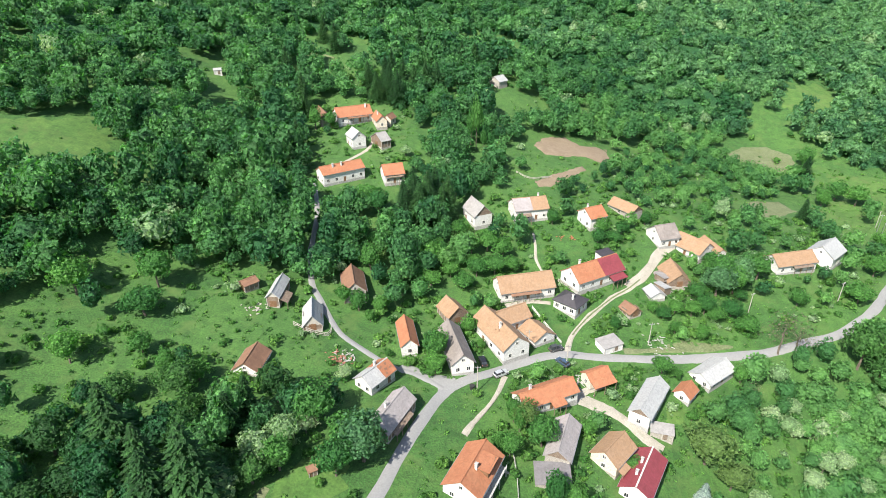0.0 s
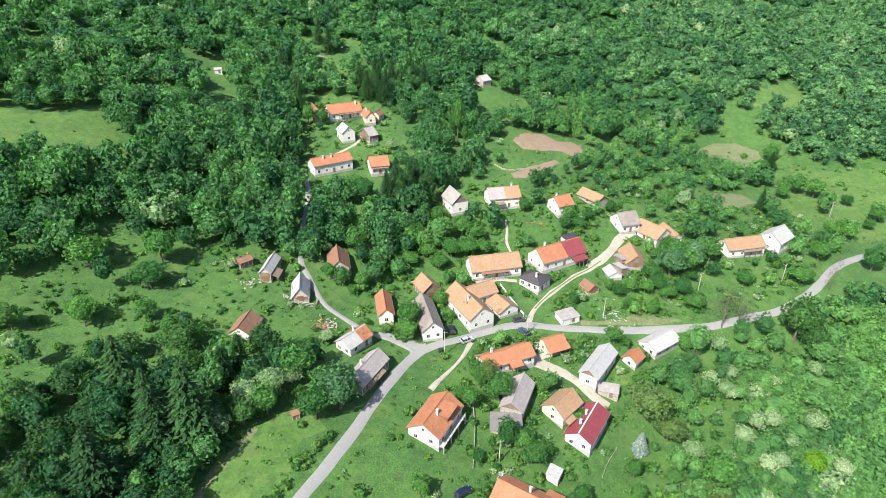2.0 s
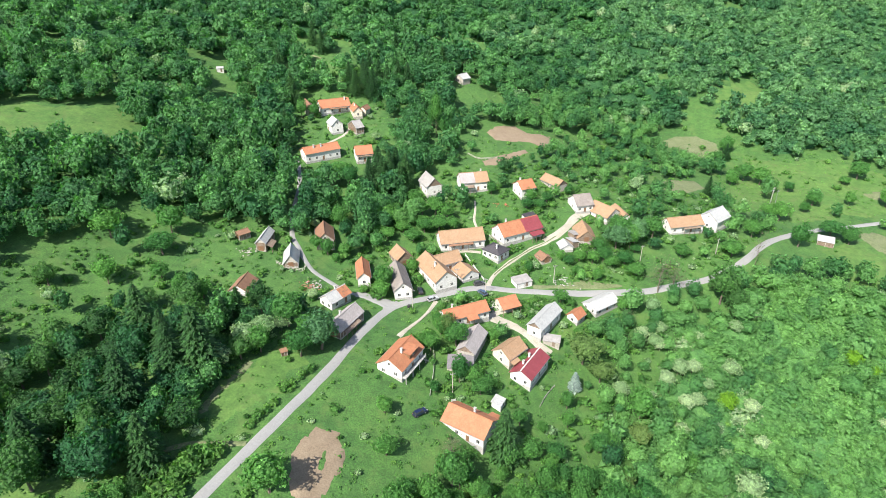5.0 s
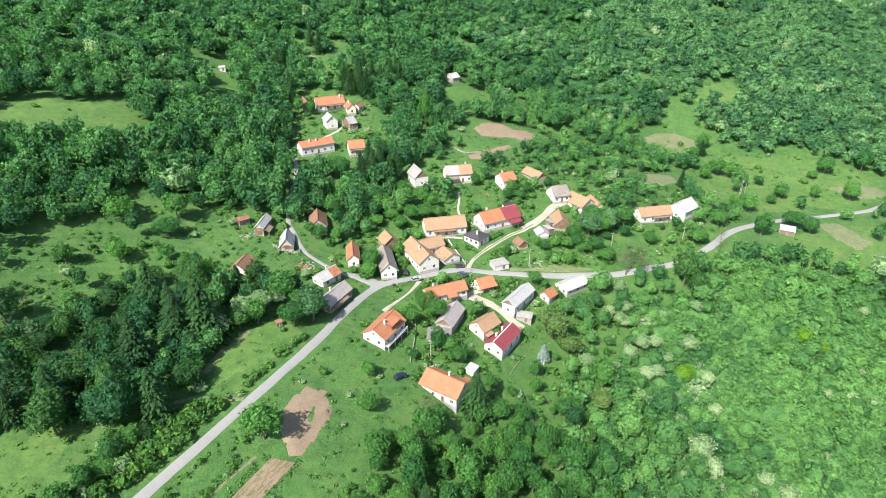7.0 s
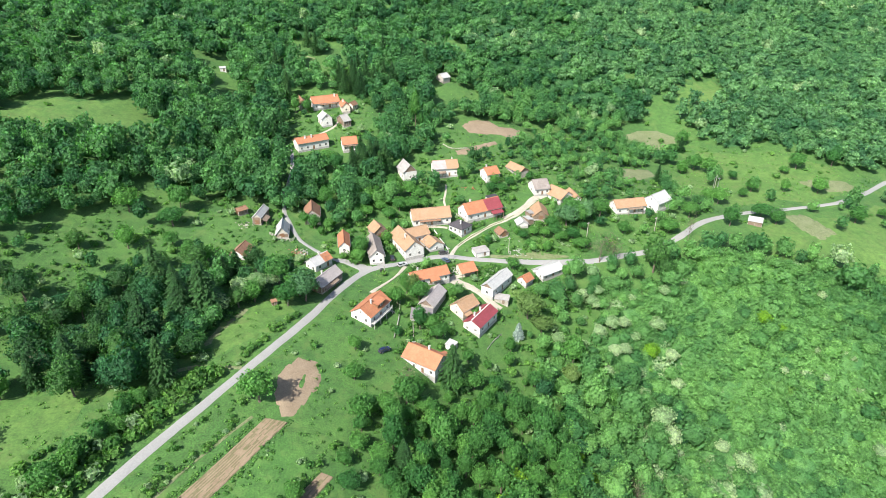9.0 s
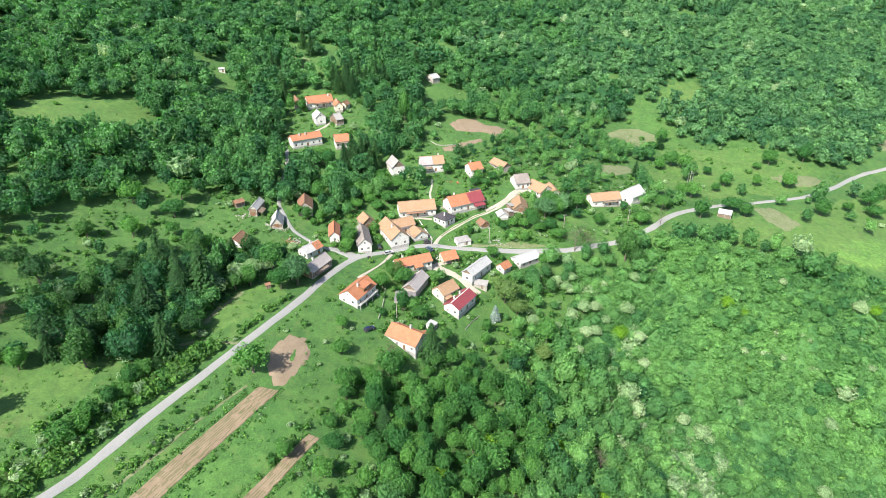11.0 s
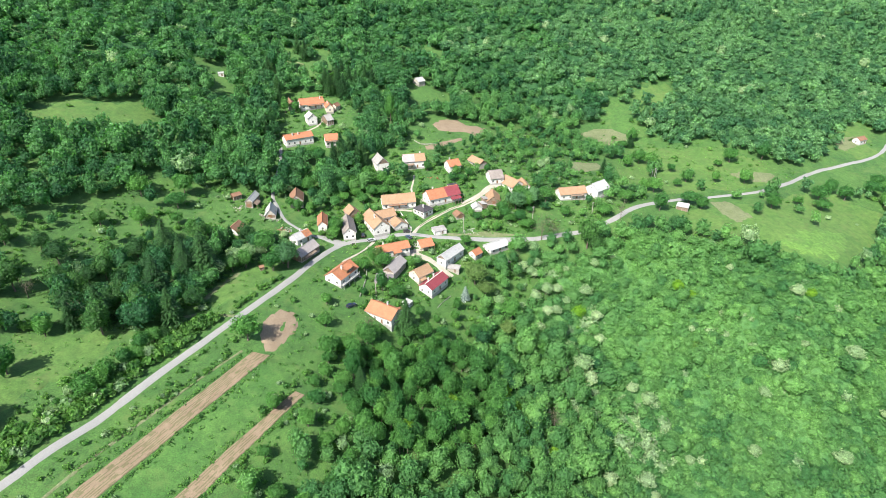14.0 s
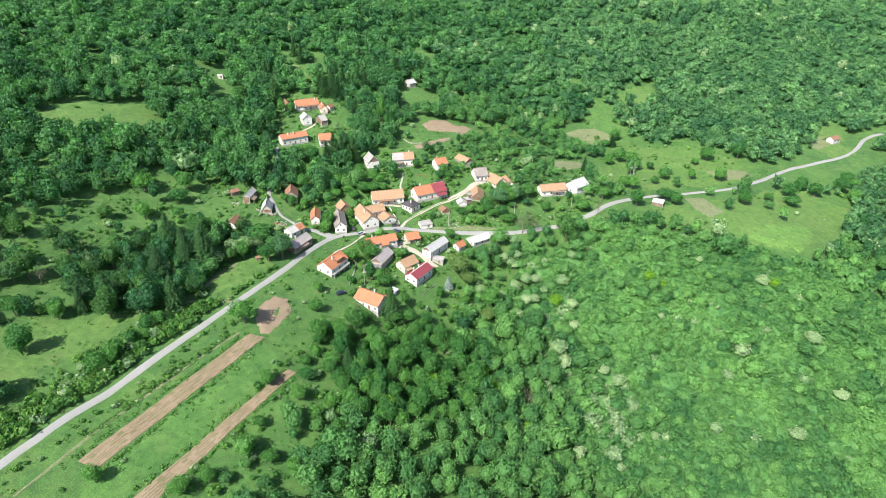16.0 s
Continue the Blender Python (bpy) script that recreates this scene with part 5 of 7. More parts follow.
def trunk_bm(height, radius, limbs, seed):
    """A tapered, slightly crooked trunk with limbs."""
    rnd = random.Random(seed)
    bm = bmesh.new()

    def tube(path, radii, sides=6):
        rings = []
        for (p, r) in zip(path, radii):
            rings.append([bm.verts.new((p[0] + r * math.cos(2 * math.pi * k / sides), p[1] + r * math.sin(2 * math.pi * k / sides), p[2])) for k in range(sides)])
        for a, b in zip(rings[:-1], rings[1:]):
            for k in range(sides):
                bm.faces.new((a[k], a[(k + 1) % sides], b[(k + 1) % sides], b[k]))
        bm.faces.new(rings[0][::-1]), bm.faces.new(rings[-1])

    path = [(0, 0, -0.8), (0, 0, 0.3)]
    for i in range(1, 5):
        path.append((rnd.uniform(-0.15, 0.15) * i, rnd.uniform(-0.15, 0.15) * i, height * i / 4))
    tube(path, [radius * 1.5, radius * 1.1, radius * 0.9, radius * 0.7, radius * 0.45, radius * 0.15])
    for i in range(limbs):
        a, z = 2 * math.pi * i / limbs + rnd.uniform(-0.4, 0.4), height * rnd.uniform(0.35, 0.7)
        ln = height * rnd.uniform(0.22, 0.34)
        tube([(0, 0, z), (math.cos(a) * ln * 0.5, math.sin(a) * ln * 0.5, z + ln * 0.35), (math.cos(a) * ln, math.sin(a) * ln, z + ln * 0.8)], [radius * 0.4, radius * 0.25, radius * 0.08], 4)
    return bm


def mesh_from_bm(name, bm, mat):
    me = bpy.data.meshes.new(name)
    bm.to_mesh(me)
    bm.free()
    me.materials.append(mat)
    return me


# ---------------- plants: where they stand ----------------
def inside(poly, x, y):
    p = np.array(poly, float)
    out = np.zeros(np.shape(x), bool)
    for (x0, y0), (x1, y1) in zip(p, np.roll(p, -1, 0)):
        c = (y0 > y) != (y1 > y)
        with np.errstate(divide="ignore", invalid="ignore"):
            out ^= c & (x < (x1 - x0) * (y - y0) / (y1 - y0 + 1e-12) + x0)
    return out


# share of woodland trees and of bushes that each open piece of land keeps
ZONES = []


def zone(name, trees, bushes, outline):
    ZONES.append((name, trees, bushes, outline))


zone("verge_road", 0.0, 1.2, [(-95, -62), (-60, -10), (-30, 52), (-15, 84), (-25, 92), (-45, 62), (-70, 5), (-100, -40)])
zone("west_open", 0.07, 1.8, [(-132, 96), (-125, 107), (-113, 122), (-97, 133), (-90, 148), (-82, 156), (-66, 167), (-53, 148), (-35, 132), (-23, 121), (-23, 101), (-27, 68), (-31, 54), (-40, 41), (-50, 25), (-61, 2), (-69, -10), (-90, -5), (-110, 30), (-130, 65)])
zone("grove", 0.95, 1.2, [(-104, 63), (-109, 75), (-96, 82), (-88, 92), (-80, 108), (-72, 108), (-61, 105), (-46, 88), (-43, 66), (-45, 57), (-48, 48), (-66, 39), (-78, 43), (-90, 43)])
zone("grove_road", 0.75, 1.2, [(-52, 92), (-51, 110), (-44, 121), (-28, 118), (-20, 110), (-18, 96), (-24, 97), (-33, 93), (-42, 80)])
zone("meadow_high", 0.0, 0.12, MEADOW_WEST)
zone("glade_far", 0.05, 0.1, [(20, 417), (50, 414), (45, 382), (14, 391)])
zone("meadow_west", 0.03, 1.1, [(-139, 87), (-131, 97), (-117, 125), (-104, 142), (-97, 154), (-82, 152), (-63, 165), (-55, 150), (-57, 133), (-68, 122), (-84, 116), (-90, 100), (-94, 88), (-103, 74), (-119, 74), (-129, 68)])
zone("pasture", 0.0, 0.05, [(-110, 20), (-100, 38), (-86, 44), (-72, 46), (-64, 42), (-62, 36), (-68, 24), (-77, 6), (-85, -5), (-96, -5)])
zone("glade_grove", 0.0, 0.4, [(-115, 44), (-110, 51), (-100, 50), (-98, 39), (-107, 31)])
zone("glade_west", 0.12, 0.4, [(-131, 72), (-118, 73), (-99, 62), (-83, 49), (-87, 40), (-98, 37), (-108, 33)])
zone("lawn", 0.0, 0.0, [(-44, 67), (-40, 79), (-36, 87), (-29, 96), (-22, 100), (-20, 90), (-24, 79), (-30, 70), (-37, 62)])
zone("meadow_east", 0.01, 0.04, [(149, 168), (173, 196), (209, 206), (254, 217), (302, 254), (315, 246), (347, 253), (334, 217), (312, 194), (296, 172), (263, 142), (252, 141), (238, 152), (222, 156), (208, 164), (181, 172)])
zone("meadow_ne", 0.03, 0.14, [(149, 252), (187, 283), (198, 314), (211, 295), (237, 296), (251, 286), (282, 267), (305, 267), (258, 228), (213, 217), (175, 204), (162, 229)])
zone("hill_scrub", 0.8, 1.5, [(64, 239), (82, 267), (85, 292), (120, 302), (149, 314), (151, 299), (169, 299), (150, 252), (149, 225), (95, 222)])
zone("orchard_ne", 0.6, 3.0, [(85, 225), (101, 232), (149, 260), (165, 300), (150, 252), (163, 232), (174, 204), (150, 176), (110, 178), (105, 205)])
zone("garden_up", 0.02, 0.15, [(22, 241), (32, 262), (51, 284), (76, 290), (82, 267), (64, 243), (43, 229), (26, 228)])
zone("garden_ne", 0.02, 0.1, [(149, 314), (165, 333), (201, 331), (196, 307), (169, 299), (151, 299)])
zone("glade_link", 0.2, 1.4, [(183, 365), (202, 375), (215, 391), (246, 395), (242, 357), (211, 345), (193, 326), (180, 320), (172, 335)])
zone("garden_ne", 0.02, 0.15, [(150, 318), (156, 332), (176, 336), (197, 332), (205, 308), (198, 284), (177, 282), (156, 302)])
zone("clearing", 0.0, 0.05, [(203, 364), (216, 386), (242, 401), (245, 381), (237, 357), (212, 357)])
zone("glade_top", 0.02, 0.2, [(21, 304), (30, 319), (49, 323), (53, 305), (36, 288), (24, 290)])
zone("field_far", 0.0, 0.08, [(366, 344), (392, 360), (392, 342), (379, 315), (390, 308), (354, 289), (350, 314)])
zone("glade_mid", 0.28, 1.3, [(-79, 343), (-70, 371), (-43, 383), (-40, 356), (-27, 311), (-39, 307), (-68, 322)])
zone("strip_land", 0.0, 0.16, [(-90, -68), (-62, -13), (-53, 4), (-42, 27), (-28, 55), (-18, 78), (-8, 78), (10, 89), (24, 66), (16, 49), (6, 32), (1, 14), (-6, -10), (-10, -35), (-25, -60)])
zone("village", 0.22, 2.8, [(-31, 128), (-16, 113), (-1, 95), (17, 79), (29, 58), (47, 91), (61, 104), (85, 140), (128, 155), (150, 171), (150, 178), (105, 178), (105, 205), (95, 232), (64, 239), (23, 226), (8, 214), (8, 196), (28, 192), (10, 178), (-1, 165), (-28, 145)])
zone("village_up", 0.12, 1.0, [(-52, 214), (-66, 289), (-47, 303), (-20, 304), (-8, 264), (-8, 222), (-30, 216)])
zone("verge_west", 0.07, 0.5, [(-65, 164), (-50, 165), (-38, 160), (-24, 146), (-25, 129), (-41, 118), (-57, 132)])
zone("glade_small", 0.0, 0.6, [(-106, 158), (-101, 165), (-96, 157), (-101, 149)])
zone("garden_road", 0.0, 0.35, [(-12, 88), (-3, 112), (6, 124), (14, 129), (17, 126), (6, 108), (14, 104), (15, 85), (16, 76), (4, 66), (-8, 76)])
zone("slope_mid", 0.62, 2.0, [(24, 66), (53, 94), (82, 131), (114, 142), (111, 114), (80, 85), (53, 66), (30, 55)])
zone("slope_open", 0.36, 1.5, [(0, 42), (38, 73), (27, 40), (21, 15), (19, -5), (17, -23), (-25, -31), (-11, -11), (5, 17), (5, 29)])
zone("scrub_east", 0.5, 0.5, [(100, 140), (128, 142), (160, 166), (208, 160), (240, 150), (262, 138), (300, 160), (300, 60), (230, -10), (120, 20), (112, 100)])
CLEAR = [(ROAD_MAIN, 3.6), ([(130, 240), (160, 252)], 8.0), ([(158, 320), (187, 326)], 5.0), ([(222, 206), (227, 186)], 7.0), ([(250, 245), (273, 249)], 6.0), (LANE_UP, 2.6), (LANE_W[:9], 1.6), (LANE_W[8:], 0.4), ([(33, 200), (33, 180)], 1.8)]
CLEAR += [([(-41, 224), (-31, 226)], 5.5), ([(-39, 217), (-31, 219)], 4.0), ([(-19, 114), (-12, 113)], 3.5), ([(306, 264), (330, 278), (366, 298), (386, 314), (406, 336)], 8.0), ([(322, 258), (372, 286), (397, 304)], 9.0), ([(16.5, 130), (10.5, 116), (2.7, 104.7)], 2.4), ([(32, 126), (44, 123.5), (57.5, 113.8)], 3.0), ([(71, 195), (86, 199)], 3.6), ([(-46, 236), (-36, 248), (-30.7, 265)], 1.8), ([(-14, 40), (-48, -25)], 5.0), ([(2.5, 26), (-33, -41)], 4.2), ([(-24, 36), (-52, -17)], 1.5), ([(-14, 60), (-11, 42)], 6.0), ([(34, 163.5), (19, 161)], 1.8), ([(46, 272), (75, 272)], 9.0), ([(40, 233), (60, 252)], 3.0), ([(-111.4, 306), (-97, 268)], 5.0), ([(30, 329), (32, 295)], 5.0), ([(-20, 229), (-16, 207)], 4.0)]


def clear_of(x, y, margin=0.0):
    """True where no way and no building is."""
    ok = np.ones(np.shape(x), bool)
    for line, r in CLEAR:
        for (x0, y0), (x1, y1) in zip(line[:-1], line[1:]):
            d2 = (x1 - x0) ** 2 + (y1 - y0) ** 2
            u = np.clip(((x - x0) * (x1 - x0) + (y - y0) * (y1 - y0)) / d2, 0, 1)
            ok &= np.hypot(x - x0 - u * (x1 - x0), y - y0 - u * (y1 - y0)) > r + margin
    for hx, hy, _, head, L, W in FOOT:
        c, s = math.cos(radians(head)), math.sin(radians(head))
        u, v = (x - hx) * c + (y - hy) * s, -(x - hx) * s + (y - hy) * c
        ok &= (np.abs(u) > L / 2 + 0.6 + margin) | (np.abs(v) > W / 2 + 0.6 + margin)
    return ok


def scatter(rng, step, x0, x1, y0, y1):
    X, Y = np.meshgrid(np.arange(x0, x1, step), np.arange(y0, y1, step))
    X = X + (np.arange(X.shape[0]) % 2)[:, None] * step / 2
    return (X + rng.uniform(-0.55, 0.55, X.shape) * step).ravel(), (Y + rng.uniform(-0.55, 0.55, Y.shape) * step).ravel()


def in_valley(x, y):
    """The stretch of the valley that lies open to the view, as a wedge in plan."""
    return (x > -75 - 0.66 * (y + 70)) & (x < 235 + 0.62 * (y + 20)) & (y > -75 + 0.16 * np.maximum(x, -60)) & (y < 545 + 0.12 * np.maximum(x - 50, 0) - 0.42 * np.maximum(-x, 0))


def kept(rng, x, y, which):
    share = np.ones(len(x))
    for _, trees, bushes, poly in ZONES:
        share = np.where(inside(poly, x, y), (trees, bushes)[which], share)
    return rng.uniform(size=len(x)) < share


def assemble(name, protos, x, y, which, size, stretch, tone, mat, label, category, sink=0.2):
    """Many plants in one mesh."""
    rng = np.random.default_rng(len(x))
    z = heights(x, y) - sink
    turn = rng.uniform(0, 2 * math.pi, len(x))
    V, T, K, base = [], [], [], 0
    for k, (pv, pt) in enumerate(protos):
        s = np.where(which == k)[0]
        if not len(s):
            continue
        c, sn = np.cos(turn[s])[:, None], np.sin(turn[s])[:, None]
        w, h = size[s][:, None], (size * stretch)[s][:, None]
        v = np.stack([(pv[:, 0] * c - pv[:, 1] * sn) * w + x[s][:, None], (pv[:, 0] * sn + pv[:, 1] * c) * w + y[s][:, None], pv[:, 2] * h + z[s][:, None]], -1)
        V.append(v.reshape(-1, 3))
        T.append((pt[None] + (base + len(pv) * np.arange(len(s)))[:, None, None]).reshape(-1, 3))
        K.append(np.repeat(tone[s], len(pv)))
        base += len(pv) * len(s)
    me = raw_mesh(name, np.concatenate(V), np.concatenate(T), [mat], tone=np.concatenate(K))
    return tagged(new(name, me), label, category, kind="stuff")


def slow_noise(x, y, scale, seed):
    return np.array([noise.noise(Vector((a / scale, b / scale, seed))) for a, b in zip(x, y)])


SPRUCE_AT = [(-67.8, 92.7, 1.42), (-47.3, 80.9, 1.55), (-43.9, 104.8, 0.9), (-53.7, 77.8, 1.3), (-60.7, 65.6, 1.35), (-58.5, 85.5, 1.2), (-48.5, 48.3, 1.15), (-74.5, 48, 1.1), (-46.5, 99.5, 0.9), (22.7, 33.3, 0.8), (36.4, 70.5, 1.15), (-83.3, 43.6, 0.8), (-8.6, 201.9, 1.16)]
SPRUCE_AT += [(-0.6, 202.9, 1.04), (1.8, 207.2, 1.16), (-14.3, 203.5, 1.10), (-11.0, 210.6, 1.22), (-5.5, 206.5, 1.28), (-3.0, 212.0, 1.16), (-26.5, 307.2, 1.2), (-20.3, 315.9, 1.1), (-32.8, 302.4, 1.0), (-22.2, 300.0, 1.15), (-29.6, 318.7, 1.1), (-37.8, 313.6, 1.0), (-14.4, 308.9, 1.1), (-9.0, 318.0, 1.05), (-3.0, 314.0, 1.1), (186.5, 296.0, 0.7), (153.9, 237.2, 0.75), (-63.6, 279.8, 0.9), (-61.7, 250.3, 0.9), (-59.1, 226.7, 0.9), (-62.0, 240.0, 1.0)]
SPRUCE_AT += [(-25.6, 352.4, 1.0), (-21.9, 374.9, 1.07), (-13.5, 362.9, 1.14), (-7.8, 372.9, 1.21), (1.0, 353.7, 1.0), (10.3, 349.2, 1.07), (17.3, 344.6, 1.14), (-26.4, 321.6, 1.21), (-69.7, 372.3, 1.0), (-61.5, 360.4, 1.07), (-80.4, 320.8, 1.14), (-66.2, 288.2, 1.21)]
GARDEN_TREES = [(-24.0, 207.2, 1.6), (-23.7, 173.9, 1.34), (-20.9, 186.4, 1.39), (-18.6, 152.4, 0.96), (-13.2, 182.3, 1.22), (-12.7, 162.4, 0.85), (-8.2, 170.2, 1.02), (-4.5, 178.2, 1.35), (-3.8, 168.4, 1.16), (-2.2, 134.5, 1.34), (-2.1, 127.9, 1.12), (-0.3, 182.8, 1.07), (2.4, 173.5, 1.03), (5.9, 196.9, 0.96), (6.9, 167.9, 1.16), (7.7, 147.2, 0.94), (9.7, 186.1, 1.23), (10.8, 140.8, 0.52)]
GARDEN_TREES += [(11.1, 174.8, 1.18), (15.4, 188.6, 1.24), (17.1, 176.7, 1.34), (17.5, 113.7, 0.71), (20.5, 185.1, 1.23), (23.1, 112.4, 0.71), (23.2, 178.3, 1.05), (25.3, 140.6, 0.53), (38.1, 154.2, 0.56), (40.7, 205.8, 0.99), (44.2, 125.0, 0.51), (52.4, 153.9, 0.7), (55.8, 195.7, 0.97), (58.3, 201.1, 0.98), (61.2, 196.3, 0.97), (64.7, 180.5, 0.69), (65.5, 201.3, 0.91), (66.2, 162.0, 0.73)]
GARDEN_TREES += [(68.9, 159.2, 0.8), (71.1, 154.1, 0.64), (73.8, 162.7, 0.89), (76.8, 210.2, 0.85), (79.0, 162.1, 0.89), (79.2, 152.8, 0.87), (82.9, 170.0, 1.07), (83.8, 163.9, 1.05), (86.4, 161.4, 1.05), (86.5, 139.3, 0.98), (92.3, 184.1, 1.0), (92.0, 149.2, 0.87), (92.3, 163.4, 1.21), (94.1, 179.8, 1.6), (95.3, 158.2, 1.2), (97.4, 175.0, 1.58)]
WEST_TREES = [(-60.5, 10.7, 1.21), (-58.1, 14.6, 1.05), (-88.5, 15.5, 1.6), (-58.2, 19.4, 1.06), (-55.3, 25.3, 0.89), (-53.4, 29.1, 0.9), (-53.3, 34.2, 1.0), (-103.8, 35.0, 1.2), (-89.0, 37.0, 1.17), (-51.5, 38.5, 0.92), (-70.5, 40.3, 1.6), (-49.0, 41.3, 0.74), (-87.7, 50.9, 1.6), (-62.0, 51.6, 1.36), (-115.1, 53.9, 1.49), (-75.3, 55.2, 1.4), (-63.5, 56.0, 1.38), (-57.1, 57.4, 1.17), (-72.6, 57.8, 1.41)]
WEST_TREES += [(-112.0, 58.7, 1.6), (-45.1, 61.2, 1.26), (-72.7, 62.0, 1.24), (-90.4, 62.1, 1.26), (-83.9, 62.2, 1.24), (-99.0, 64.1, 1.6), (-75.5, 66.8, 1.24), (-91.3, 71.8, 1.29), (-68.4, 75.6, 1.05), (-86.9, 76.6, 1.29), (-78.4, 79.2, 1.29), (-107.2, 80.1, 1.6), (-128.5, 82.0, 1.27), (-72.6, 84.2, 1.34), (-115.9, 84.7, 1.26), (-88.2, 85.4, 1.33), (-38.9, 88.1, 1.25), (-45.5, 89.1, 1.07), (-22.5, 91.6, 1.25)]
WEST_TREES += [(-34.3, 91.9, 1.26), (-81.4, 93.4, 1.41), (-54.3, 94.8, 1.3), (-20.1, 99.5, 1.6), (-57.5, 103.5, 1.1), (-29.3, 106.1, 1.52), (-74.6, 108.2, 1.22), (-105.5, 111.7, 1.08), (-39.3, 112.0, 1.28), (-62.0, 112.5, 1.45), (-59.5, 117, 0.9), (-90.6, 118.4, 1.2), (-67.6, 119.3, 0.94), (-75.6, 123.9, 0.96), (-51.7, 129.4, 0.95), (-80.9, 138.3, 1.5), (-99.5, 141.0, 1.53), (-81.7, 150.2, 1.6)]
EAST_TREES = [(141.2, 175.5, 1.39), (149.3, 181.9, 1.6), (156.8, 192.2, 1.22), (175.4, 260.1, 1.29), (176.0, 217.9, 1.18), (177.1, 189.6, 1.48), (180.6, 295.3, 1.08), (181.0, 215.7, 1.44), (185.1, 266.3, 1.46), (190.6, 305.6, 1.57), (191.8, 261.0, 1.6), (193.8, 209.4, 1.57), (198.8, 202.4, 1.6), (199.8, 228.3, 0.82), (203.4, 252.5, 0.86), (203.6, 195.6, 1.41), (208.2, 236.5, 1.26), (227.8, 237.9, 1.0), (237.7, 260.5, 0.9), (246.5, 236.6, 1.45)]
EAST_TREES += [(247.7, 266.1, 1.52), (249.3, 203.0, 1.6), (270.7, 213.2, 1.0), (272.6, 271.8, 1.6), (285.8, 212.3, 1.45), (289.9, 224.4, 1.6), (299.8, 261.7, 1.59), (304.9, 238.3, 1.6), (311.9, 232.3, 1.6), (316.4, 257.0, 1.6), (321.2, 279.4, 1.6), (325.0, 199.8, 1.6), (335.1, 242.0, 1.6), (338.9, 231.0, 1.6), (344.6, 253.7, 1.6), (347.2, 291.9, 1.6), (347.8, 250.3, 1.6), (349.5, 283.9, 1.6), (387.4, 323.8, 1.6)]
GARDEN_TREES += [(-2.2, 141.0, 0.75), (-21.2, 148.3, 0.65), (-30.1, 145.4, 0.45), (-17.1, 155.8, 0.6), (10.4, 180.3, 0.9), (-1.0, 186.4, 0.9), (37.6, 183.9, 0.55), (54.5, 191.3, 0.5), (69.2, 147.1, 0.6), (93.4, 187.1, 0.95), (98.8, 172.2, 0.8), (80.8, 182.7, 0.7), (66.5, 136.9, 0.6), (12.9, 105.3, 0.7), (66.9, 123.8, 0.55)]
SLOPE_TREES = [(15.9, 33.3, 1.1), (32.7, 39.1, 0.98), (27.5, 56.8, 0.93), (43.9, 71.5, 1.1), (51.6, 73.5, 0.9), (66.1, 80.5, 1.1), (70.0, 94.6, 0.74), (43.2, 56.1, 1.05), (36.1, 50.5, 1.02), (56.3, 62.0, 1.1), (52.1, 67.2, 0.88), (73.1, 60.7, 1.02), (82.3, 68.2, 1.1), (95.8, 82.9, 1.1), (78.9, 50.8, 1.1), (5.1, 61.0, 0.93), (11.3, 50.2, 0.89), (17.2, 86.4, 0.63), (30.8, 89.6, 1.04), (49.2, 97.3, 0.67), (23.8, 64.7, 0.74), (62.8, 69.2, 0.91), (3.5, 74.6, 0.76)]
FIELD_TREES = [(-4.2, 16.6, 0.94), (7.6, 13.2, 0.94), (8.7, 23.3, 0.94), (9.6, 35.9, 0.91), (20.8, 41.5, 0.94), (6.3, 30.6, 0.78), (-12.5, -24.1, 0.94), (3.9, -13.9, 0.79), (-4.1, -10.7, 0.94), (-2.9, -1.0, 0.72), (12.5, -16.3, 0.94), (18.9, -6.4, 0.94), (-43.4, -29.8, 0.94), (-19.1, -29.6, 0.94), (19.6, 26.9, 0.94), (24.8, 20.4, 0.94), (19.7, 13.2, 0.94), (25.9, 45.9, 0.93), (30.0, 51.0, 0.94), (38.1, 68.5, 0.94), (50.9, 63.6, 0.94), (14.7, 6.8, 0.94), (23.4, 1.9, 0.94)]
BLOOM_AT = [(-66, 10, 0.55), (-58, 20, 0.5), (-43.5, 84, 1.0), (-39, 93, 1.15), (-35, 99, 1.05), (-33, 170, 0.6), (-31, 103, 0.8), (-25, 122, 0.6), (-16, 250, 0.7), (-15, 180, 0.6), (-10, 240, 0.7), (88, 104, 0.65), (91, 128, 0.75), (93, 92, 0.75), (96, 112, 0.8), (97, 125, 0.7), (101, 105, 0.8), (102.9, 18.1, 0.78), (107, 118, 0.85), (110, 90, 0.8), (111, 113, 0.75), (113, 131, 0.6)]
BLOOM_AT += [(114.5, 80.3, 1.35), (116, 80, 0.85), (116.9, 29.0, 0.82), (117.0, 74.7, 1.12), (121.7, 119.5, 0.97), (125, 97, 0.8), (125.3, 107.8, 0.84), (128.7, 136.5, 0.76), (134.5, 27.5, 0.84), (136.6, 75.4, 1.15), (143.0, 71.1, 1.38), (154.7, 46.6, 0.9), (172.3, 107.7, 0.76), (183.8, 52.3, 1.18), (200.8, 140.7, 0.82), (203.1, 113.1, 0.58), (219.4, 48.2, 1.49), (224.0, 99.8, 0.8), (225.5, 113.2, 0.68), (230.0, 125.8, 1.39), (243.0, 92.2, 1.6), (246.0, 65.0, 1.31)]
BLOOM_AT += [(77.6, 103.1, 0.8), (101.6, 116.9, 0.95), (95.1, 125.7, 0.8), (98.3, 131.5, 0.75), (96.3, 111.2, 0.55), (61.7, 60.6, 0.55), (105.3, 106.7, 0.8), (96.2, 95.5, 0.75)]
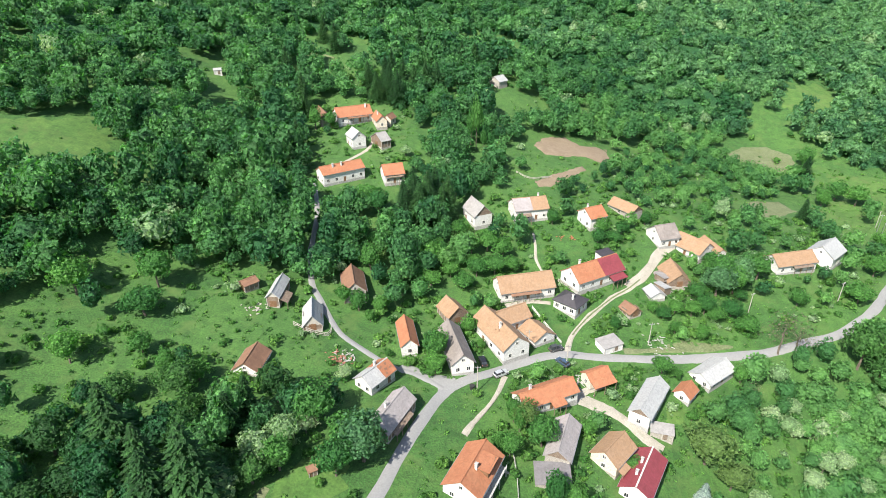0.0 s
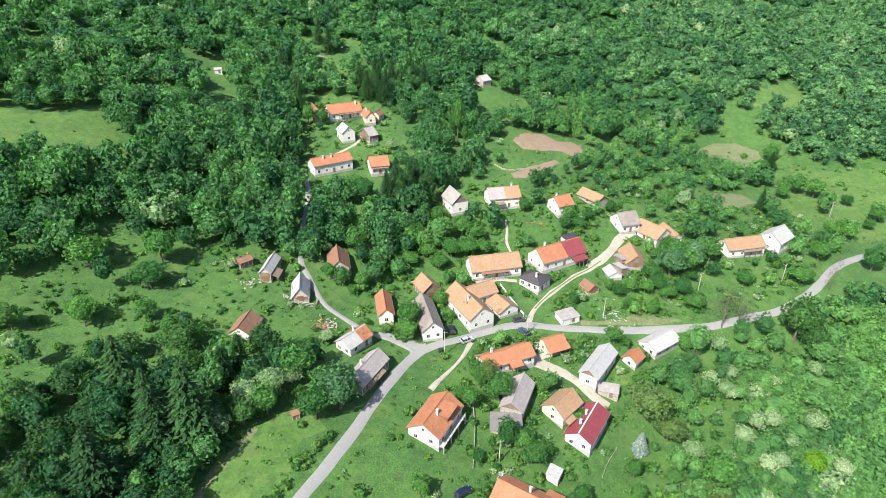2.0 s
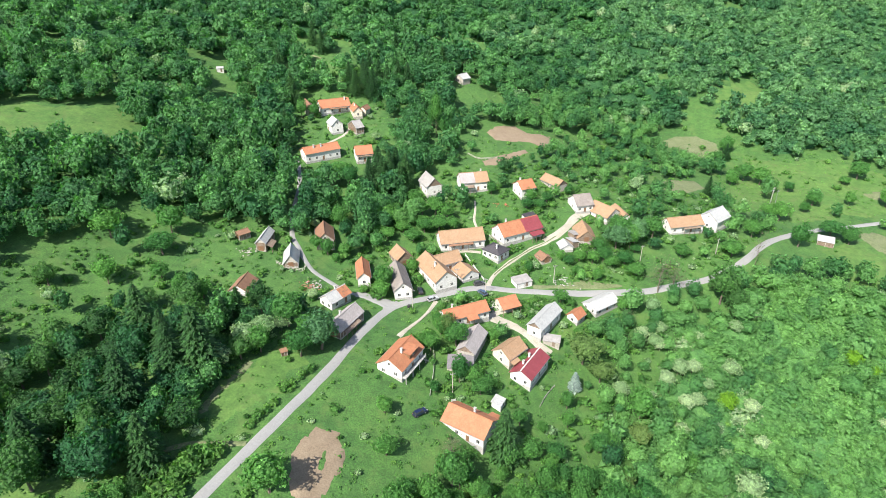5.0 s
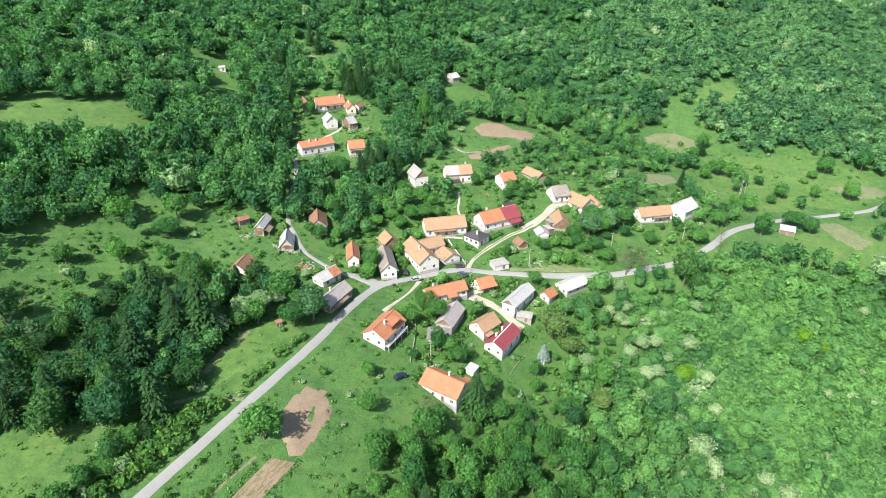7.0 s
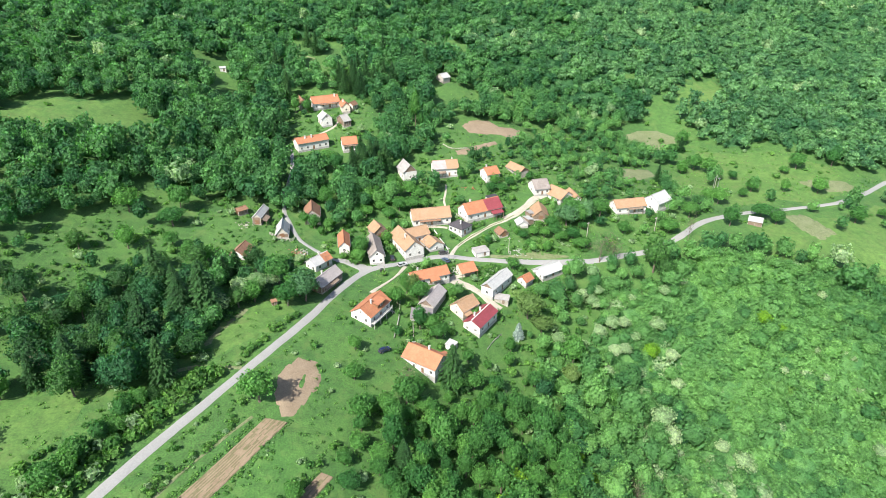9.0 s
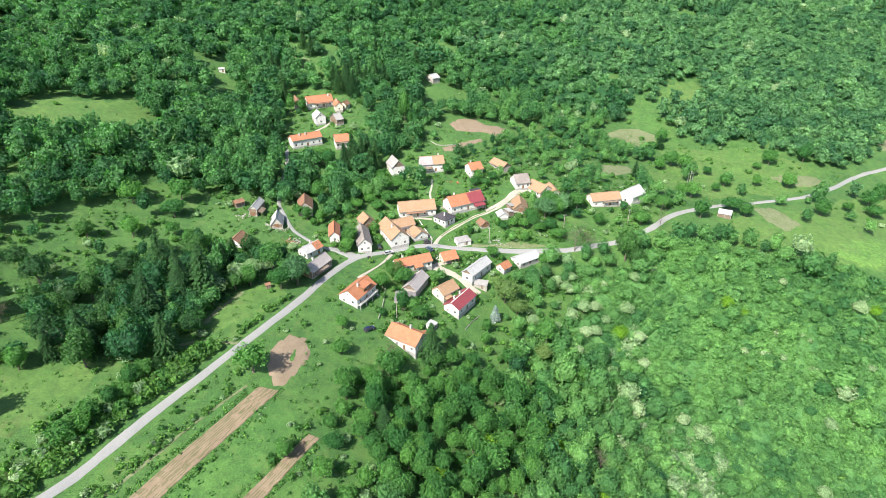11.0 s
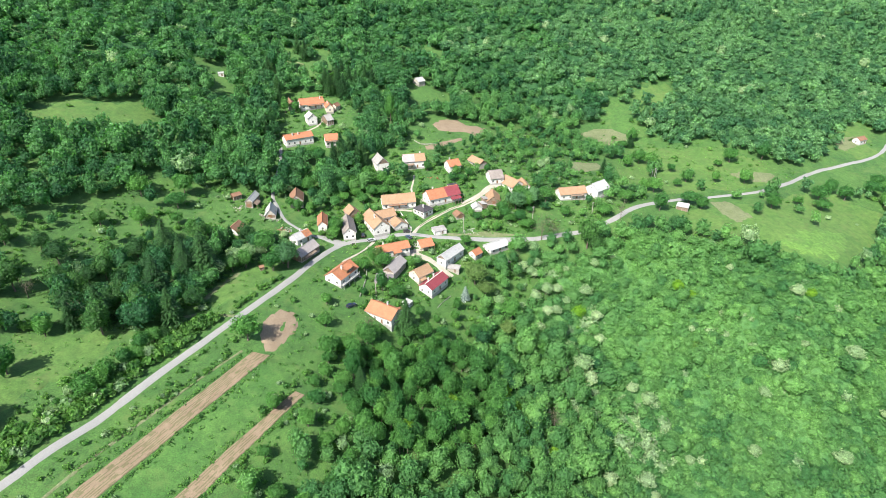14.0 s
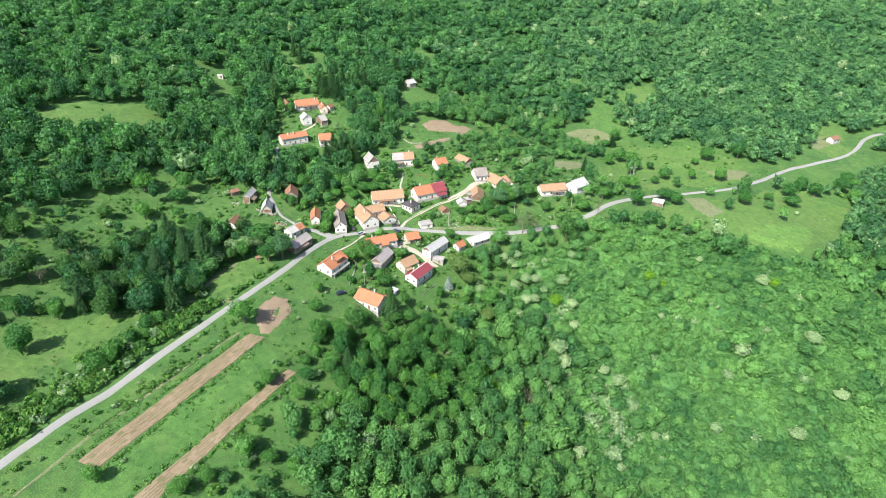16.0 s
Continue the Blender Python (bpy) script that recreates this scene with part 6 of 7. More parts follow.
SPOTS = [(x, y, 3.2 * s) for x, y, s in GARDEN_TREES + WEST_TREES + EAST_TREES + FIELD_TREES + SLOPE_TREES + BLOOM_AT] + [(x, y, 3.0 * s) for x, y, s in SPRUCE_AT] + [(-17.5, 99.5, 5), (66.5, 112, 9), (71.5, 106.5, 6), (57, 101, 6), (45, 197, 7), (44, 190, 6), (-38, 226, 6), (-33, 225, 6), (-43, 228, 5), (-22, 224, 5), (-16, 116, 5), (-20, 118, 5), (53, 91, 5), (51, 87, 5), (80.9, 89, 6), (-50.5, 113, 6), (-18.9, 43.4, 5), (127, 148.5, 6), (14.7, 260.3, 5), (15.5, 252, 5), (16, 245, 4), (97.3, 48.7, 4), (103, 151, 5), (149, 170, 4), (24.8, 68.6, 4), (61.7, 100.6, 4), (30, 334, 7), (29, 325, 7), (36, 322, 7), (-111.4, 306, 6), (-109, 298, 6), (-121, 306, 8), (-117, 299, 8), (-115, 310, 5)]

rng = np.random.default_rng(11)
tx, ty = scatter(rng, 5.3, -420, 760, -80, 800)
ok = in_valley(tx, ty) & clear_of(tx, ty, 2.2)
for px, py, pr in SPOTS:
    ok &= np.hypot(tx - px, ty - py) > pr
tx, ty = tx[ok], ty[ok]
ok = kept(rng, tx, ty, 0)
tx, ty = tx[ok], ty[ok]
gap = (slow_noise(tx, ty, 26.0, 41.0) > 0.42) & (ty > 125)
thin = rng.uniform(size=len(tx)) < np.where(gap & ~inside([p for z, _, _, p in ZONES if z == "scrub_east"][0], tx, ty), 0.35, np.where((ty > 250) & ~inside([p for z, _, _, p in ZONES if z == "hill_scrub"][0], tx, ty), np.where(tx < 40, 0.68, 0.84), 1.0))
tx, ty = tx[thin], ty[thin]
open_land = np.zeros(len(tx), bool)
for zname, _, _, poly in ZONES:
    if zname in ("village", "village_up", "verge_west", "strip_land", "verge_road", "slope_mid", "orchard_ne", "hill_scrub"):
        open_land |= inside(poly, tx, ty)
far = np.hypot(tx - 30, ty - 60)
big = slow_noise(tx, ty, 45.0, 3.0)
tsize = np.clip(0.92 + 0.35 * big + rng.normal(0, 0.2, len(tx)), 0.5, 1.5)
tsize = np.where(open_land, tsize * 0.8, tsize * np.where(ty > 290, np.where(tx < 40, 1.4, 1.2), np.where((tx < 10) & (ty > 140), 1.3, 1.08)))
scrub = inside([p for z, _, _, p in ZONES if z == "scrub_east"][0], tx, ty)
tsize = np.where(scrub, 0.85 * np.exp(rng.normal(0, 0.3, len(tx))), tsize)
ttone = np.clip(0.5 + 0.55 * slow_noise(tx, ty, 30.0, 9.0) + rng.normal(0, 0.34, len(tx)) + 0.15 * scrub - 0.35 * ((tx < -20) & (ty < 130)) - 0.15 * ((tx < 60) & (ty < 75)), 0, 1.3)

single = open_land | ((far < 62) & (ty < 100) & (tx > 5)) | ((tx > -80) & (tx < -30) & (ty > 40) & (ty < 125))
idx = np.where(single)[0]
idx = idx[np.argsort(far[idx])][:105]
single = np.zeros(len(tx), bool)
single[idx] = True
rest = ~single
near_w = rest & ((far < 130) | scrub)
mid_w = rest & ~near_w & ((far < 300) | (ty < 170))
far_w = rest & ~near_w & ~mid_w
PROTO_NEAR = [broad_crown(20 + k, 1, 14, 340, 0.42, t) for k, t in enumerate((1.0, 1.15, 0.85, 1.3, 0.95))]
PROTO_MID = [broad_crown(30 + k, 0, 12, 205, 0.56, t, (0.62, 0.86)) for k, t in enumerate((1.0, 1.15, 0.85, 1.3, 0.95))]
PROTO_FAR = [broad_crown(40 + k, 0, 9, 104, 0.76, t, (0.62, 0.86)) for k, t in enumerate((1.0, 1.15, 0.85, 1.3, 0.95))]
bloom = rng.uniform(size=len(tx)) < np.where((tx > 60) & (ty < 150), 0.012, 0.014)
# patches of eastern hill trees whose leaf colour has the glare in it
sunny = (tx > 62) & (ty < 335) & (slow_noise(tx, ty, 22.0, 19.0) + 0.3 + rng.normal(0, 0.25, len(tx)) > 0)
# far trees that take the haze-paled leaves, more of them towards the east
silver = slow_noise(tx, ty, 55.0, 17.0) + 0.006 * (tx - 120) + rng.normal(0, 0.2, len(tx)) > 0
for nm, mask, protos, leaf in (("woodland", near_w & (tx > -5), PROTO_NEAR, "leaf_sunlit"), ("grove", near_w & (tx <= -5), PROTO_NEAR, "leaf_wood"), ("hill_woodland", mid_w & ~sunny, PROTO_MID, "leaf_wood"), ("hill_scrub", mid_w & sunny, PROTO_MID, "leaf_sunlit"), ("far_woodland", far_w & ~silver, PROTO_FAR, "leaf_wood"), ("silvery_woodland", far_w & silver, PROTO_FAR, "leaf_hazed")):
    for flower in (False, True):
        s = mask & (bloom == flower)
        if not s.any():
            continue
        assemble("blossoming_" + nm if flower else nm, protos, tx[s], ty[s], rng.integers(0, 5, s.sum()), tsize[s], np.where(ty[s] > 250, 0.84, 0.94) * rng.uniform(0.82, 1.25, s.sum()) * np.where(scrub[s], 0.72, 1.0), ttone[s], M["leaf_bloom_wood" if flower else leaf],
                 "pale blossoming trees among the woodland" if flower else "broad-leaved woodland on the hillside, leaves paled for distant haze" if leaf == "leaf_hazed" else "dense green broad-leaved woodland on the slopes", "woodland")


def undergrowth(name, x, y, top, step, mat, label, need=2.2):
    """The leafy layer between and beneath the crowns of a closed wood, as one uneven sheet that comes down to the ground at its edges."""
    x0, y0 = x.min() - 4 * step, y.min() - 4 * step
    nx, ny = int((x.max() - x0) / step) + 5, int((y.max() - y0) / step) + 5
    i, j = ((x - x0) / step).astype(int), ((y - y0) / step).astype(int)
    n, h = np.zeros((ny, nx)), np.zeros((ny, nx))
    np.add.at(n, (j, i), 1.0)
    np.add.at(h, (j, i), top)
    k = np.array([0.5, 1, 1, 1, 0.5])
    for axis in (0, 1):
        n = np.apply_along_axis(lambda v: np.convolve(v, k, "same"), axis, n)
        h = np.apply_along_axis(lambda v: np.convolve(v, k, "same"), axis, h)
    full = n > need * 16 * step * step / (4 * 5.3 * 5.3) * 0.5
    for _ in range(2):
        full = full & np.roll(full, 1, 0) & np.roll(full, -1, 0) & np.roll(full, 1, 1) & np.roll(full, -1, 1)
    lift = np.where(full, h / np.maximum(n, 0.01), 0.0)
    edge = full & ~(np.roll(full, 1, 0) & np.roll(full, -1, 0) & np.roll(full, 1, 1) & np.roll(full, -1, 1))
    r = np.random.default_rng(nx * 3 + ny)
    gx = x0 + (np.arange(nx)[None] + 0.5) * step + r.uniform(-0.35, 0.35, (ny, nx)) * step
    gy = y0 + (np.arange(ny)[:, None] + 0.5) * step + r.uniform(-0.35, 0.35, (ny, nx)) * step
    z = heights(gx, gy) + np.where(edge | ~full, -0.3, lift * r.uniform(0.75, 1.15, (ny, nx)))
    q = full[:-1, :-1] & full[1:, :-1] & full[:-1, 1:] & full[1:, 1:]
    a = (np.arange(ny - 1)[:, None] * nx + np.arange(nx - 1)[None])[q]
    t = np.concatenate([np.stack([a, a + 1, a + nx + 1], 1), np.stack([a, a + nx + 1, a + nx], 1)])
    ids, inv = np.unique(t, return_inverse=True)
    V = np.stack([gx, gy, z], -1).reshape(-1, 3)[ids]
    tagged(new(name, raw_mesh(name, V, inv.reshape(-1, 3), [mat], tone=r.uniform(0, 0.8, len(V)))), label, "undergrowth", kind="stuff")


wooded = far_w & ~open_land & (ty > 290)
undergrowth("undergrowth", tx[wooded], ty[wooded], 2.8 * tsize[wooded], 3.4, M["leaf_wood"], "leafy undergrowth beneath the woodland crowns")

# bushes and scrub
bx, by = scatter(rng, 3.1, -200, 360, -75, 340)
ok = in_valley(bx, by) & clear_of(bx, by, 0.6)
bx, by = bx[ok], by[ok]
share = np.where(by < 215, 0.12, 0.03)
for _, _, b, poly in ZONES:
    share = np.where(inside(poly, bx, by), b * 0.72, share)
patchy = np.clip(0.5 + 2.4 * slow_noise(bx, by, 10.0, 21.0), 0, 2.0)
ok = rng.uniform(size=len(bx)) < share * patchy
for px, py, pr in SPOTS:
    if pr > 4.5:
        ok &= np.hypot(bx - px, by - py) > pr * 0.8
bx, by = bx[ok], by[ok]
bsize = np.clip(0.95 * np.exp(rng.normal(0, 0.42, len(bx))), 0.35, 2.2)
# shrubs that crowd round the houses
for hx, hy, _, head, L, W in FOOT:
    c, sn = math.cos(radians(head)), math.sin(radians(head))
    k = int(0.55 * (L + W))
    side, along, off = rng.integers(0, 4, k), rng.uniform(-0.5, 0.5, k), rng.uniform(1.3, 3.4, k)
    u = np.where(side < 2, along * (L + 3), np.where(side == 2, -L / 2 - off, L / 2 + off))
    v = np.where(side < 2, np.where(side == 0, -W / 2 - off, W / 2 + off), along * (W + 3))
    px, py = hx + u * c - v * sn, hy + u * sn + v * c
    ok = clear_of(px, py, 0.4)
    bx, by, bsize = np.r_[bx, px[ok]], np.r_[by, py[ok]], np.r_[bsize, np.clip(1.0 * np.exp(rng.normal(0, 0.35, k)), 0.5, 1.9)[ok]]
hedge = resample(ROAD_MAIN[:7], 1.3)
hdir = np.gradient(hedge, axis=0)
hdir /= np.linalg.norm(hdir, axis=1)[:, None]
for lo, hi, every in ((4.2, 6.0, 1), (6.0, 8.5, 1), (8.5, 12.5, 1), (-6.5, -4.2, 4)):
    off = rng.uniform(lo, hi, len(hedge))[::every]
    hp = hedge[::every] + np.stack([-hdir[::every, 1], hdir[::every, 0]], 1) * off[:, None] + rng.normal(0, 0.4, (len(off), 2))
    k = clear_of(hp[:, 0], hp[:, 1], 0.2) & (rng.uniform(size=len(off)) < 0.8) & (hp[:, 1] < 55)
    bx, by, bsize = np.r_[bx, hp[k, 0]], np.r_[by, hp[k, 1]], np.r_[bsize, rng.uniform(1.1, 2.8, k.sum()) if lo > 0 else rng.uniform(0.5, 1.2, k.sum())]
for lo, hi, y0, y1, every, small, tall in ((3.2, 4.8, 58, 94, 1, 0.8, 1.4), (-4.6, -3.2, 20, 84, 2, 0.35, 0.8)):
    off = rng.uniform(lo, hi, len(hedge))[::every]
    hp = hedge[::every] + np.stack([-hdir[::every, 1], hdir[::every, 0]], 1) * off[:, None]
    k = (hp[:, 1] > y0) & (hp[:, 1] < y1) & (rng.uniform(size=len(off)) < 0.85)
    bx, by, bsize = np.r_[bx, hp[k, 0]], np.r_[by, hp[k, 1]], np.r_[bsize, rng.uniform(small, tall, k.sum())]
# gardens thick with shrubs and vegetables
for outline, n in (([(47.5, 136.3), (60, 141.3), (49.9, 127.3), (46.5, 124.6), (43.6, 127.0), (46, 131)], 75), ([(16, 128.5), (32, 137.2), (38, 137.5), (36, 131.5), (30, 129.5), (20, 125.5)], 45), ([(41, 149), (46, 155.5), (55, 163), (56, 155), (47, 149)], 40), ([(43, 166), (50, 170.5), (53, 168.5), (46, 163.5)], 22), ([(60, 152), (75, 156), (100, 162), (104, 157), (80, 152)], 60)):
    p = np.array(outline, float)
    px, py = rng.uniform(p[:, 0].min(), p[:, 0].max(), 6 * n), rng.uniform(p[:, 1].min(), p[:, 1].max(), 6 * n)
    ok = inside(outline, px, py) & clear_of(px, py, 0.2)
    px, py = px[ok][:n], py[ok][:n]
    bx, by, bsize = np.r_[bx, px], np.r_[by, py], np.r_[bsize, rng.uniform(0.35, 1.1, len(px))]
# rows of shrubs along the ploughed strips
for (x0, y0), (x1, y1), n, small, tall in (((-9.0, 38.0), (-29, 1), 26, 0.3, 0.75), ((-24.5, 36.5), (-47, -4), 34, 0.4, 1.1), ((-31, 28), (-52, -8), 20, 0.5, 1.3), ((-0.5, 28.5), (-8, 14), 12, 0.7, 1.6), ((4, 20), (-26, -36), 22, 0.6, 1.5)):
    u = rng.uniform(size=n)
    bx, by, bsize = np.r_[bx, x0 + u * (x1 - x0) + rng.normal(0, 0.7, n)], np.r_[by, y0 + u * (y1 - y0) + rng.normal(0, 0.7, n)], np.r_[bsize, rng.uniform(small, tall, n)]
PROTO_BUSH = [bush_crown(60 + k, 50, 0.29) for k in range(4)]
pale = rng.uniform(size=len(bx)) < 0.14
for flower in (False, True):
    m = pale == flower
    assemble("blossoming_bushes" if flower else "bushes", PROTO_BUSH, bx[m], by[m], rng.integers(0, 4, m.sum()), bsize[m], rng.uniform(0.7, 1.25, m.sum()), rng.uniform(0, 1, m.sum()), M["leaf_bloom_wood" if flower else "leaf_bush"],
             "pale blossoming shrubs in hedges and gardens" if flower else "scattered green bushes and garden shrubs", "bush", 0.1)

# thicket that closes the slope above the ravine
qx, qy = scatter(rng, 3.3, 64, 310, -15, 172)
ok = (inside([p for z, _, _, p in ZONES if z == "scrub_east"][0], qx, qy) | (inside([(66, 92), (84, 100), (108, 126), (112, 100), (120, 20), (92, 20), (70, 40)], qx, qy) & (rng.uniform(size=len(qx)) < 0.6))) & in_valley(qx, qy) & clear_of(qx, qy, 1.5)
for px, py, pr in SPOTS:
    ok &= np.hypot(qx - px, qy - py) > pr * 0.6
LIME_AT = [(169.9, 127.6, 1.0), (176.0, 124.0, 0.8), (116.5, 107.7, 1.05), (54.3, 37.7, 1.3), (39.9, 20.1, 1.0), (76.9, 54.3, 0.95), (81.0, 49.0, 0.85), (83.9, 40.6, 0.9), (236.4, 124.1, 0.9), (51.5, 29.0, 1.1), (64.0, 27.0, 0.9), (95.0, 33.0, 0.9)]
vx, vy = scatter(np.random.default_rng(77), 5.4, 55, 135, 10, 105)
PALE_SHRUBS = [[(103.4, 84.5), (120.4, 87.0), (117.8, 57.8), (106.8, 54.4), (99.1, 68.3)], [(130.4, 74.4), (145.0, 75.3), (151.7, 57.0), (150.8, 44.2), (128.0, 39.7), (124.0, 52.3)]]
keep = inside([(65.9, 86.8), (98.8, 91.3), (125.1, 92.8), (118.7, 36.5), (112, 12), (66, 10), (62.3, 48.4)], vx, vy) & ~inside(PALE_SHRUBS[0], vx, vy) & in_valley(vx, vy) & clear_of(vx, vy, 1.5)
for px, py, pr in SPOTS + [(x, y, 6.0 * s) for x, y, s in LIME_AT]:
    keep &= np.hypot(vx - px, vy - py) > pr * 0.7
RAVINE_TREES = [(float(x), float(y), float(0.82 + 0.3 * slow_noise(np.array([x]), np.array([y]), 14.0, 83.0)[0] + 0.22 * math.sin(x * 12.9 + y * 7.1))) for x, y in zip(vx[keep], vy[keep])]
for px, py, ps in RAVINE_TREES:
    ok &= np.hypot(qx - px, qy - py) > 2.4 * ps
vx, vy, vs = [np.array(c) for c in zip(*RAVINE_TREES)]
shady = np.sin(vx * 3.7 + vy * 5.3) > 0.05
for nm, m, leaf, word in (("ravine_wood", shady, "leaf_wood", "dark green"), ("ravine_grove", ~shady, "leaf_sunlit", "fresh green")):
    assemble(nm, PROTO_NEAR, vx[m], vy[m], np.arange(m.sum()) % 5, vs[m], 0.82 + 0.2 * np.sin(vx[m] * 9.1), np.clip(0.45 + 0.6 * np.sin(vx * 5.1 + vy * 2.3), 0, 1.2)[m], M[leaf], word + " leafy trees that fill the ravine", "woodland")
qx, qy = qx[ok], qy[ok]
qtone = np.clip(0.55 + 0.9 * slow_noise(qx, qy, 20.0, 61.0) + 0.6 * slow_noise(qx, qy, 65.0, 62.0) + rng.normal(0, 0.2, len(qx)), 0, 1.3)
PROTO_THICKET = [lumpy_crown(90 + k, 0, 10, 165, 0.27, 1.6, 1.55, 0.6, 0.42, (0.68, 0.92)) for k in range(4)]
RAVINE = [(103, 130), (106, 119), (120, 117), (125, 107), (110, 95), (107, 80), (112, 69), (114, 56), (128, 60), (138, 62), (133, 42), (118, 30)]
near_ravine = np.full(len(qx), 99.0)
for (x0, y0), (x1, y1) in zip(RAVINE[:-1], RAVINE[1:]):
    u = np.clip(((qx - x0) * (x1 - x0) + (qy - y0) * (y1 - y0)) / ((x1 - x0) ** 2 + (y1 - y0) ** 2), 0, 1)
    near_ravine = np.minimum(near_ravine, np.hypot(qx - x0 - u * (x1 - x0), qy - y0 - u * (y1 - y0)))
pale = rng.uniform(size=len(qx)) < 0.004 + 0.04 * (slow_noise(qx, qy, 16.0, 71.0) > 0.36) + 0.3 * (near_ravine < 4.0) + 0.62 * (inside(PALE_SHRUBS[0], qx, qy) | inside(PALE_SHRUBS[1], qx, qy))
for flower in (False, True):
    m = pale == flower
    assemble("blossoming_thicket" if flower else "thicket", PROTO_THICKET, qx[m], qy[m], rng.integers(0, 4, m.sum()), (1.75 * np.exp(rng.normal(0, 0.3, len(qx))))[m], rng.uniform(0.7, 1.15, m.sum()), qtone[m], M["leaf_bloom_wood" if flower else "leaf_sunlit"],
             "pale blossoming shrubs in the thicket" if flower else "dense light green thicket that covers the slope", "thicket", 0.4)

undergrowth("undergrowth", qx, qy, np.full(len(qx), 1.1), 2.8, M["leaf_sunlit"], "leafy undergrowth that closes the thicket", 4.0)

# tall weeds in the grass
wx, wy = scatter(rng, 2.0, -150, 330, -70, 320)
ok = in_valley(wx, wy) & clear_of(wx, wy, -0.6)
wx, wy = wx[ok], wy[ok]
dense = np.clip(0.45 + 1.4 * slow_noise(wx, wy, 9.0, 31.0), 0, 1)
open_w = np.zeros(len(wx), bool)
for zname, _, _, poly in ZONES:
    if zname not in ("lawn", "meadow_high", "meadow_east"):
        open_w |= inside(poly, wx, wy)
ok = open_w & (rng.uniform(size=len(wx)) < dense * 0.75)
wx, wy = wx[ok], wy[ok]
for (x0, y0), (x1, y1) in (((-18.3, 40.5), (-52.6, -24)), ((-10.0, 40.0), (-43.6, -26)), ((-0.2, 26.5), (-37, -40)), ((5.0, 25.5), (-28.4, -41)), ((-24.6, 36.5), (-53, -17))):
    u = rng.uniform(size=170)
    wx, wy = np.r_[wx, x0 + u * (x1 - x0) + rng.normal(0, 0.5, 170)], np.r_[wy, y0 + u * (y1 - y0) + rng.normal(0, 0.5, 170)]
PROTO_WEED = []
for k in range(3):
    v, t = clump_cloud(np.random.default_rng(80 + k), np.array([[0, 0, 0.1]]), np.array([0.42]), 9, 0.2)
    PROTO_WEED.append((v[12:], t[20:] - 12))
assemble("tall_grass", PROTO_WEED, wx, wy, rng.integers(0, 3, len(wx)), rng.uniform(0.6, 1.9, len(wx)), rng.uniform(0.4, 1.0, len(wx)), rng.uniform(0, 1, len(wx)), M["leaf_bush"], "tufts of tall grass and weeds", "grass", 0.05)

# single trees
TREE_PROTOS = []
for k in range(6):
    v, t = broad_crown(100 + k, 1, 18, 1050, 0.30, (1.0, 1.2, 0.85, 1.1, 0.95, 1.3)[k])
    root = empty_at("tree", 0, 0, 0)
    a = new("trunk", mesh_from_bm("trunk", trunk_bm(7.5, 0.2, 5, k), M["bark"]))
    b = new("crown", raw_mesh("crown", v, t, [M["leaf_tree"]]))
    a.parent = b.parent = root
    tagged(root, "green broad-leaved tree with a rounded leafy crown", "tree", "trees about the village")
    TREE_PROTOS.append(root)
DARK_PROTOS = []
for k in range(3):
    v, t = broad_crown(120 + k, 1, 18, 1050, 0.30, (1.05, 1.25, 0.95)[k])
    root = empty_at("tree", 0, 0, 0)
    a = new("trunk", mesh_from_bm("trunk", trunk_bm(7.5, 0.22, 5, 40 + k), M["bark"]))
    b = new("crown", raw_mesh("crown", v, t, [M["leaf_dark"]]))
    a.parent = b.parent = root
    tagged(root, "dark green broad-leaved tree in the grove", "tree", "trees about the village")
    DARK_PROTOS.append(root)
LIME_PROTOS = []
for k in range(2):
    v, t = broad_crown(125 + k, 1, 18, 900, 0.30, (1.05, 0.9)[k])
    root = empty_at("tree", 0, 0, 0)
    a = new("trunk", mesh_from_bm("trunk", trunk_bm(7.5, 0.2, 5, 45 + k), M["bark"]))
    b = new("crown", raw_mesh("crown", v, t, [M["leaf_lime"]]))
    a.parent = b.parent = root
    tagged(root, "bright yellow-green tree with fresh leaves", "tree", "trees about the village")
    LIME_PROTOS.append(root)
used = set()


def place(proto, x, y, size, stretch, turn, label=""):
    m = pose(x, y, ground(x, y) - 0.1, 0, 0, turn)
    if id(proto) not in used:
        used.add(id(proto))
        proto.matrix_basis = m
        ob = proto
    else:
        ob = copy_thing(proto, m)
    ob.scale = (size, size, size * stretch)
    return tagged(ob, label) if label else ob


for i in np.where(single)[0]:
    place(TREE_PROTOS[int(rng.integers(0, 6))], tx[i], ty[i], float(tsize[i]), float(rng.uniform(0.85, 1.2)), float(rng.uniform(0, 360)))

# trees that stand out by themselves
STANDING = [
        (23.6, 107.5, 1.15, 0.95, 2, "round tree beside a stone barn"), (17.6, 114.8, 0.6, 1.15, 1, "slender green tree near the road"), (18.6, 110.8, 0.6, 1.2, 5, "slender green tree near the road"), (-1.6, 134.0, 1.1, 1.0, 0, "leafy tree beside a white house"),
        (-20.2, 45.0, 1.65, 0.78, 4, "round tree at the field's edge beside the road"), (3.8, -12.0, 0.55, 0.8, 2, "small round tree in the grass"), (127.0, 148.5, 1.75, 1.05, 3, "large dark green tree beside the road"), (131.0, 144.5, 1.3, 1.05, 0, "large dark green tree beside the road"),
        (62.5, 137.8, 0.85, 0.85, 2, "round tree below the road"), (83.0, 97.0, 1.5, 0.85, 1, "large round tree on the slope"), (36.5, 113.5, 0.75, 0.8, 4, "dark round tree in a garden"), (-44.8, 62.5, 1.2, 0.75, 2, "light green tree at the lawn's edge")]
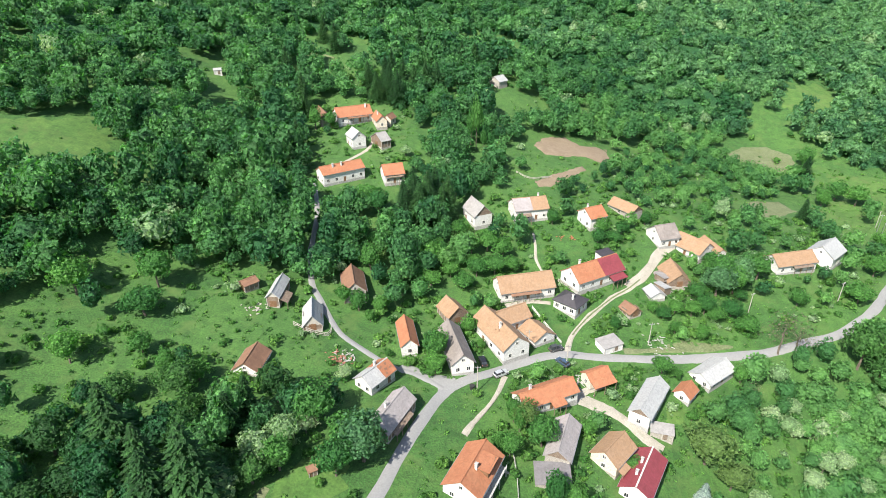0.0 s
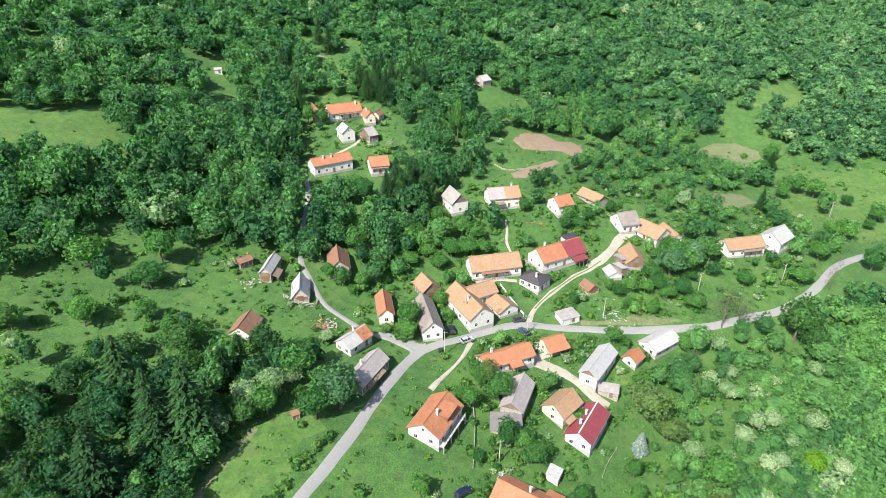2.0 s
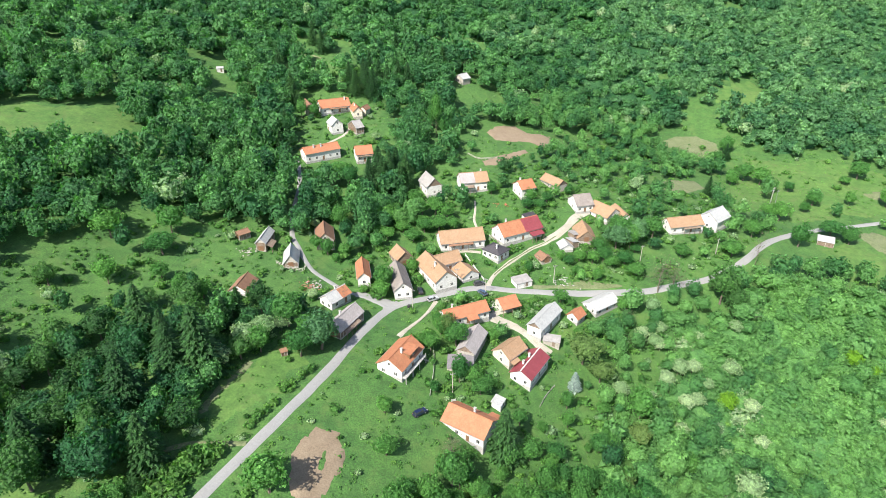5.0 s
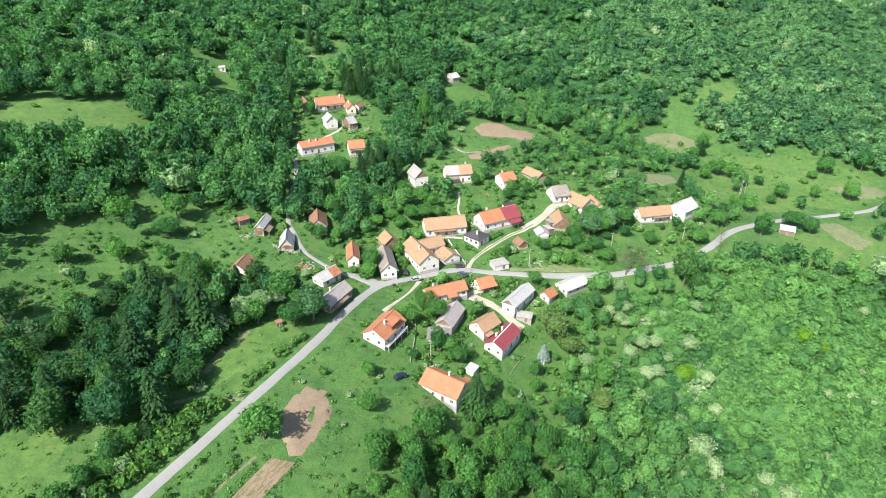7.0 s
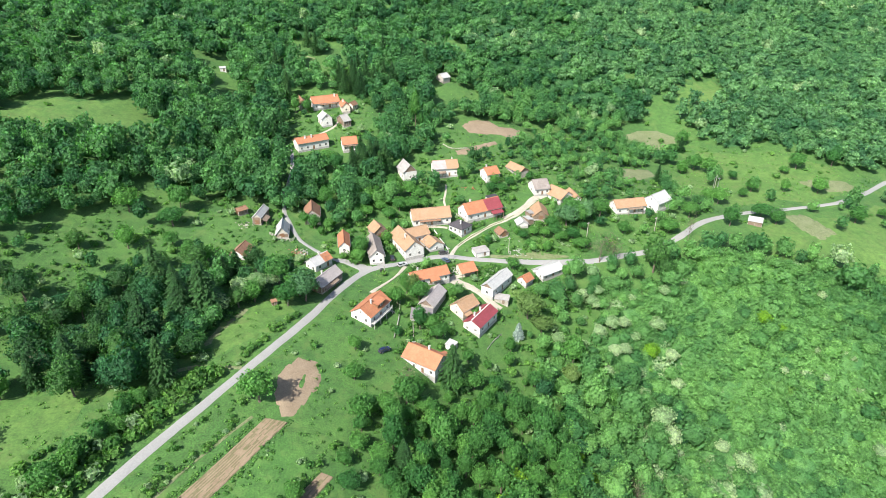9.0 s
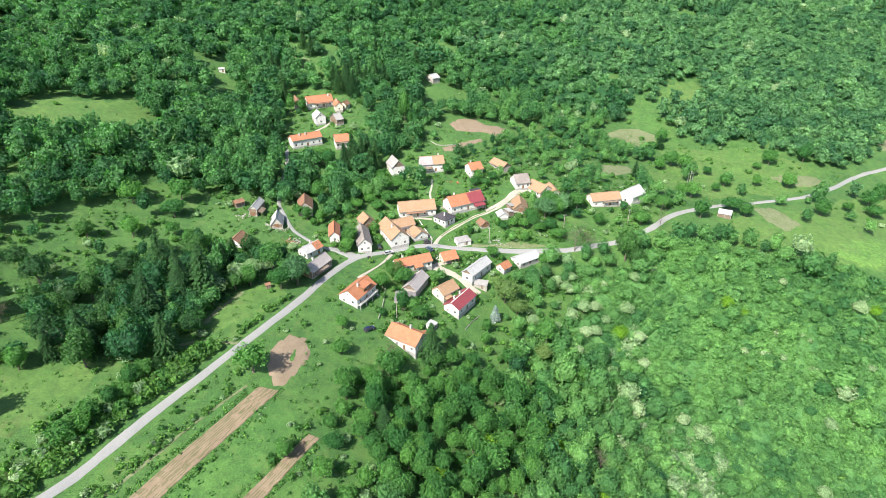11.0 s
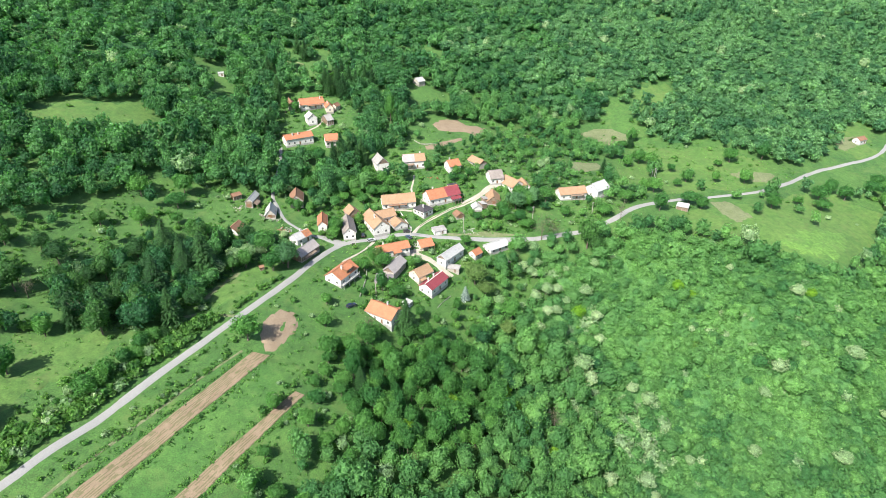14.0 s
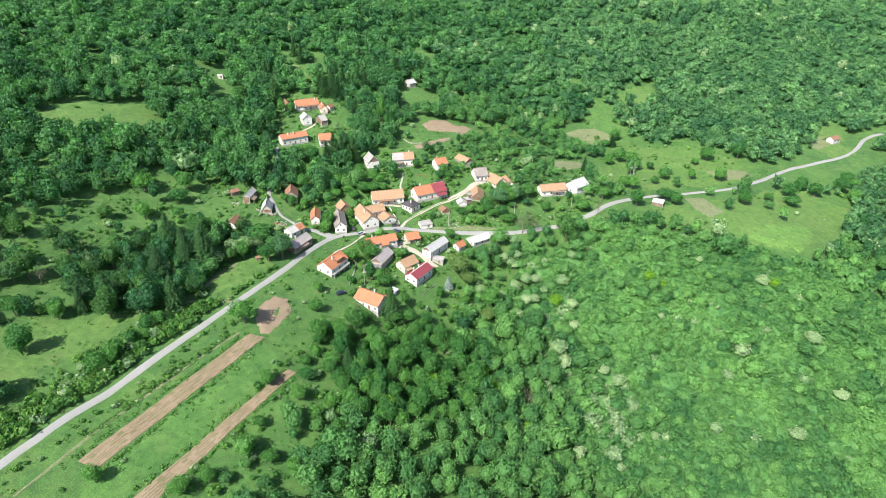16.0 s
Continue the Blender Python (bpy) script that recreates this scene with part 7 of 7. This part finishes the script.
STANDING += [
        (-51.0, 271.5, 1.05, 0.9, 0, "leafy tree before an old cottage"), (-57.5, 269.5, 1.15, 0.95, 3, "leafy tree before an old cottage"),
        (-29.5, 212.5, 1.35, 0.75, 2, "broad tree below a long house"),
        (-25.0, 152.5, 0.9, 0.9, 0, "tree before an old house"), (-29.5, 155.0, 0.8, 0.9, 4, "tree before an old house"), (96.5, 180.5, 1.2, 0.8, 0, "broad tree behind the farm sheds"), (109.0, 183.0, 1.35, 0.85, 4, "broad tree behind the farm sheds"), (118.0, 171.5, 0.85, 0.85, 1, "broad tree below a farmhouse"), (45.5, 104.8, 0.7, 0.8, 2, "small tree between two houses"), (33.0, 91.5, 0.8, 0.9, 4, "garden tree beside a shed")]
for x, y, s, st, k, lab in STANDING:
    place(DARK_PROTOS[k % 3] if "dark green" in lab else TREE_PROTOS[k], x, y, s, st, x * 7 % 360, lab)


for k, (x, y, s) in enumerate(GARDEN_TREES):
    if clear_of(np.array([x]), np.array([y]), 1.0)[0]:
        place(TREE_PROTOS[k % 6], x, y, s * 0.92, (0.72, 0.8, 0.66)[k % 3], k * 53.0, "leafy garden tree among the village houses")
for k, (x, y, s) in enumerate(WEST_TREES):
    if clear_of(np.array([x]), np.array([y]), 1.0)[0]:
        dark = x < -38 and 40 < y < 113
        place(DARK_PROTOS[k % 3] if dark else TREE_PROTOS[(k * 5 + 1) % 6], x, y, s, (0.8, 0.9, 0.7)[k % 3], k * 37.0, "dark green broad-leaved tree in the grove" if dark else "bushy green tree in the rough western meadow")
for k, (x, y, s) in enumerate(EAST_TREES):
    if clear_of(np.array([x]), np.array([y]), 1.0)[0]:
        place(TREE_PROTOS[(k * 5 + 2) % 6], x, y, s, (0.62, 0.72, 0.8)[k % 3], k * 41.0, "round green tree in the eastern meadow")

for k, (x, y, s) in enumerate(SLOPE_TREES):
    if clear_of(np.array([x]), np.array([y]), 0.5)[0]:
        place(TREE_PROTOS[(k * 5 + 4) % 6], x, y, s, (0.7, 0.85, 0.62)[k % 3], k * 59.0, "leafy tree on the grassy slope below the houses")
for k, (x, y, s) in enumerate(LIME_AT):
    place(LIME_PROTOS[k % 2], x, y, s, 0.8, k * 71.0)
for k, (x, y, s) in enumerate(FIELD_TREES):
    place(TREE_PROTOS[(k * 5 + 3) % 6], x, y, s, (0.75, 0.9, 0.65)[k % 3], k * 67.0, "low bushy tree beside the field strips")


def one_tree(name, label, v, t, leaf, height, radius, limbs, seed, group):
    root = empty_at(name, 0, 0, 0)
    a = new("trunk", mesh_from_bm("trunk", trunk_bm(height, radius, limbs, seed), M["bark"]))
    b = new("crown", raw_mesh("crown", v, t, [M[leaf]]))
    a.parent = b.parent = root
    return tagged(root, label, "tree", group)


SPRUCES = [one_tree("spruce_tree", "tall dark green spruce with drooping boughs", *spruce_crown(7 + k, 30, 15, 16.0, (4.4, 4.9, 4.0)[k]), "needle", 15.5, 0.22, 0, k, "spruces") for k in range(3)]
for k, (x, y, s) in enumerate(SPRUCE_AT):
    place(SPRUCES[k % 3], x, y, s * 1.05, 0.88, k * 77 % 360)
place(one_tree("blue_spruce", "small silvery blue spruce on the grass", *spruce_crown(31, 18, 12, 7.0, 1.7), "needle_blue", 6.5, 0.12, 0, 9, "spruces"), 61.7, 100.6, 1.05, 1.0, 0)
SILVER = one_tree("tree", "large grey-green leafy tree beside a barn", *broad_crown(170, 1, 20, 1200, 0.30, 0.95), "leaf_silver", 7.5, 0.24, 6, 31, "trees about the village")
for x, y, s, st in [(-17.3, 96.5, 1.75, 0.82), (91.0, 173.0, 1.6, 0.8), (100.0, 178.0, 1.5, 0.85)]:
    place(SILVER, x, y, s, st, x * 11 % 360)
POPLAR = one_tree("poplar_tree", "tall slender poplar with upright boughs", *broad_crown(140, 1, 12, 700, 0.34, 1.0), "leaf_tree", 8.5, 0.2, 6, 14, "poplars")
for x, y, s, st in [(14.7, 260.3, 0.78, 3.5), (12.4, 263.0, 0.62, 3.3), (17.8, 258.6, 0.5, 2.6), (21.0, 259.0, 0.75, 1.6)]:
    place(POPLAR, x, y, s, st, x * 50)
bv, bt = clump_cloud(np.random.default_rng(77), np.random.default_rng(78).normal(size=(5, 3)) * np.array([1.6, 1.6, 1.6]) + np.array([0, 0, 5.8]), np.full(5, 0.12), 420, 0.16)
rr = np.random.default_rng(79)
keep = 60
bv[keep:] += np.repeat(rr.normal(0, 1.35, (420, 3)), 4, 0)
BARE = one_tree("bare_tree", "half-bare greyish tree with thin twigs", bv, bt, "dead", 8.0, 0.17, 9, 21, "bare trees")
for x, y, s, st in [(97.3, 48.7, 1.1, 1.0), (103.1, 151.3, 1.7, 0.75), (109.5, 153.3, 1.4, 0.75), (149.0, 170.0, 0.7, 2.1), (-83.2, 46.6, 0.9, 0.9), (-106.4, 56.9, 1.0, 0.8), (21.8, 63.8, 0.95, 0.85), (87.0, 134.0, 0.8, 0.8)]:
    place(BARE, x, y, s, st, x * 31)
BROWNISH = one_tree("tree", "broad brownish-green tree beside a barn", *broad_crown(160, 1, 16, 1100, 0.28, 0.85), "leaf_brown", 7.0, 0.2, 7, 26, "trees about the village")
for x, y, s, st in [(66.5, 112.0, 1.75, 0.8), (71.5, 106.5, 1.2, 0.85), (20.5, 113.0, 1.0, 0.9), (80.9, 88.0, 1.15, 0.75), (70.8, 70.9, 0.95, 0.8)]:
    place(BROWNISH, x, y, s, st, x * 9)
BLOOM = one_tree("blossoming_tree", "pale blossoming tree on the slope", *broad_crown(150, 1, 14, 800, 0.33, 0.9), "leaf_bloom", 7.0, 0.16, 4, 24, "blossoming trees")
for x, y, s in BLOOM_AT:
    place(BLOOM, x, y, s * (0.72 if x > 130 else 1.0), 0.9, x * 13 % 360)
